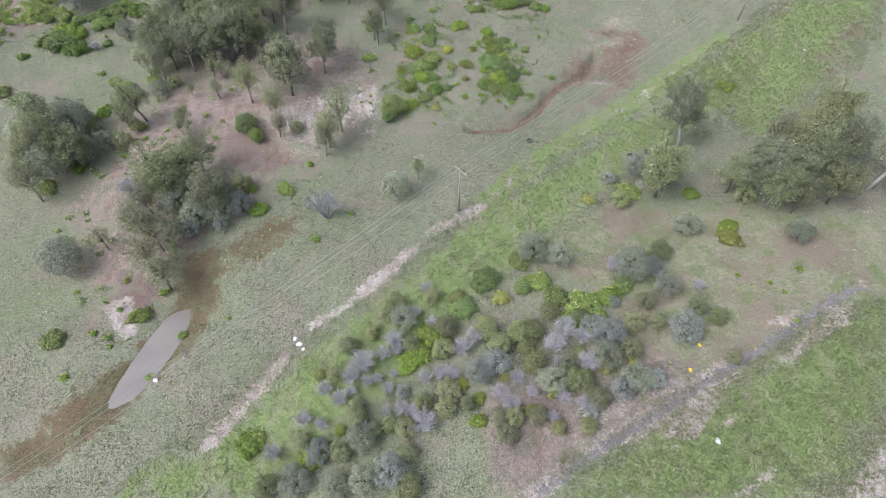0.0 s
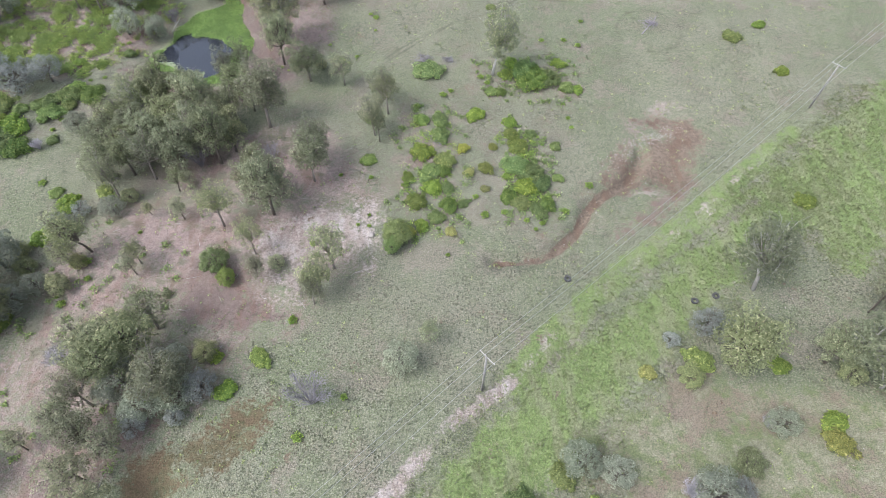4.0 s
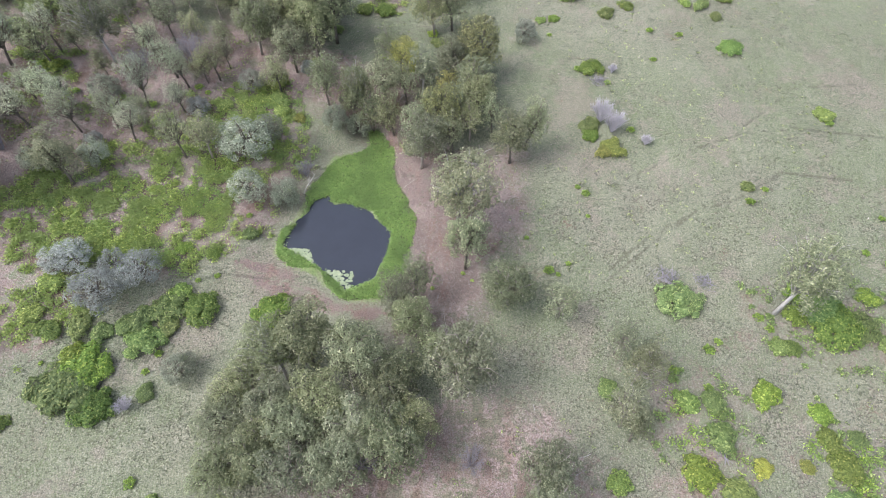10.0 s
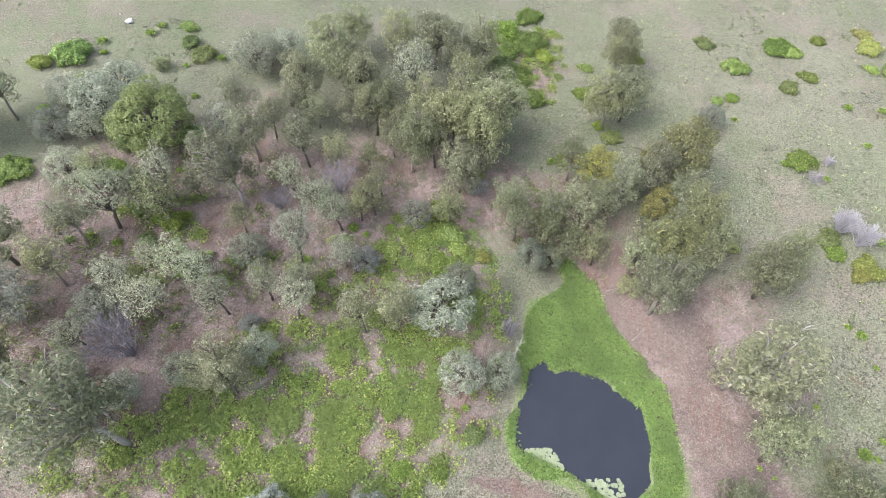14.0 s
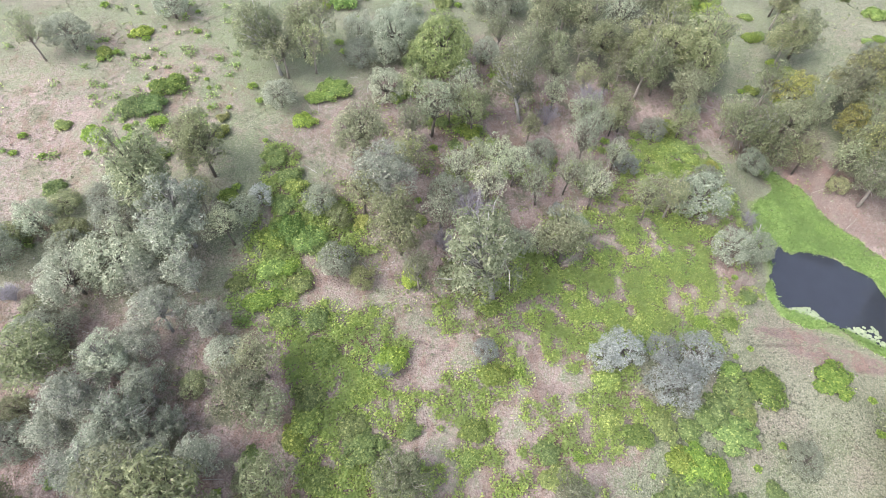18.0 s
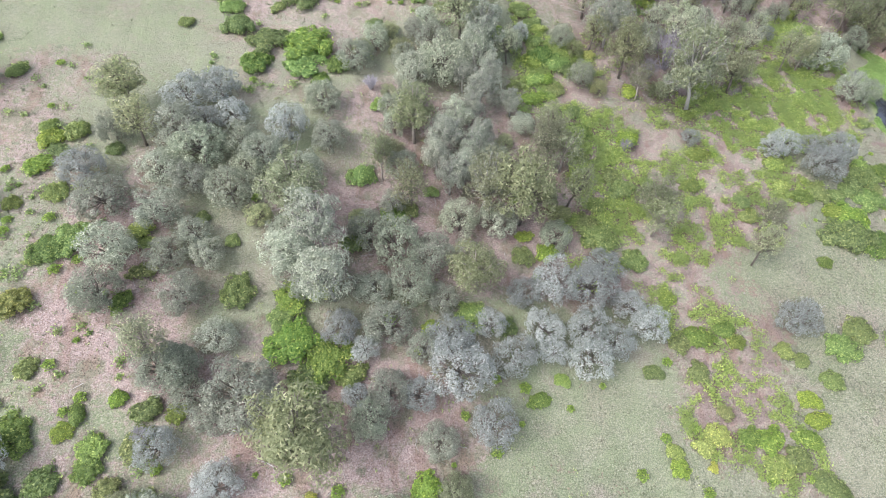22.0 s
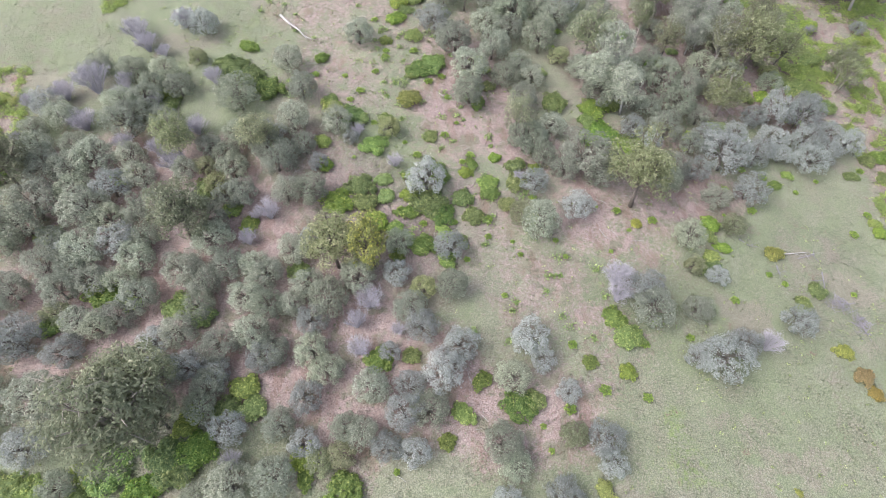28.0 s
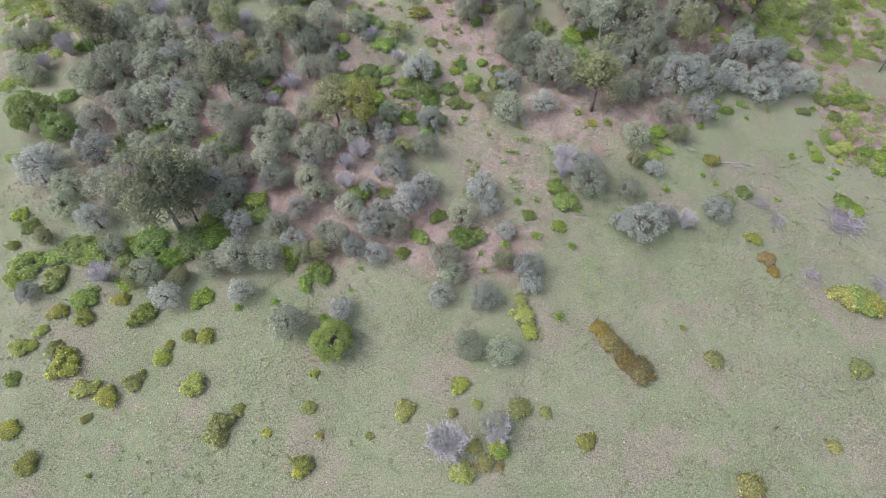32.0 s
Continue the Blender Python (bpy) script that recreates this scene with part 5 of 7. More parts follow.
plant("mist", [
    (-126.7, 121.7, 6.2), (-127.6, 120.0, 4.3), (-123.1, 112.6, 3.2), (-125.7, 116.8, 3.7), (-129.8, 116.1, 3.6), (-127.5, 112.6, 4.0),
    (-129.1, 110.1, 3.7), (-121.7, 100.2, 3.6), (-131.2, 107.7, 4.2), (-132.7, 104.8, 4.4), (-128.7, 103.3, 4.7), (-133.8, 102.3, 3.7),
    (-130.2, 100.8, 4.0), (-132.2, 99.2, 3.6), (-127.7, 106.0, 3.8), (-125.8, 100.5, 3.7), (-125.3, 103.5, 2.8),
])
plant("wattle", [
    (-146.5, 149.7, 5.1), (-135.8, 157.4, 4.3), (-119.8, 141.9, 3.9), (-113.6, 126.9, 3.6), (-111.7, 125.9, 2.9), (-134.6, 127.9, 4.1),
    (-136.6, 126.0, 3.4), (-142.2, 122.8, 4.4), (-144.3, 121.7, 3.2), (-138.9, 121.9, 3.3), (-140.4, 125.3, 3.0), (-122.0, 125.5, 3.4),
    (-121.6, 110.1, 3.5), (-139.6, 111.3, 3.9), (-139.3, 108.3, 3.4), (-139.4, 104.9, 2.8), (-140.2, 114.3, 2.5), (-118.9, 99.1, 2.3),
    (-111.4, 120.3, 3.9), (-109.0, 118.8, 2.8), (-124.4, 107.1, 2.7), (-107.1, 152.1, 3.9), (-84.0, 127.7, 3.9),
])
plant("pale", [
    (-120.5, 127.3, 2.9), (-75.9, 108.1, 5.7), (-73.8, 139.1, 3.6),
])
plant("bare", [
    (-106.5, 108.8, 2.1), (-78.1, 148.8, 5.2), (-96.2, 126.4, 6.6),
])
plant("grey", [
    (-142.7, 115.3, 2.3),
])
plant("lantana", [
    (-137.0, 140.0, 3.7), (-135.2, 140.6, 3.7), (-134.2, 143.6, 3.4), (-133.0, 144.3, 2.8), (-144.3, 136.9, 1.9), (-140.3, 135.4, 3.0),
    (-138.8, 134.1, 1.7), (-135.9, 134.3, 3.1), (-135.5, 133.6, 1.7), (-136.9, 136.7, 1.5), (-133.9, 137.7, 2.3), (-148.2, 135.1, 1.4),
    (-148.5, 132.7, 1.2), (-145.2, 132.5, 1.0), (-140.4, 132.9, 1.0), (-138.6, 133.0, 1.2), (-142.6, 128.2, 2.1), (-132.6, 132.8, 2.3),
    (-131.6, 133.4, 1.4), (-126.1, 141.0, 0.9), (-128.4, 140.7, 0.8), (-123.9, 144.8, 1.7), (-122.6, 142.5, 1.3), (-129.6, 145.5, 0.8),
    (-129.0, 144.1, 0.8), (-130.9, 146.9, 0.9), (-139.5, 153.8, 2.4), (-138.6, 152.7, 1.4), (-142.9, 149.3, 2.0), (-141.5, 149.4, 1.3),
])
plant("lantana", [
    (-142.9, 147.9, 1.3), (-137.0, 155.3, 0.8), (-135.0, 158.2, 1.1), (-133.3, 159.1, 0.9), (-145.7, 159.1, 1.7), (-132.4, 154.7, 1.2),
    (-135.7, 143.8, 1.6), (-124.1, 127.9, 2.3), (-123.4, 129.2, 1.4), (-119.8, 133.8, 3.2), (-117.9, 131.2, 2.7), (-117.2, 130.1, 2.4),
    (-118.2, 127.4, 2.6), (-117.2, 124.3, 4.1), (-115.3, 123.2, 3.8), (-119.0, 123.0, 3.2), (-114.1, 122.7, 3.3), (-113.6, 145.5, 3.9),
    (-115.7, 143.8, 2.6), (-117.1, 139.9, 2.6), (-115.7, 139.8, 1.6), (-121.2, 136.3, 0.9), (-111.7, 122.1, 2.5), (-114.0, 104.5, 3.3),
    (-114.9, 103.0, 2.8), (-113.9, 106.6, 2.9), (-119.4, 116.0, 3.1), (-118.7, 119.8, 2.7), (-121.9, 117.7, 2.1), (-116.9, 120.0, 2.2),
])
plant("lantana", [
    (-118.9, 101.1, 1.9), (-112.6, 99.2, 2.7), (-134.6, 99.2, 2.2), (-123.7, 99.2, 1.8), (-104.0, 103.8, 2.0), (-108.6, 102.1, 3.6),
    (-109.7, 104.1, 2.7), (-117.0, 114.3, 2.6), (-112.8, 111.0, 2.9), (-113.6, 114.5, 2.4), (-67.9, 108.4, 4.0), (-70.5, 106.6, 3.2),
    (-67.4, 110.5, 2.8), (-67.2, 106.1, 2.6), (-72.1, 105.4, 2.7), (-74.6, 100.1, 5.5), (-76.1, 100.8, 3.5), (-72.9, 99.1, 3.4),
    (-74.4, 104.2, 2.6), (-55.3, 109.6, 4.2), (-51.7, 107.2, 1.2), (-52.8, 103.4, 1.4), (-67.1, 102.5, 1.2), (-64.2, 102.6, 1.1),
    (-67.9, 100.3, 1.1), (-82.5, 109.4, 3.0), (-83.0, 105.2, 2.6), (-80.3, 103.5, 3.0), (-90.2, 101.9, 2.3), (-89.9, 99.5, 2.7),
])
plant("lantana", [
    (-97.5, 103.9, 2.8), (-98.2, 101.3, 2.0), (-87.0, 101.4, 1.7), (-79.5, 99.7, 0.7), (-112.7, 153.4, 1.7), (-113.6, 155.0, 1.8),
    (-102.8, 127.0, 1.9), (-102.8, 129.8, 1.2), (-111.5, 161.5, 1.1), (-97.9, 139.1, 1.9), (-91.7, 153.6, 1.5), (-75.8, 144.1, 1.8),
    (-42.8, 172.0, 3.2), (-41.6, 178.1, 2.3), (-43.5, 156.1, 2.0), (-47.5, 158.5, 2.4), (-121.4, 98.1, 1.3), (-92.3, 109.7, 1.8),
    (-94.8, 116.7, 2.2), (-69.2, 116.8, 2.0), (-75.9, 113.2, 2.3),
])
plant("olive", [
    (-126.4, 137.0, 2.5), (-126.5, 139.3, 1.8), (-109.3, 126.0, 2.3), (-60.0, 154.6, 2.0),
])
# spur
plant("gum", [
    (-172.7, 109.1, 5.3), (-191.2, 113.4, 3.8), (-196.2, 107.4, 4.4), (-123.3, 95.7, 7.3),
    (-128.3, 96.5, 5.9), (-137.1, 96.9, 4.4), (-104.4, 98.0, 4.7), (-105.2, 95.4, 3.9), (-91.7, 92.1, 3.9), (-89.3, 97.2, 3.7),
    (-146.9, 66.6, 7.2), (-151.1, 93.8, 6.2), (-129.4, 86.4, 5.5), (-163.1, 76.3, 4.2), (-116.5, 98.7, 3.9), (-94.5, 118.0, 7.9),
    (-85.8, 123.4, 5.6), (-104.8, 122.6, 5.4),
])
plant("wattle", [
    (-192.9, 112.5, 3.5), (-174.1, 104.8, 4.6), (-171.9, 93.9, 6.0), (-166.0, 103.8, 6.8), (-167.3, 98.8, 5.1), (-162.9, 97.7, 5.1),
    (-158.3, 95.5, 5.8), (-166.1, 93.1, 5.0), (-170.1, 87.4, 6.0), (-169.7, 83.0, 5.2), (-163.7, 87.6, 4.8), (-159.9, 88.3, 4.2),
    (-147.7, 104.9, 4.7), (-155.1, 93.6, 3.3), (-148.8, 85.6, 6.2), (-161.9, 83.0, 4.6), (-157.4, 100.1, 3.8), (-148.5, 110.8, 4.9),
    (-145.3, 118.9, 5.1), (-158.7, 103.9, 4.6), (-187.4, 94.0, 4.8), (-131.1, 94.3, 5.3), (-126.4, 94.0, 4.6), (-138.9, 89.9, 5.8),
    (-134.5, 89.7, 5.1), (-118.9, 93.2, 3.9), (-189.2, 78.0, 3.1), (-181.3, 75.4, 3.3), (-160.3, 75.2, 4.4), (-157.6, 78.6, 3.9),
])
plant("wattle", [
    (-153.8, 72.2, 7.3), (-156.3, 70.8, 4.2), (-150.9, 70.4, 4.3), (-160.5, 61.2, 5.4), (-163.1, 62.5, 3.3), (-139.3, 80.5, 5.4),
    (-139.3, 73.5, 5.1), (-141.0, 70.8, 4.4), (-133.9, 68.6, 3.8), (-139.7, 61.2, 4.6), (-139.9, 57.2, 2.8), (-161.9, 74.8, 5.5),
    (-158.9, 72.8, 3.7), (-151.8, 90.9, 4.3), (-141.2, 85.3, 4.2), (-136.4, 116.1, 5.9), (-137.0, 111.7, 5.0), (-132.4, 118.5, 6.9),
    (-64.7, 133.6, 7.4), (-63.1, 125.8, 5.1),
])
plant("pale", [
    (-175.5, 98.4, 5.4), (-165.7, 110.1, 5.5), (-162.0, 111.5, 5.6), (-159.8, 107.8, 4.7), (-163.1, 106.6, 4.7), (-152.7, 106.1, 5.5),
    (-120.7, 86.3, 5.8), (-113.8, 88.9, 5.3), (-116.2, 86.0, 5.9), (-186.5, 73.7, 2.4), (-175.6, 66.2, 5.3), (-172.1, 56.4, 4.1),
    (-155.1, 64.2, 4.3), (-160.5, 67.6, 4.1), (-144.7, 80.4, 4.0), (-142.9, 73.0, 3.2), (-136.4, 73.2, 3.9), (-131.7, 75.4, 7.2),
    (-132.6, 79.3, 5.4), (-125.8, 77.1, 4.8), (-121.9, 80.9, 4.9), (-121.2, 78.4, 3.5), (-117.0, 81.3, 5.0), (-116.7, 77.6, 4.9),
    (-113.6, 79.5, 4.3), (-109.2, 81.9, 5.1), (-128.9, 70.5, 5.1), (-89.9, 83.1, 5.3), (-110.7, 84.5, 4.4), (-142.1, 77.9, 3.3),
])
plant("pale", [
    (-80.3, 112.2, 4.6), (-137.1, 56.0, 3.1),
])
plant("grey", [
    (-162.9, 69.1, 1.8), (-185.8, 75.2, 2.5), (-180.1, 69.9, 2.8), (-149.7, 55.4, 2.1),
])
plant("lantana", [
    (-189.2, 114.9, 2.8), (-193.9, 120.6, 2.1), (-157.5, 123.1, 5.2), (-151.8, 122.9, 7.0), (-158.9, 118.8, 4.7), (-152.1, 119.0, 5.2),
    (-147.5, 119.1, 3.5), (-184.2, 116.5, 1.6), (-196.4, 112.2, 1.4), (-195.7, 109.8, 1.4), (-183.5, 109.5, 1.2), (-182.6, 106.0, 2.5),
    (-181.8, 104.3, 2.9), (-179.1, 105.6, 3.2), (-180.4, 102.5, 2.4), (-173.9, 103.1, 2.1), (-178.9, 96.4, 2.6), (-183.3, 94.7, 2.0),
    (-185.4, 99.3, 1.5), (-187.3, 97.4, 1.4), (-183.1, 91.1, 1.7), (-178.6, 93.0, 1.8), (-177.3, 88.9, 4.3), (-175.5, 90.2, 4.0),
    (-178.6, 87.5, 2.0), (-176.1, 86.4, 1.8), (-174.1, 87.7, 1.6), (-168.4, 91.8, 2.8), (-167.0, 86.6, 2.6), (-167.4, 90.3, 2.0),
])
plant("lantana", [
    (-161.8, 93.9, 1.9), (-157.9, 90.8, 1.9), (-156.4, 84.6, 4.0), (-150.2, 84.2, 4.2), (-143.4, 100.9, 3.6), (-173.0, 83.6, 1.5),
    (-168.3, 82.9, 2.4), (-193.0, 90.0, 2.2), (-186.3, 83.4, 1.8), (-189.0, 86.5, 1.2), (-190.5, 81.6, 2.1), (-193.5, 86.5, 1.6),
    (-187.7, 81.6, 1.4), (-155.9, 96.8, 1.7), (-154.6, 100.6, 1.7), (-139.3, 95.8, 3.8), (-137.7, 96.5, 2.8), (-120.0, 91.8, 2.8),
    (-123.3, 91.1, 2.8), (-122.9, 93.8, 2.0), (-75.7, 97.4, 6.8), (-113.0, 94.5, 4.8), (-108.5, 91.6, 3.6), (-114.2, 96.4, 3.2),
    (-187.4, 78.5, 3.6), (-190.1, 80.0, 3.5), (-185.6, 78.0, 2.3), (-182.0, 78.4, 2.0), (-183.7, 77.5, 1.3), (-175.4, 75.5, 2.4),
])
plant("lantana", [
    (-173.4, 75.9, 1.7), (-171.6, 78.5, 0.9), (-183.2, 73.3, 3.7), (-179.0, 74.3, 0.9), (-177.2, 72.0, 1.6), (-186.0, 71.0, 0.8),
    (-166.0, 72.7, 1.9), (-163.1, 71.6, 2.8), (-160.2, 71.5, 2.3), (-170.7, 71.4, 1.3), (-169.6, 72.8, 1.6), (-170.3, 69.5, 1.9),
    (-174.8, 69.0, 4.4), (-177.1, 67.9, 3.2), (-175.3, 63.8, 5.0), (-173.6, 62.3, 3.9), (-178.0, 65.1, 2.3), (-178.1, 62.1, 2.5),
    (-175.9, 60.6, 1.4), (-181.6, 67.3, 2.3), (-181.0, 64.5, 2.6), (-184.6, 66.1, 3.7), (-183.7, 63.4, 3.4), (-182.1, 60.2, 3.5),
    (-179.5, 59.8, 2.3), (-177.6, 58.5, 1.8), (-182.3, 57.8, 2.4), (-170.6, 65.0, 3.1), (-169.2, 62.3, 2.9), (-167.3, 61.8, 1.7),
])
plant("lantana", [
    (-167.1, 68.0, 2.6), (-167.0, 66.2, 2.5), (-171.7, 61.1, 1.1), (-172.9, 59.2, 2.4), (-170.9, 58.2, 2.0), (-175.6, 57.4, 3.0),
    (-176.4, 56.8, 2.3), (-167.3, 59.2, 1.2), (-164.1, 58.8, 0.8), (-163.1, 57.0, 1.0), (-157.1, 57.3, 1.0), (-150.8, 58.8, 0.8),
    (-149.1, 65.3, 1.6), (-144.1, 64.3, 1.7), (-147.8, 62.4, 0.8), (-152.0, 65.8, 0.7), (-150.0, 79.1, 5.1), (-146.1, 77.3, 5.3),
    (-148.0, 74.8, 4.3), (-143.5, 75.6, 2.9), (-151.5, 81.5, 3.0), (-160.9, 66.1, 1.5), (-130.2, 82.8, 4.0), (-135.0, 81.3, 2.0),
    (-136.2, 78.6, 1.5), (-126.3, 81.7, 2.7), (-124.7, 74.9, 1.8), (-123.1, 73.6, 2.2), (-120.2, 75.9, 1.9), (-127.8, 75.8, 1.5),
])
plant("lantana", [
    (-131.4, 71.8, 1.4), (-128.2, 68.2, 1.7), (-125.3, 71.1, 0.9), (-132.9, 66.9, 0.7), (-135.7, 64.7, 2.8), (-136.5, 62.9, 2.3),
    (-137.5, 58.0, 3.1), (-136.7, 59.6, 2.2), (-109.1, 77.1, 2.3), (-107.1, 78.5, 1.6), (-115.5, 75.5, 1.0), (-119.7, 72.9, 1.1),
    (-112.9, 66.2, 1.7), (-128.9, 57.7, 1.1), (-126.9, 56.5, 1.2), (-106.6, 57.5, 3.2), (-105.1, 56.4, 3.0), (-104.9, 80.8, 2.7),
    (-102.4, 81.6, 3.3), (-98.7, 82.7, 2.7), (-103.4, 77.2, 2.6), (-97.6, 81.2, 2.3), (-105.8, 70.9, 1.8), (-108.7, 68.5, 1.9),
    (-108.5, 66.9, 2.0), (-109.4, 69.9, 1.5), (-99.7, 69.9, 2.5), (-97.3, 69.6, 3.0), (-97.3, 66.9, 3.0), (-94.9, 67.6, 3.0),
])
plant("lantana", [
    (-92.8, 69.7, 2.5), (-98.4, 65.6, 1.7), (-94.1, 65.7, 1.2), (-90.8, 71.8, 2.5), (-91.0, 74.0, 2.6), (-105.9, 64.3, 1.7),
    (-107.0, 62.8, 1.2), (-87.2, 76.3, 2.6), (-84.3, 80.3, 3.9), (-91.8, 80.0, 2.2), (-89.9, 78.8, 1.9), (-92.3, 65.2, 2.8),
    (-91.5, 63.9, 2.4), (-93.3, 62.4, 1.4), (-95.5, 63.4, 1.0), (-141.6, 112.6, 2.4), (-115.6, 118.3, 2.5), (-103.7, 119.8, 2.8),
    (-105.8, 110.6, 3.5), (-170.1, 55.6, 1.1), (-117.1, 56.0, 1.1),
])
plant("olive", [
    (-178.9, 82.3, 4.7), (-164.7, 64.4, 3.0), (-146.6, 63.5, 1.9), (-127.2, 61.0, 3.1), (-103.4, 70.1, 3.4), (-105.2, 69.1, 3.0),
    (-101.7, 72.7, 2.4), (-104.7, 66.9, 1.5),
])
# thicket and flat
plant("gum", [
    (-233.1, 65.5, 6.7), (-230.5, 64.6, 5.8), (-205.2, 57.2, 6.2), (-186.1, 53.8, 5.9), (-204.1, 33.0, 8.7), (-204.3, 36.5, 6.6),
    (-202.1, 34.4, 4.6), (-198.5, 70.0, 5.0), (-209.8, 69.8, 5.1),
])
plant("gold", [
    (-181.6, 53.8, 5.2),
])
plant("dense", [
    (-234.4, 48.1, 7.4), (-228.9, 46.5, 5.0), (-177.9, 19.6, 5.3),
])
plant("wattle", [
    (-244.4, 66.9, 4.5), (-247.1, 64.5, 4.4), (-241.8, 57.6, 5.1), (-226.9, 66.8, 5.2), (-229.4, 70.3, 4.5), (-221.7, 63.0, 5.1),
    (-219.9, 67.6, 5.2), (-226.0, 57.5, 6.5), (-225.6, 60.1, 5.8), (-231.8, 57.4, 4.2), (-239.1, 57.0, 3.4), (-227.9, 55.3, 4.9),
    (-218.5, 59.9, 5.8), (-215.4, 58.4, 4.9), (-211.7, 60.2, 4.9), (-203.5, 58.6, 4.8), (-201.8, 55.9, 4.8), (-216.6, 78.0, 5.0),
    (-217.4, 73.5, 5.4), (-219.7, 77.1, 5.0), (-215.1, 83.2, 4.2), (-212.4, 80.9, 4.2), (-203.0, 78.6, 5.9), (-202.4, 72.4, 4.0),
    (-195.9, 68.1, 5.1), (-197.3, 70.3, 4.7), (-193.8, 63.2, 4.1), (-190.5, 63.5, 4.5), (-195.0, 75.5, 4.9), (-194.6, 81.7, 4.6),
])
plant("wattle", [
    (-197.8, 87.4, 4.3), (-224.0, 48.7, 4.7), (-221.0, 51.6, 5.5), (-218.3, 48.9, 4.3), (-215.1, 45.2, 4.1), (-212.5, 44.7, 3.8),
    (-208.4, 48.7, 4.2), (-204.5, 51.5, 5.0), (-201.8, 50.4, 4.2), (-199.3, 52.6, 4.3), (-196.2, 53.0, 3.9), (-194.2, 51.8, 4.2),
    (-191.8, 54.6, 3.9), (-196.4, 48.4, 4.1), (-193.1, 47.5, 4.1), (-186.4, 48.4, 5.2), (-189.2, 50.3, 3.8), (-202.9, 44.1, 4.1),
    (-183.2, 51.1, 4.2), (-222.0, 36.7, 4.7), (-221.5, 33.2, 3.9), (-215.3, 36.1, 5.6), (-198.0, 38.4, 3.9), (-198.8, 36.1, 3.5),
    (-191.8, 42.3, 4.0), (-187.3, 42.1, 3.9), (-189.7, 34.4, 3.7), (-185.4, 40.0, 3.9), (-180.8, 38.4, 3.8), (-182.9, 34.6, 3.4),
])
plant("wattle", [
    (-181.4, 34.1, 3.7), (-183.0, 31.9, 3.2), (-189.6, 29.3, 4.5), (-193.4, 28.7, 4.9), (-196.4, 27.2, 3.9), (-204.4, 24.9, 4.2),
    (-211.1, 28.1, 3.7), (-206.3, 24.2, 3.1), (-200.5, 25.0, 3.1), (-221.8, 28.3, 2.6), (-172.1, 51.0, 4.1), (-166.5, 33.6, 4.3),
    (-165.0, 31.3, 3.6), (-165.0, 40.4, 3.8), (-158.5, 34.9, 3.2), (-161.3, 21.7, 3.9), (-157.5, 22.3, 3.9), (-147.1, 49.4, 5.5),
    (-141.3, 50.9, 3.8), (-184.1, 20.3, 4.5), (-176.6, 47.7, 4.0), (-211.5, 50.3, 3.9), (-222.8, 42.7, 4.1), (-197.9, 43.0, 4.4),
    (-194.5, 44.2, 4.4), (-203.4, 39.1, 4.3), (-188.7, 75.6, 4.4), (-178.7, 56.6, 3.9), (-133.0, 64.1, 3.3),
])
plant("pale", [
    (-213.2, 55.1, 4.8), (-220.7, 42.4, 5.6), (-227.6, 40.0, 5.5), (-227.7, 37.8, 5.8), (-215.3, 31.5, 4.4), (-200.8, 40.3, 3.9),
    (-195.1, 33.6, 3.7), (-193.1, 41.5, 3.6), (-187.6, 37.5, 3.8), (-197.9, 40.1, 3.2), (-176.9, 36.0, 4.4), (-176.1, 39.3, 3.5),
    (-178.4, 32.5, 3.6), (-175.7, 32.3, 3.3), (-200.5, 22.0, 4.3), (-191.5, 24.1, 3.4), (-219.3, 19.9, 2.9), (-178.1, 23.7, 3.4),
    (-172.7, 40.1, 5.2), (-171.0, 43.8, 3.9), (-163.2, 45.0, 4.6), (-161.5, 42.7, 3.2), (-158.6, 39.6, 2.9), (-155.3, 34.2, 4.3),
    (-154.9, 31.8, 3.1), (-166.1, 28.0, 3.5), (-160.4, 28.5, 4.4), (-139.5, 44.5, 5.7), (-136.0, 46.4, 4.0), (-142.7, 44.5, 3.2),
])
plant("pale", [
    (-127.7, 50.3, 4.1), (-147.9, 52.4, 4.9), (-205.6, 43.0, 3.7), (-215.2, 41.8, 4.1), (-188.2, 46.0, 4.0), (-187.2, 32.7, 3.3),
])
plant("grey", [
    (-233.9, 78.3, 2.8), (-229.2, 79.9, 4.0), (-224.9, 81.2, 5.6), (-220.7, 82.2, 3.3), (-224.5, 74.4, 4.1), (-217.0, 88.7, 2.7),
    (-207.9, 83.3, 3.2), (-217.6, 70.9, 3.2), (-208.4, 74.1, 3.8), (-210.1, 67.9, 4.0), (-212.8, 70.2, 3.3), (-237.2, 63.7, 4.5),
    (-239.9, 60.2, 3.3), (-195.7, 60.5, 3.6), (-197.7, 56.7, 2.6), (-233.8, 72.3, 1.8), (-181.6, 48.7, 3.7), (-183.0, 46.1, 3.1),
    (-178.1, 45.5, 2.0), (-151.2, 54.1, 4.2), (-211.1, 24.0, 3.9), (-182.4, 43.0, 3.0), (-132.8, 46.8, 3.4), (-157.0, 23.2, 1.3),
    (-215.6, 78.6, 2.8),
])
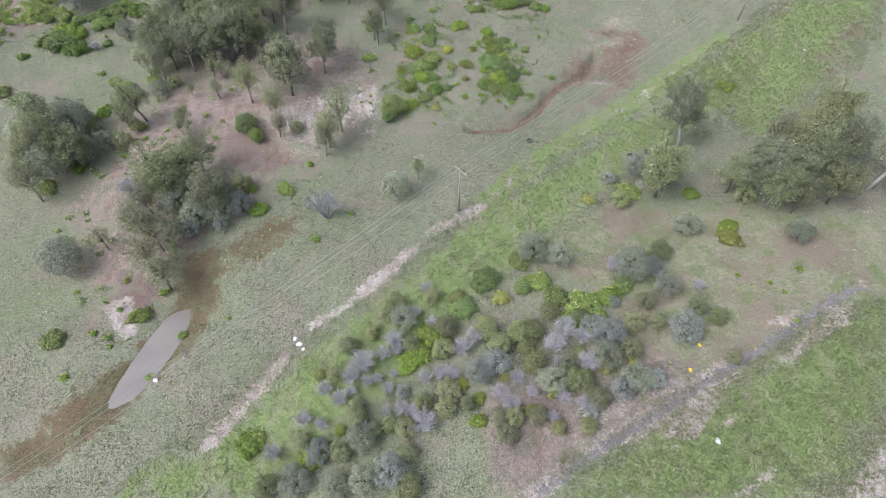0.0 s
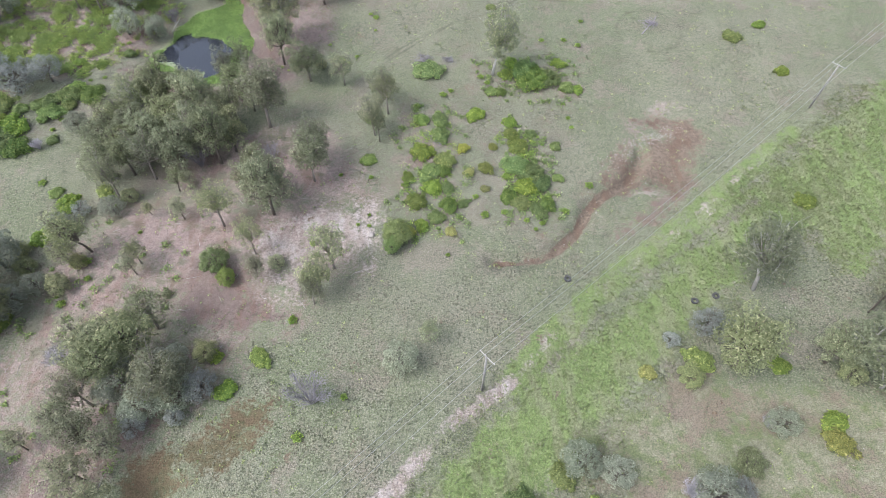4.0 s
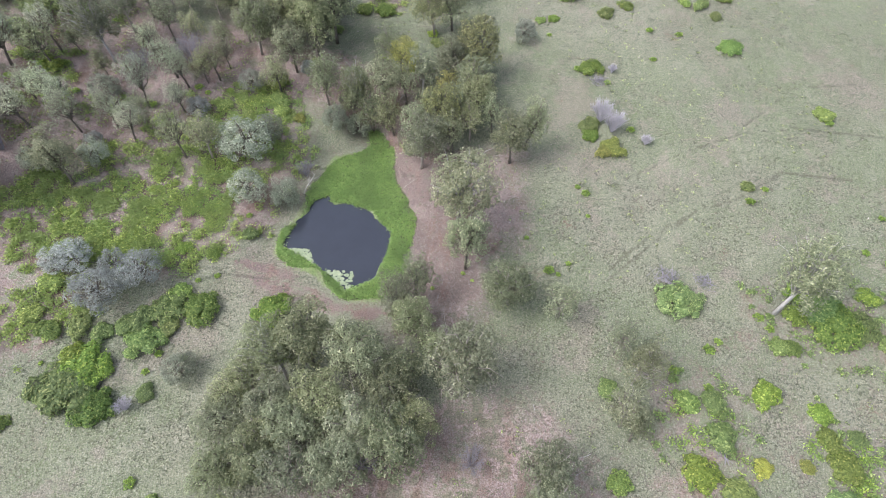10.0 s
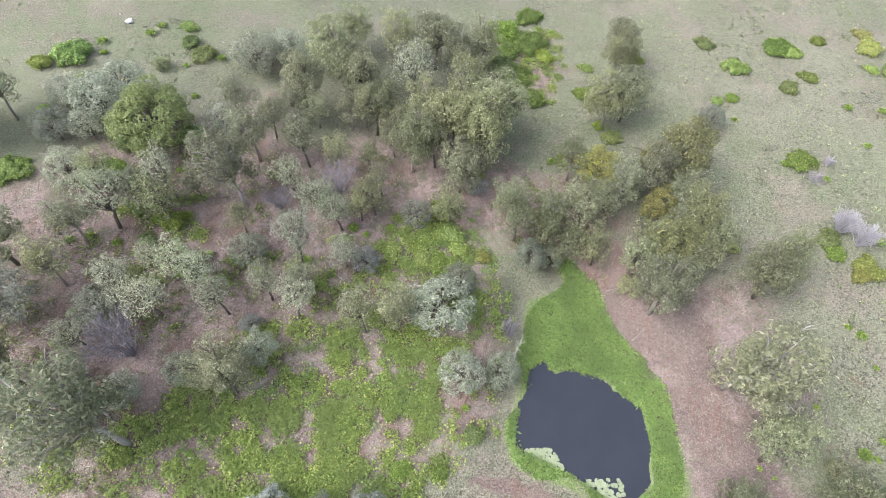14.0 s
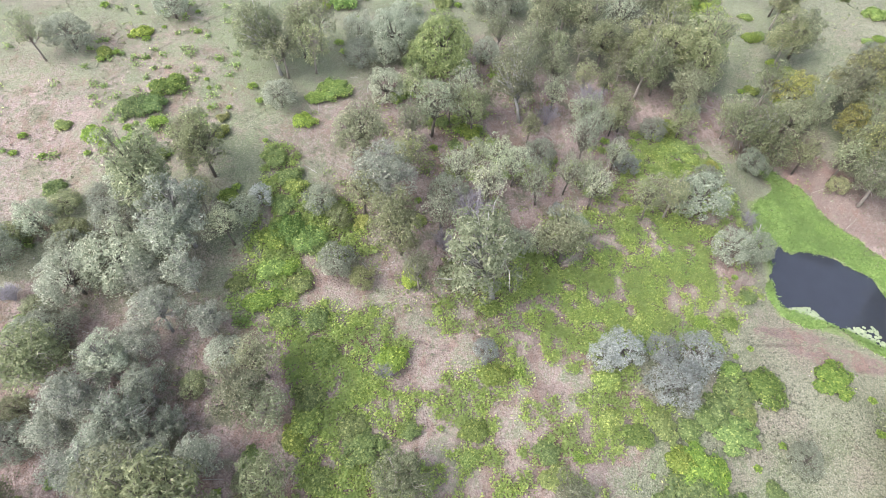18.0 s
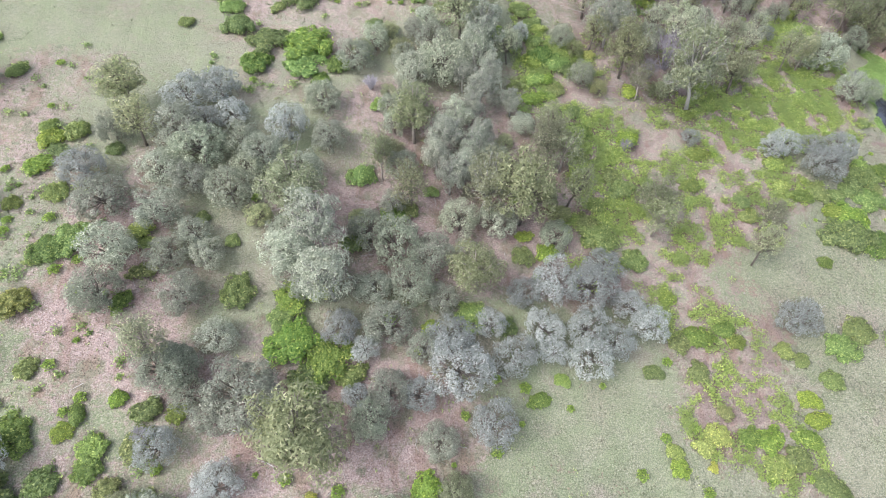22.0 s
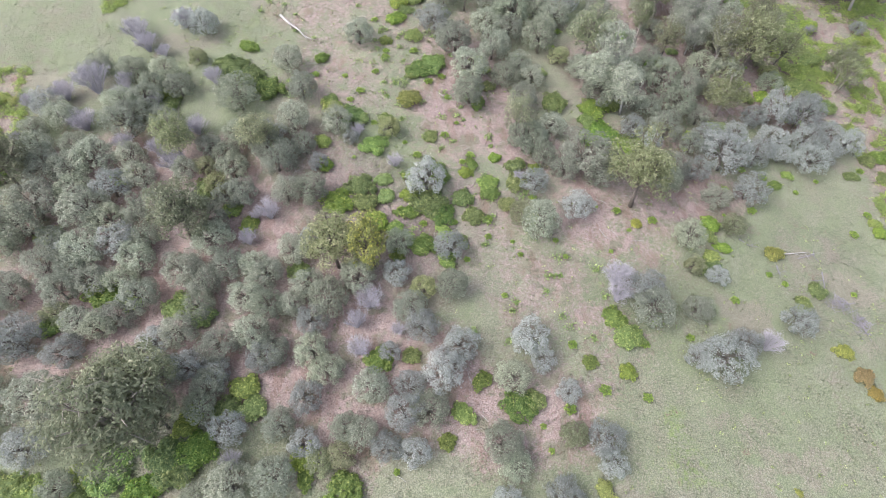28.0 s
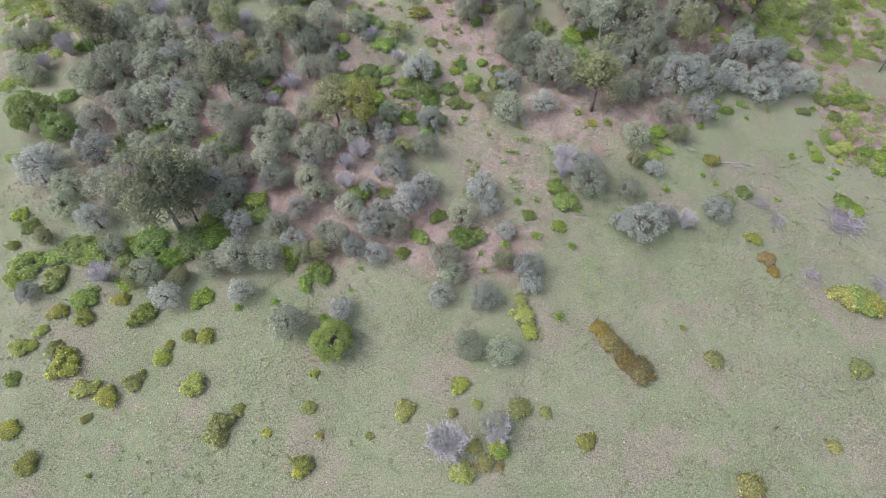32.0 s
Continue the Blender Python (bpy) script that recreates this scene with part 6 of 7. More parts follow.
plant("lantana", [
    (-206.5, 86.5, 5.2), (-203.2, 85.1, 4.4), (-199.7, 82.8, 4.3), (-215.2, 80.9, 2.6), (-190.6, 73.3, 2.3), (-189.8, 69.3, 2.3),
    (-204.9, 64.8, 3.6), (-201.0, 61.6, 2.7), (-198.2, 59.3, 2.6), (-224.0, 57.4, 3.0), (-232.8, 54.3, 3.0), (-217.2, 66.3, 3.1),
    (-234.9, 66.0, 3.6), (-214.1, 49.5, 4.1), (-210.5, 48.6, 2.8), (-218.9, 45.3, 3.1), (-204.5, 47.9, 3.4), (-201.4, 46.9, 3.3),
    (-190.8, 53.0, 2.5), (-240.6, 55.9, 1.5), (-187.2, 63.2, 4.3), (-178.9, 55.8, 2.1), (-235.7, 41.6, 2.0), (-228.2, 32.0, 2.6),
    (-225.7, 30.4, 2.5), (-222.6, 24.2, 4.6), (-222.7, 22.3, 3.4), (-217.3, 22.1, 2.8), (-216.8, 27.6, 5.1), (-214.0, 27.5, 3.6),
])
plant("lantana", [
    (-212.2, 20.9, 3.3), (-203.4, 19.9, 3.5), (-209.5, 27.5, 3.1), (-209.3, 29.6, 3.1), (-207.0, 30.4, 5.2), (-203.0, 28.2, 4.1),
    (-200.9, 31.2, 5.1), (-198.4, 32.2, 4.1), (-199.8, 30.0, 3.5), (-200.1, 35.0, 3.2), (-194.7, 38.8, 3.1), (-193.4, 36.7, 3.2),
    (-187.1, 31.8, 3.0), (-186.7, 29.8, 2.1), (-182.4, 29.0, 3.5), (-184.1, 27.3, 2.2), (-196.8, 23.3, 2.8), (-207.8, 23.7, 2.3),
    (-191.6, 22.5, 1.3), (-187.2, 24.0, 1.3), (-180.2, 22.9, 1.6), (-180.1, 42.2, 3.3), (-177.4, 30.6, 0.9), (-177.8, 27.3, 0.7),
    (-219.2, 26.2, 2.7), (-164.3, 37.8, 3.6), (-162.6, 38.5, 2.5), (-155.6, 43.3, 1.9), (-157.4, 45.3, 1.5), (-154.2, 40.1, 1.8),
])
plant("lantana", [
    (-151.2, 42.6, 1.9), (-149.2, 39.6, 1.5), (-168.4, 40.5, 2.1), (-170.5, 36.8, 2.5), (-158.4, 37.9, 1.8), (-150.4, 46.9, 3.7),
    (-151.8, 49.2, 3.0), (-148.5, 46.0, 1.6), (-142.3, 47.5, 1.3), (-134.8, 53.4, 1.6), (-125.4, 53.5, 2.6), (-122.5, 55.9, 2.5),
    (-150.5, 28.6, 1.7), (-161.0, 33.3, 0.9), (-161.7, 35.9, 0.9), (-172.2, 33.7, 2.0), (-163.2, 68.7, 3.1), (-161.3, 63.2, 2.5),
    (-169.4, 71.1, 1.9), (-147.3, 85.5, 3.4), (-158.3, 59.6, 1.0), (-134.7, 61.1, 2.0), (-183.1, 92.4, 1.5), (-184.3, 87.7, 1.5),
])
plant("olive", [
    (-250.3, 78.4, 3.5), (-248.2, 79.4, 2.7), (-246.7, 81.9, 3.5), (-244.6, 81.7, 2.7), (-242.9, 83.8, 2.8), (-249.7, 75.2, 2.1),
    (-246.8, 72.9, 2.6), (-239.4, 79.8, 3.5), (-237.4, 79.7, 2.1), (-226.3, 27.0, 2.2), (-217.8, 23.8, 3.3), (-214.6, 18.6, 2.9),
    (-210.9, 18.3, 2.9), (-207.4, 21.5, 2.7), (-196.5, 18.0, 2.2), (-194.3, 18.2, 2.8), (-215.5, 15.9, 2.0), (-216.9, 13.4, 3.0),
    (-215.5, 13.9, 1.7), (-212.6, 14.0, 2.5), (-210.2, 12.7, 2.7), (-198.6, 16.6, 1.6), (-199.2, 14.9, 1.3), (-130.4, 26.8, 2.9),
    (-155.1, 27.9, 3.5), (-154.1, 26.0, 2.8), (-155.7, 29.7, 2.6),
])
plant("rust", [
    (-145.2, 27.8, 2.7), (-144.0, 26.8, 2.9), (-142.9, 25.8, 2.9), (-141.8, 24.6, 2.8), (-140.7, 23.6, 2.8),
])
# weedy slope and copse
plant("gold", [
    (-36.0, 155.9, 3.6),
])
# open flat
plant("olive", [
    (-193.7, 12.0, 2.6), (-188.8, 7.5, 3.1), (-203.4, 9.4, 2.0), (-200.7, 11.2, 2.2), (-207.4, 9.5, 1.3), (-205.9, 10.0, 1.6),
    (-212.0, 3.7, 1.9), (-208.2, 0.9, 1.8), (-204.4, 6.6, 1.2), (-162.2, 17.5, 2.0), (-167.6, 13.5, 2.1), (-159.9, 15.8, 1.0),
    (-162.4, 14.1, 1.2), (-154.9, 16.0, 2.5), (-151.5, 15.9, 1.2), (-179.2, 11.9, 1.3), (-178.1, 5.2, 2.2), (-134.0, 30.5, 1.0),
    (-146.8, 13.6, 1.8), (-160.8, 7.4, 2.1), (-183.2, 8.4, 1.1), (-187.0, 10.6, 1.3), (-177.3, 9.1, 0.8), (-110.9, 29.0, 1.9),
    (-117.2, 18.0, 1.2), (-171.6, 10.0, 0.8), (-200.9, 0.9, 0.8), (-122.2, 47.3, 2.7),
])
plant("lantana", [
    (-156.4, 10.9, 2.4), (-215.6, 9.6, 1.9), (-108.5, 39.8, 4.7),
])
plant("wattle", [
    (-157.7, 12.9, 3.4),
])
plant("pale", [
    (-162.5, 10.5, 3.3),
])
plant("rust", [
    (-120.6, 44.3, 2.5), (-120.1, 42.1, 1.9), (-158.1, 9.1, 1.6), (-156.2, 9.2, 1.1), (-128.2, 11.3, 2.3),
])
plant("pile", [
    (-120.1, 54.3, 4.0), (-117.9, 51.7, 3.6), (-107.6, 53.9, 4.0),
])
# copse edge
plant("wattle", [
    (-160.1, 139.5, 4.5), (-166.6, 138.7, 3.7), (-169.2, 138.2, 4.2), (-138.0, 119.7, 4.5), (-150.4, 99.9, 4.4), (-143.5, 94.0, 2.7),
    (-139.4, 96.4, 3.4), (-138.4, 101.8, 4.0), (-133.5, 84.1, 3.9), (-117.9, 96.9, 2.8),
])
plant("pale", [
    (-124.1, 85.2, 4.1),
])
plant("gum", [
    (-126.0, 130.6, 4.7),
])
plant("lantana", [
    (-172.0, 135.9, 1.7), (-163.7, 129.6, 2.0), (-154.7, 132.9, 2.7), (-149.7, 116.3, 2.4), (-158.9, 115.6, 1.5), (-163.2, 125.8, 1.8),
    (-169.5, 125.8, 2.2), (-144.0, 91.5, 3.0), (-139.6, 82.1, 2.1), (-121.8, 88.4, 1.3), (-105.1, 86.6, 2.2), (-81.0, 82.6, 3.5),
])
# thicket edge
plant("wattle", [
    (-219.8, 84.3, 4.3), (-215.9, 68.6, 3.9), (-207.5, 61.6, 3.7), (-203.2, 64.8, 3.2), (-199.2, 63.0, 3.8), (-210.3, 56.6, 3.6),
    (-190.7, 48.1, 3.4), (-175.4, 50.8, 3.1),
])
plant("grey", [
    (-219.8, 89.8, 3.7), (-215.4, 95.2, 3.8), (-220.6, 80.2, 2.7), (-197.5, 60.4, 2.1), (-151.2, 51.7, 3.5),
])
plant("lantana", [
    (-187.6, 59.4, 2.8), (-172.7, 55.4, 2.5), (-196.2, 36.5, 2.9), (-176.5, 42.8, 2.0), (-165.4, 51.1, 1.0),
])
# thicket top
plant("wattle", [
    (-227.6, 75.4, 4.5), (-216.3, 81.0, 4.0), (-223.5, 66.1, 4.8), (-224.1, 69.8, 4.3), (-213.6, 65.5, 4.2), (-205.6, 70.4, 3.7),
    (-203.1, 69.5, 3.7), (-211.4, 87.6, 2.9), (-217.9, 51.6, 3.8), (-215.2, 50.1, 3.8), (-210.5, 46.0, 3.7), (-230.9, 72.9, 3.5),
    (-211.9, 73.3, 3.6), (-207.8, 66.6, 3.8), (-201.6, 62.3, 3.7), (-222.5, 56.3, 3.6),
])
plant("grey", [
    (-221.9, 92.1, 4.6),
])
plant("lantana", [
    (-213.8, 79.3, 3.0), (-182.0, 100.0, 3.2), (-204.6, 91.4, 2.7),
])
# wood edge
plant("gum", [
    (-78.1, 152.0, 3.4), (-73.3, 146.6, 3.6), (-71.4, 156.4, 3.5), (-37.0, 152.6, 5.2), (-33.1, 141.2, 4.1),
])
plant("thin", [
    (-100.2, 126.6, 3.3), (-76.1, 138.8, 2.9),
])
# outlying
plant("gum", [
    (-88.5, 145.3, 6.0), (-73.9, 160.0, 4.9), (-35.9, 144.2, 3.9), (49.0, 55.3, 4.8), (-38.3, 48.5, 3.8), (-136.7, 106.9, 5.9),
    (-140.8, 100.6, 4.1), (-170.5, 104.0, 4.3), (64.6, 57.4, 7.3), (-129.7, 125.0, 6.4),
])
plant("wattle", [
    (-5.1, 36.1, 3.7), (-9.3, 21.0, 3.5), (5.5, 34.2, 3.3), (9.7, 33.3, 3.3), (11.4, 29.4, 2.8), (0.4, 26.1, 3.1),
    (7.3, 20.5, 2.7), (13.1, 26.9, 3.5), (17.9, 24.7, 2.8), (22.8, 27.1, 3.6), (-8.9, 16.2, 3.4), (-16.5, 16.3, 3.5),
    (-19.7, 15.9, 2.9), (-3.9, 15.4, 3.3), (-11.9, 15.7, 3.4), (-157.5, 138.9, 4.4), (-159.7, 136.5, 3.7), (-165.7, 138.8, 4.9),
    (-164.1, 135.6, 4.1), (-133.4, 123.0, 5.1), (-162.4, 101.2, 6.1), (-155.0, 102.0, 5.4), (-137.3, 85.2, 5.2), (-142.1, 91.7, 5.4),
    (-213.1, 75.5, 4.0), (-201.5, 66.7, 4.9), (-210.8, 53.2, 4.4), (-217.0, 54.7, 5.0), (-201.5, 47.3, 3.6), (-174.2, 36.5, 4.5),
])
plant("wattle", [
    (0.4, 35.2, 2.8), (17.5, 35.6, 2.3), (-6.7, 38.8, 3.0), (0.1, 31.8, 2.6), (-11.9, 19.6, 2.6), (16.0, 26.9, 3.3),
    (20.1, 29.5, 3.4), (-10.2, 23.6, 2.7), (10.9, 22.8, 2.3), (-4.1, 19.3, 2.4), (23.2, 30.6, 2.8), (7.0, 32.1, 3.0),
    (13.8, 36.5, 2.8), (-2.1, 25.0, 2.2), (-16.5, 20.9, 2.2), (-12.1, 32.6, 2.4), (30.9, 47.1, 3.0), (29.8, 40.0, 3.5),
    (33.0, 37.1, 2.8), (-210.8, 37.2, 4.0), (-185.4, 31.3, 3.0), (-205.6, 67.5, 2.9), (-218.3, 46.5, 3.1), (-225.5, 85.5, 3.7),
    (-192.6, 71.1, 3.6), (-135.8, 78.3, 3.8), (-130.2, 90.4, 3.6), (-161.5, 90.8, 3.9),
])
plant("grey", [
    (-6.4, 33.2, 2.6), (15.4, 33.8, 3.3), (-10.1, 30.0, 3.6), (-11.4, 28.4, 2.9), (-2.2, 22.4, 3.4), (17.4, 29.1, 2.9),
    (-19.7, 19.6, 2.5), (-162.4, 10.0, 5.3), (-157.0, 12.4, 4.0), (-194.3, 31.0, 2.7),
])
plant("lantana", [
    (-22.9, 20.8, 3.0), (60.3, 130.2, 2.5), (9.8, 164.7, 4.4), (-154.0, 132.2, 5.2), (-163.7, 129.6, 3.6), (-162.3, 125.5, 4.4),
    (-157.1, 130.3, 2.2), (-157.0, 141.5, 2.9), (-15.9, 20.0, 1.8), (-14.9, 19.7, 3.4),
])
plant("pale", [
    (-211.6, 93.9, 4.7), (-214.8, 94.9, 3.9), (-178.8, 52.4, 3.4), (-230.8, 77.2, 4.6), (-217.0, 63.6, 5.2), (-178.9, 42.8, 2.6),
    (-175.2, 45.3, 4.4), (-190.0, 56.9, 3.1), (-220.6, 54.7, 3.3), (-208.6, 41.2, 3.1), (-206.3, 40.2, 3.4), (-199.1, 74.1, 3.3),
    (-196.8, 74.0, 2.5), (-190.5, 68.8, 3.0), (-128.2, 81.3, 3.8), (6.6, 29.4, 3.5), (4.5, 28.1, 3.2), (-5.8, 17.1, 4.0),
    (-14.3, 19.3, 3.5),
])
plant("olive", [
    (-210.1, 12.3, 4.7), (-198.7, 14.9, 2.8), (-193.4, 12.2, 3.4), (-200.9, 11.8, 2.8), (-206.0, 9.9, 3.3), (-203.2, 9.3, 3.2),
    (-188.5, 7.9, 4.4), (-187.2, 10.3, 1.8), (-179.1, 11.9, 2.1), (-168.0, 13.4, 2.8), (-161.9, 17.5, 2.5), (-162.4, 14.1, 1.4),
    (-154.6, 16.0, 3.2), (-151.5, 16.0, 1.8), (-159.6, 15.6, 1.4), (-212.2, 4.0, 2.6), (-204.4, 6.6, 1.6), (-208.1, 0.9, 2.9),
    (-177.9, 5.8, 2.8), (-160.2, 7.8, 3.0), (-157.8, 9.2, 2.4), (-156.7, 11.2, 2.7), (-159.3, 10.8, 2.1), (-146.5, 13.6, 2.8),
    (-128.3, 11.8, 3.9), (-111.4, 29.1, 3.7), (-117.3, 18.2, 2.1), (-183.1, 8.4, 1.4), (-179.6, 15.9, 1.4), (-110.5, 40.0, 4.9),
])
plant("olive", [
    (-107.3, 39.3, 5.0), (-177.0, 9.1, 1.3), (-171.3, 10.0, 1.2),
])
plant("rust", [
    (-140.0, 23.2, 3.4),
])
plant("pile", [
    (-107.2, 54.4, 7.7), (-114.5, 42.7, 3.9), (-104.4, 43.3, 4.2), (-106.9, 53.4, 7.1),
])
plant("mist", [
    (-106.4, 128.6, 5.8),
])

plant("mist", [
    (-147.1, 89.3, 6.2), (-145.8, 84.1, 6.0), (-150.6, 87.2, 5.2),
])

# ---- low cover: what nobody could count ----
scatter = np.random.default_rng(21)
leaves = []
for x, y, w in SEEDLINGS:
    n = int(90 + 110 * w)
    a, r = scatter.random(n) * 6.283, 0.5 * np.sqrt(scatter.random(n))
    r = r * (0.75 + 0.25 * np.sin(3 * a + x) * np.cos(2 * a + y))
    p = np.stack([x + w * r * np.cos(a), y + w * r * np.sin(a), height(x, y) + w * 0.34 * (1 - 2.2 * r * r) * (0.4 + 0.6 * scatter.random(n))], 1)
    nrm = unit(scatter.normal(size=p.shape) * 0.55 + (0, 0, 0.8))
    along_leaf = unit(np.cross(nrm, scatter.normal(size=p.shape)))
    across = np.cross(nrm, along_leaf)
    s = (0.07 + 0.05 * scatter.random((n, 1))) * (0.7 + 0.25 * w)
    leaves.append(np.stack([p - along_leaf * s, p - across * s * 0.55, p + along_leaf * s, p + across * s * 0.55], 1))
tagged(new("small_lantana_bushes", quads_mesh("small_lantana_bushes", np.concatenate(leaves), BUSH_LEAF)), "small yellow-green lantana bushes dotted over the pasture", "bushes", kind="stuff")


def within(zones, n, grow=0.0):
    """n random places inside zones."""
    out = []
    for z in zones:
        xs, ys = [p[0] for p in z], [p[1] for p in z]
        x, y = scatter.uniform(min(xs), max(xs), 6 * n), scatter.uniform(min(ys), max(ys), 6 * n)
        keep = line_distance(x, y, z, True) + 1.5 * lumps(x, y, 4, 6) < grow
        out.append(np.stack([x[keep], y[keep]], 1)[:n])
    return np.concatenate(out)


def sprigs(name, places, per, spread_m, size, tall, mat, label, category, slim=0.5, upright=0.3):
    """One mesh of small leafy clumps that stand on the ground."""
    n = len(places)
    z = land(places[:, 0], places[:, 1])
    big = 0.6 + 0.8 * scatter.random((n, 1, 1))
    c = np.concatenate([places, z[:, None]], 1)[:, None, :]
    off = scatter.normal(size=(n, per, 3)) * (spread_m, spread_m, 0) * big
    off[..., 2] = tall * scatter.random((n, per)) * big[..., 0]
    p = (c + off).reshape(-1, 3)
    nrm = unit(scatter.normal(size=p.shape) * 0.6 + (0, 0, 1 - upright))
    a = unit(np.cross(nrm, scatter.normal(size=p.shape)) + np.array((0, 0, upright)))
    b = unit(np.cross(nrm, a))
    s = size * (0.6 + 0.8 * scatter.random((len(p), 1)))
    a, b = a * s, b * s * slim
    tagged(new(name, quads_mesh(name, np.stack([p - a, p - b, p + a, p + b], 1), mat)), label, category, kind="stuff")


def patchy(places, size, seed, lo):
    return places[lumps(places[:, 0], places[:, 1], size, seed) + 0.5 * lumps(places[:, 0], places[:, 1], size * 0.4, seed + 1) > lo]


cover = np.concatenate([patchy(patchy(within([z], int(1.25 * n)), 3.1, 31, lo - 0.15), 1.1, 33, -0.15) for z, n, lo in zip(COVER, COVER_COUNT, COVER_GAPS)])
sprigs("low_weeds", cover, 26, 0.3, 0.12, 0.45, COVER_LEAF, "yellow-green low weeds spreading over the slope", "weeds", 0.7, 0.1)
slope = np.concatenate([patchy(patchy(within([z], n), 1.0, 35, 0.05), 4.0, 37, -0.4) for z, n in zip(SLOPE, (900, 1300, 450))])
sprigs("spreading_weeds", slope, 24, 0.26, 0.11, 0.4, COVER_LEAF, "yellow-green weeds in small clumps on reddish soil", "weeds", 0.7, 0.1)
whole = np.stack([scatter.uniform(-245, 100, 80000), scatter.uniform(-22, 210, 80000)], 1)
dry_land = (line_distance(whole[:, 0], whole[:, 1], REEDS, True) > 0.5) & (line_distance(whole[:, 0], whole[:, 1], MUD_POOL, True) > 0.6)
whole = whole[dry_land]
sprigs("grass_tufts", patchy(whole, 12, 41, -0.1), 4, 0.12, 0.13, 0.12, TUFT_LEAF, "short grazed tufts of dry grass", "grass", 0.35, 0.5)
sprigs("rank_grass", within(LUSH[:3], 7000, 3.0), 4, 0.2, 0.17, 0.2, BANK_LEAF, "long bright green grass on the bank", "grass", 0.25, 0.6)
shore = within([REEDS], 13000)
shore = shore[line_distance(shore[:, 0], shore[:, 1], POND, True) > 0.1]
sprigs("pond_reeds", shore, 6, 0.16, 0.2, 0.2, REED_LEAF, "bright green reeds round the pond", "reeds", 0.3, 0.6)
sprigs("scattered_seedlings", patchy(whole[:11000], 18, 51, -0.05), 9, 0.15, 0.11, 0.25, DENSE_LEAF, "small dark green weeds dotted over the pasture", "weeds")

sprigs("low_lantana", patchy(within(LOW_LANTANA, 150, 0.4), 2.6, 61, 0.1), 44, 0.36, 0.11, 0.5, BUSH_LEAF, "low yellow-green lantana spreading between the bushes", "bushes", 0.6, 0.1)
sprigs("low_bushes", within(WORN, 65, 2.0), 46, 0.3, 0.15, 0.5, BUSH_LEAF, "small green bushes scattered over worn ground", "bushes", 0.6, 0.1)
sprigs("woodland_weeds", patchy(within(LITTER[3:5], 420, 0.0), 5.0, 71, 0.05), 30, 0.42, 0.13, 0.5, BUSH_LEAF, "low bright green weeds among the leaf litter", "weeds", 0.65, 0.1)

# dead twigs and bark strips lying in the leaf litter
sprigs("leaf_litter", within(LITTER[2:6] + LITTER[7:9], 3000, 1.0), 3, 0.5, 0.2, 0.06, DARK_BARK, "dark twigs and bark strips in the leaf litter", "litter", 0.13, 0.0)
sprigs("pale_litter", within(LITTER[2:6] + LITTER[7:9], 5200, 1.0), 3, 0.5, 0.17, 0.06, PALE_BARK, "pale twigs and bark strips in the leaf litter", "litter", 0.13, 0.0)

# lily pads: notched discs on the water
pads = []
for zone in LILIES:
    pads.extend(within([zone], 170, 0.5))
verts, faces = [], []
for x, y in pads:
    r, turn = 0.16 + 0.12 * scatter.random(), scatter.random() * 6.28
    i = len(verts)
    verts.append((x, y, POND_LEVEL + 0.03))
    for q in range(9):
        a = turn + 0.25 + q * (6.283 - 0.5) / 8
        verts.append((x + r * math.cos(a), y + r * math.sin(a), POND_LEVEL + 0.03 + 0.03 * scatter.random()))
    faces.extend((i, i + q + 1, i + q + 2) for q in range(8))
tagged(new("lily_pads", mesh_from("lily_pads", verts, faces, LILY_LEAF)), "pale green lily pads floating at the pond edge", "lily pads", kind="stuff")


def stone_mesh(seed, mat):
    rng = np.random.default_rng(seed)
    bm = bmesh.new()
    bmesh.ops.create_icosphere(bm, subdivisions=1, radius=0.5)
    for v in bm.verts:
        v.co *= 0.75 + 0.5 * rng.random()
        v.co.z *= 0.6
    s = bpy.data.meshes.new("stone")
    bm.to_mesh(s)
    bm.free()
    s.materials.append(mat)
    return s


def stones(name, places, lo, hi, mat, label):
    """Loose stones too many to count, in one mesh."""
    src = stone_mesh(3, mat)
    co = np.array([v.co for v in src.vertices])
    tri = [tuple(p.vertices) for p in src.polygons]
    bpy.data.meshes.remove(src)
    vs, fs = [], []
    zs = land(places[:, 0], places[:, 1])
    for (x, y), z in zip(places, zs):
        r, a = lo + (hi - lo) * scatter.random() ** 2, scatter.random() * 6.28
        rot = np.array([[math.cos(a), -math.sin(a), 0], [math.sin(a), math.cos(a), 0], [0, 0, 1]])
        i = len(vs)
        vs.extend((co * (0.7 + 0.6 * scatter.random(3))) @ rot.T * r + (x, y, z + 0.1 * r))
        fs.extend(tuple(k + i for k in f) for f in tri)
    tagged(new(name, mesh_from(name, vs, fs, mat)), label, "stones", kind="stuff")


def along(line, n, half):
    line = np.array(line)
    k = scatter.integers(len(line) - 1, size=n)
    f = scatter.random((n, 1))
    return line[k] * (1 - f) + line[k + 1] * f + scatter.normal(size=(n, 2)) * half


stones("drain_stones", along(DRAIN, 2400, 0.34), 0.15, 0.5, DRAIN_STONE, "grey broken stones lining the drain")
stones("pale_rubble", along(RUBBLE, 850, 0.85), 0.05, 0.24, STONE, "pale broken rocks in the dry hollow")
stones("loose_stones", whole[:1200], 0.1, 0.35, STONE, "small pale stones scattered over the ground")
stones("gully_stones", along(CREEK, 50, 1.2), 0.1, 0.3, STONE, "small stones along the muddy creek bed")

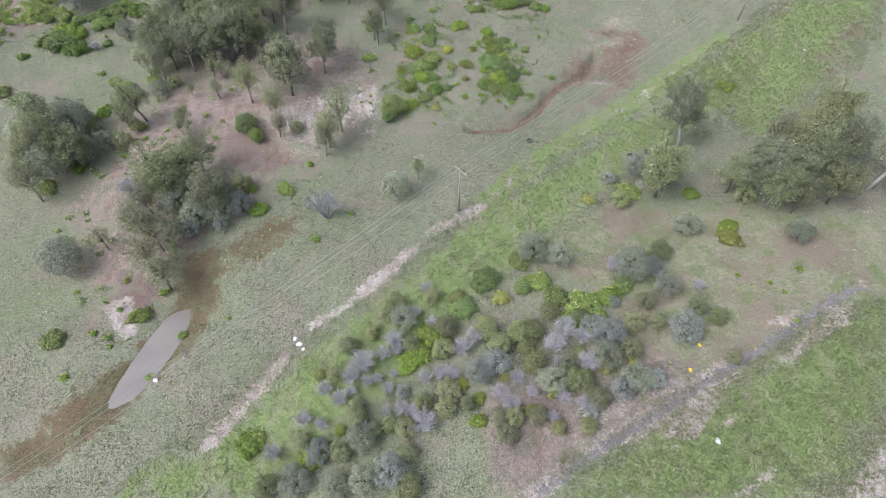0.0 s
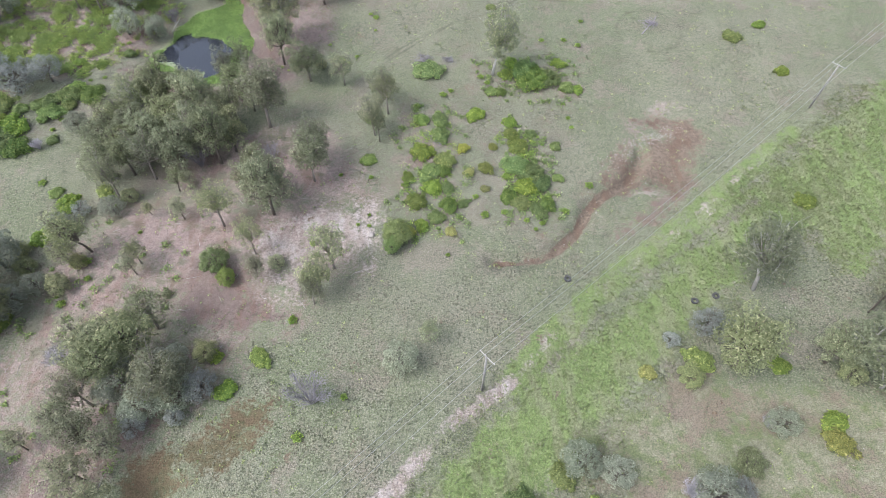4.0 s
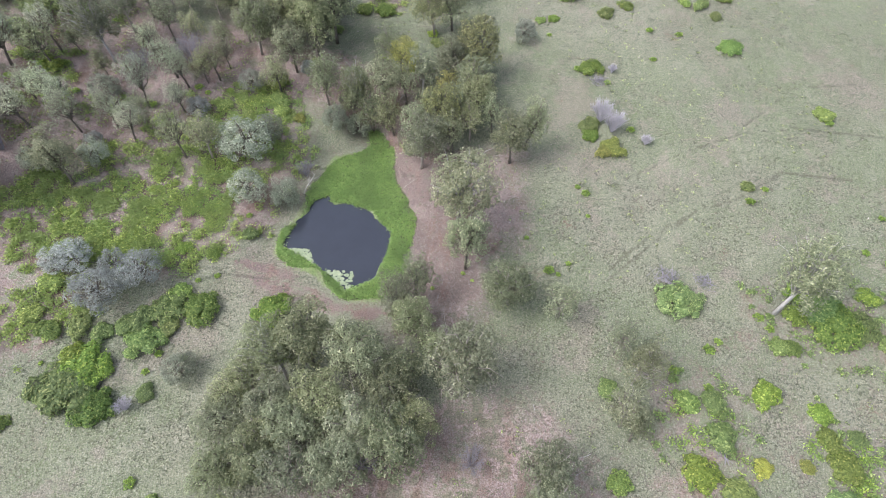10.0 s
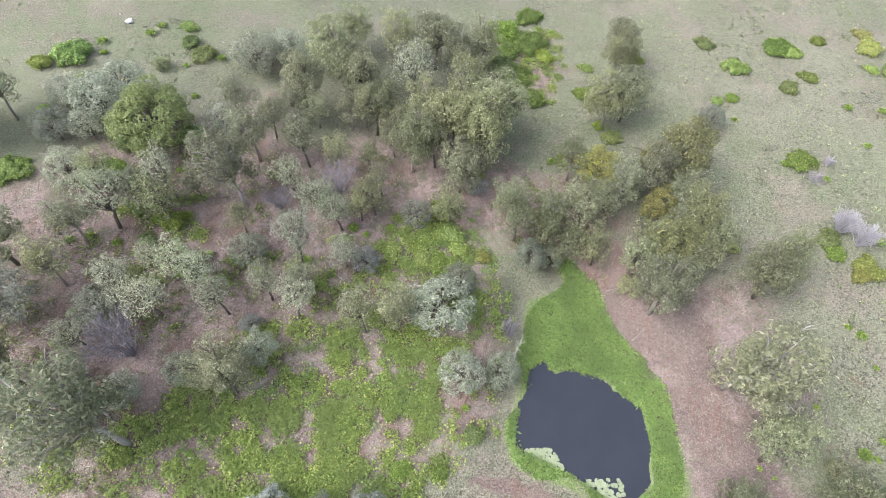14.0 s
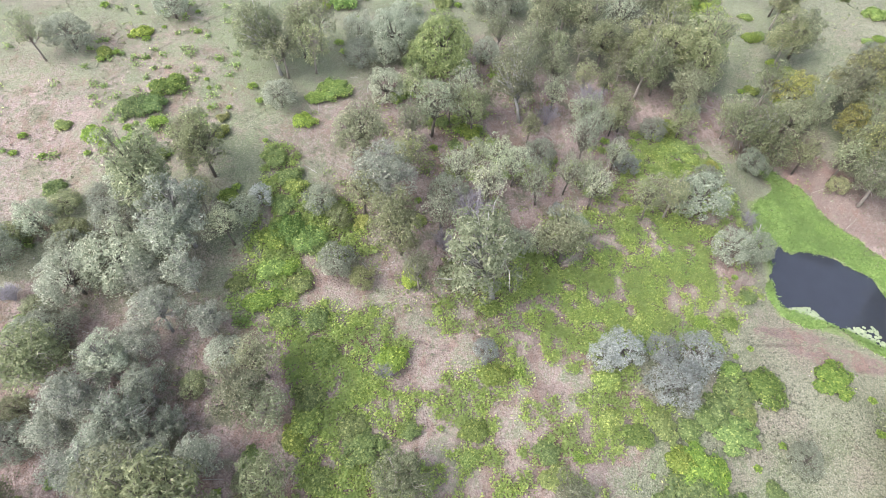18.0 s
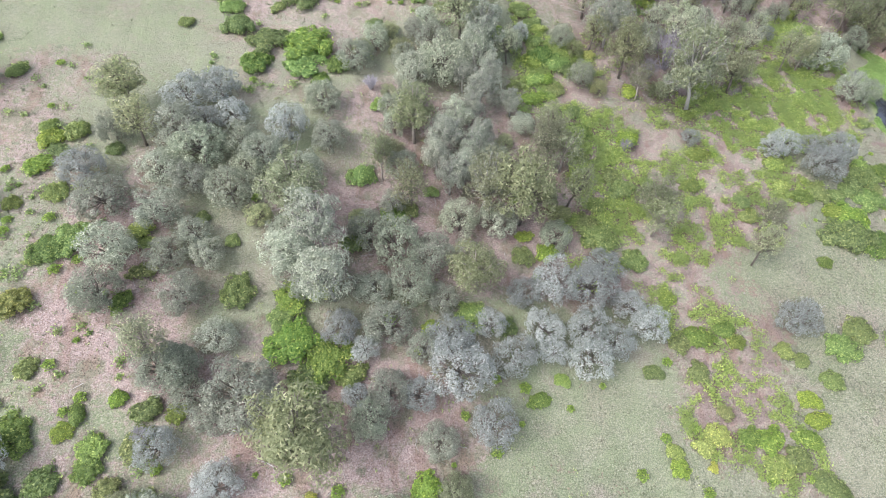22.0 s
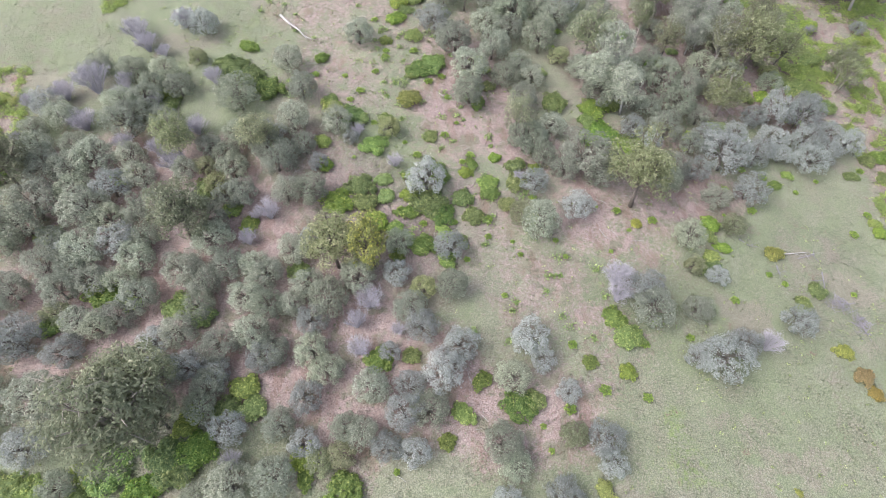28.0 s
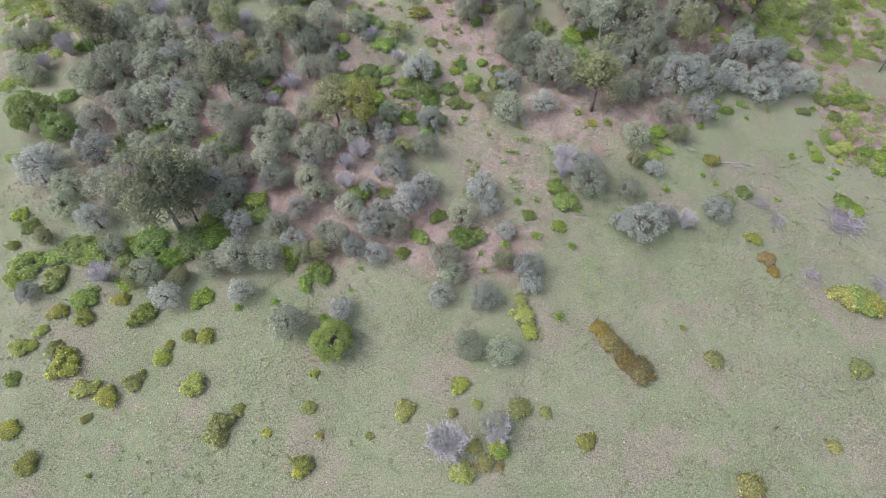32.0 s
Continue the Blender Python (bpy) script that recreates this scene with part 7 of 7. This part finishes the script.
# fallen sticks under the trees
verts, faces = [], []
for x, y in np.concatenate([within([z], int(min(80, 0.02 * np.ptp([q[0] for q in z]) * np.ptp([q[1] for q in z])))) for z in LITTER]):
    a, ln = scatter.random() * 6.28, 0.5 + 1.5 * scatter.random()
    dx, dy = ln * math.cos(a), ln * math.sin(a)
    p = np.array([x, y, height(x, y) + 0.05])
    q = np.array([x + dx, y + dy, height(x + dx, y + dy) + 0.06])
    tube(verts, faces, [p, 0.5 * (p + q) + scatter.normal(size=3) * (0.12, 0.12, 0.02), q], [0.045, 0.035, 0.015], 3)
tagged(new("fallen_sticks", mesh_from("fallen_sticks", verts, faces, BLEACHED)), "bleached fallen sticks in the leaf litter", "sticks", kind="stuff")


# ---- single things ----
def log(x, y, x2, y2, thick, mat, label, limbs=4, lift=0.0):
    """A fallen log with broken side branches."""
    rng = np.random.default_rng(int(abs(x * 10)))
    root = new("fallen_log")
    o = np.array([x, y, height(x, y)])
    root.matrix_basis = Matrix.Translation(o)
    e = np.array([x2, y2, height(x2, y2)]) - o
    e[2] += lift
    up = np.array((0, 0, thick * 0.8))
    verts, faces = [], []
    tube(verts, faces, [up, 0.35 * e + up + rng.normal(size=3) * 0.08, 0.7 * e + up + rng.normal(size=3) * 0.1, e + up * 0.5], [thick, thick * 0.85, thick * 0.6, thick * 0.25], 8)
    part("trunk", mesh_from("trunk", verts, faces, mat, True), root)
    for _ in range(limbs):
        f = 0.4 + 0.55 * rng.random()
        s = f * e + up
        d = 0.3 * e * rng.random() + np.array([rng.normal() * 0.7, rng.normal() * 0.7, 0.15 + 0.4 * rng.random()])
        verts, faces = [], []
        tube(verts, faces, [s, s + 0.5 * d + rng.normal(size=3) * 0.06, s + d], [thick * 0.4, thick * 0.3, thick * 0.1], 5)
        part("branch", mesh_from("branch", verts, faces, mat, True), root)
    tagged(root, label, "log", "fallen logs")


log(-201.0, 99.2, -195.8, 93.9, 0.22, BLEACHED, "long bleached white log on the bare hilltop", 5, 0.0)
log(-123.4, 61.0, -120.2, 61.9, 0.07, GREY_WOOD, "grey dead log with broken branches on the grass", 4, 0.0)
log(-120.5, 59.2, -121.1, 56.3, 0.07, GREY_WOOD, "grey dead log on the grass", 3, 0.0)
log(-131.7, 63.0, -129.8, 62.1, 0.07, GREY_WOOD, "thin bleached log in the leaf litter", 2, 0.0)
log(-127.1, 59.5, -127.3, 57.4, 0.07, GREY_WOOD, "thin grey log beside an olive bush", 5, 0.0)
log(-65.1, 107.1, -63.5, 106.4, 0.12, BLEACHED, "bleached log beside a lantana bush", 2, 0.0)
log(-2.6, 100.3, -3.1, 96.4, 0.14, GREY_WOOD, "grey stump and log among lantana", 5, 0.3)
log(37.0, 128.4, 40.9, 133.7, 0.12, GREY_WOOD, "grey dead log inside a ring of trampled grass", 6, 0.0)
log(-34.4, 33.3, -33.3, 31.4, 0.06, BLEACHED, "thin dead branch at the muddy pool", 2, 0.8)
log(-56.6, 129.4, -55.3, 132.1, 0.09, BLEACHED, "bleached dead branch leaning at the pond", 8, 1.8)
log(-126.0, 61.3, -120.6, 62.1, 0.1, BLEACHED, "thin grey log on the grass", 3, 0.0)
log(-234.3, 67.8, -232.5, 65.7, 0.15, BLEACHED, "pale leaning trunk among wattles", 1, 3.0)


def tyre(x, y, tilt):
    """A worn truck tyre: rounded tread ring with an open middle and a dark inner lip."""
    root = new("tyre")
    root.matrix_basis = pose(x, y, height(x, y) + 0.13, tilt, 0, 40)
    bm = bmesh.new()
    rows, n = [], 28
    for k in range(n):
        a = 2 * math.pi * k / n
        ring = []
        for q in range(10):
            b = 2 * math.pi * q / 10
            r, z = 0.36 + 0.14 * math.copysign(abs(math.cos(b)) ** 0.6, math.cos(b)), 0.14 * math.copysign(abs(math.sin(b)) ** 0.6, math.sin(b))
            r += 0.012 * (k % 2) * (math.cos(b) > 0.5)
            ring.append(bm.verts.new((r * math.cos(a), r * math.sin(a), z)))
        rows.append(ring)
    for k in range(n):
        for q in range(10):
            bm.faces.new((rows[k][q], rows[(k + 1) % n][q], rows[(k + 1) % n][(q + 1) % 10], rows[k][(q + 1) % 10]))
    t = bpy.data.meshes.new("tread")
    bm.to_mesh(t)
    bm.free()
    t.materials.append(RUBBER)
    part("tread", t, root)
    verts, faces = [], []
    tube(verts, faces, [(0.25 * math.cos(a), 0.25 * math.sin(a), 0.09) for a in np.linspace(0, 6.283, 25)], [0.02] * 25, 5)
    part("bead", mesh_from("bead", verts, faces, RUBBER), root)
    tagged(root, "old black truck tyre lying on the ground", "tyre", "dumped tyres")


tyre(15.0, 72.0, 8)
tyre(31.7, 68.5, -6)
tyre(34.8, 69.3, 12)


def power_pole(x, y, turn, lean):
    root = new("power_pole")
    root.matrix_basis = pose(x, y, height(x, y) - 0.1, 0, lean, turn)
    verts, faces = [], []
    tube(verts, faces, [(0, 0, 0), (0, 0, 4.5), (0, 0, 8.6)], [0.17, 0.145, 0.115], 10)
    part("pole", mesh_from("pole", verts, faces, POLE_WOOD, True), root)
    bm = bmesh.new()
    bmesh.ops.create_cube(bm, size=1)
    bmesh.ops.scale(bm, vec=(2.3, 0.09, 0.11), verts=bm.verts)
    bmesh.ops.translate(bm, vec=(0, 0.16, 8.35), verts=bm.verts)
    bmesh.ops.bevel(bm, geom=bm.edges[:], offset=0.012, segments=1, affect="EDGES")
    arm = bpy.data.meshes.new("crossarm")
    bm.to_mesh(arm)
    bm.free()
    arm.materials.append(ARM_TIMBER)
    arm_ob = part("crossarm", arm, root, "pale weathered crossarm")
    for px in (-1.05, -0.35, 1.05):
        verts, faces = [], []
        tube(verts, faces, [(px, 0.16, 8.41), (px, 0.16, 8.48), (px, 0.16, 8.52), (px, 0.16, 8.57), (px, 0.16, 8.62)], [0.02, 0.05, 0.03, 0.05, 0.02], 8)
        part("insulator", mesh_from("insulator", verts, faces, WHITE), arm_ob)
    for px in (-0.6, 0.6):
        verts, faces = [], []
        tube(verts, faces, [(px, 0.16, 8.3), (0, 0.11, 7.7)], [0.02, 0.02], 5)
        part("brace", mesh_from("brace", verts, faces, POLE_WOOD), root)
    tagged(root, "grey timber power pole with one pale crossarm", "power pole", "power poles")
    return root.matrix_basis


POLES = [power_pole(-65.0, -2.4, -49, 0), power_pole(2.4, 55.6, -49, 0), power_pole(61.1, 106.0, -49, 2), power_pole(119.8, 156.5, -49, 0)]
for a, b in zip(POLES, POLES[1:]):
    for px in (-1.05, -0.35, 1.05):
        p, q = np.array(a @ Vector((px, 0.16, 8.6))), np.array(b @ Vector((px, 0.16, 8.6)))
        verts, faces = [], []
        fs = np.linspace(0, 1, 13)
        tube(verts, faces, [p * (1 - f) + q * f - np.array((0, 0, 4.8 * f * (1 - f))) for f in fs], [0.02] * 13, 4)
        tagged(new("power_line", mesh_from("power_line", verts, faces, WIRE)), "thin grey overhead wire between the poles", "wire", "power lines")


def rubbish(x, y, r, mat, name, label, category):
    """A crumpled sheet or bag lying on the ground."""
    rng = np.random.default_rng(int(abs(x * 7)))
    bm = bmesh.new()
    bmesh.ops.create_icosphere(bm, subdivisions=2, radius=r)
    for v in bm.verts:
        k = 0.7 + 0.6 * rng.random()
        v.co.x *= 1.3 * k
        v.co.y *= k
        v.co.z *= 0.4 * k
    s = bpy.data.meshes.new(name)
    bm.to_mesh(s)
    bm.free()
    s.materials.append(mat)
    ob = new(name, s)
    ob.matrix_basis = pose(x, y, height(x, y) + 0.25 * r, 0, 0, rng.random() * 360)
    tagged(ob, label, category)


rubbish(-18.8, 33.4, 0.3, WHITE, "crumpled_sheet", "crumpled white sheet dumped on the grass bank", "rubbish")
rubbish(-18.2, 32.7, 0.2, WHITE, "crumpled_sheet", "torn white sheet dumped on the grass bank", "rubbish")
rubbish(-19.5, 34.2, 0.25, WHITE, "crumpled_sheet", "small white scrap on the grass bank", "rubbish")
rubbish(-36.9, 29.1, 0.25, WHITE, "crumpled_sheet", "white scrap at the muddy pool", "rubbish")
rubbish(69.6, 93.7, 0.3, WHITE, "white_bucket", "small white bucket lying in long grass", "bucket")
rubbish(31.8, 31.5, 0.2, YELLOW, "plastic_scrap", "bright yellow plastic scrap in dry grass", "rubbish")
rubbish(29.6, 28.1, 0.22, YELLOW, "plastic_scrap", "bright yellow plastic scrap in dry grass", "rubbish")
rubbish(29.8, 19.4, 0.25, WHITE, "paper_scrap", "white paper scrap on green grass", "rubbish")
rubbish(-109.2, 173.4, 0.5, WHITE, "white_boulder", "large white boulder on the hilltop", "boulder")
rubbish(-12.7, 78.5, 0.5, STONE, "boulder", "pale round boulder on bare ground", "boulder")
rubbish(30.1, 25.0, 0.22, STONE, "boulder", "pale block of stone at the drain", "boulder")
rubbish(38.3, 30.7, 0.2, STONE, "boulder", "pale block of stone at the drain", "boulder")
rubbish(49.0, 36.6, 0.2, STONE, "boulder", "pale block of stone at the drain", "boulder")
rubbish(13.6, 18.9, 0.15, STONE, "boulder", "pale block of stone at the drain", "boulder")
rubbish(25.3, 19.0, 0.15, STONE, "boulder", "pale block of stone at the drain", "boulder")
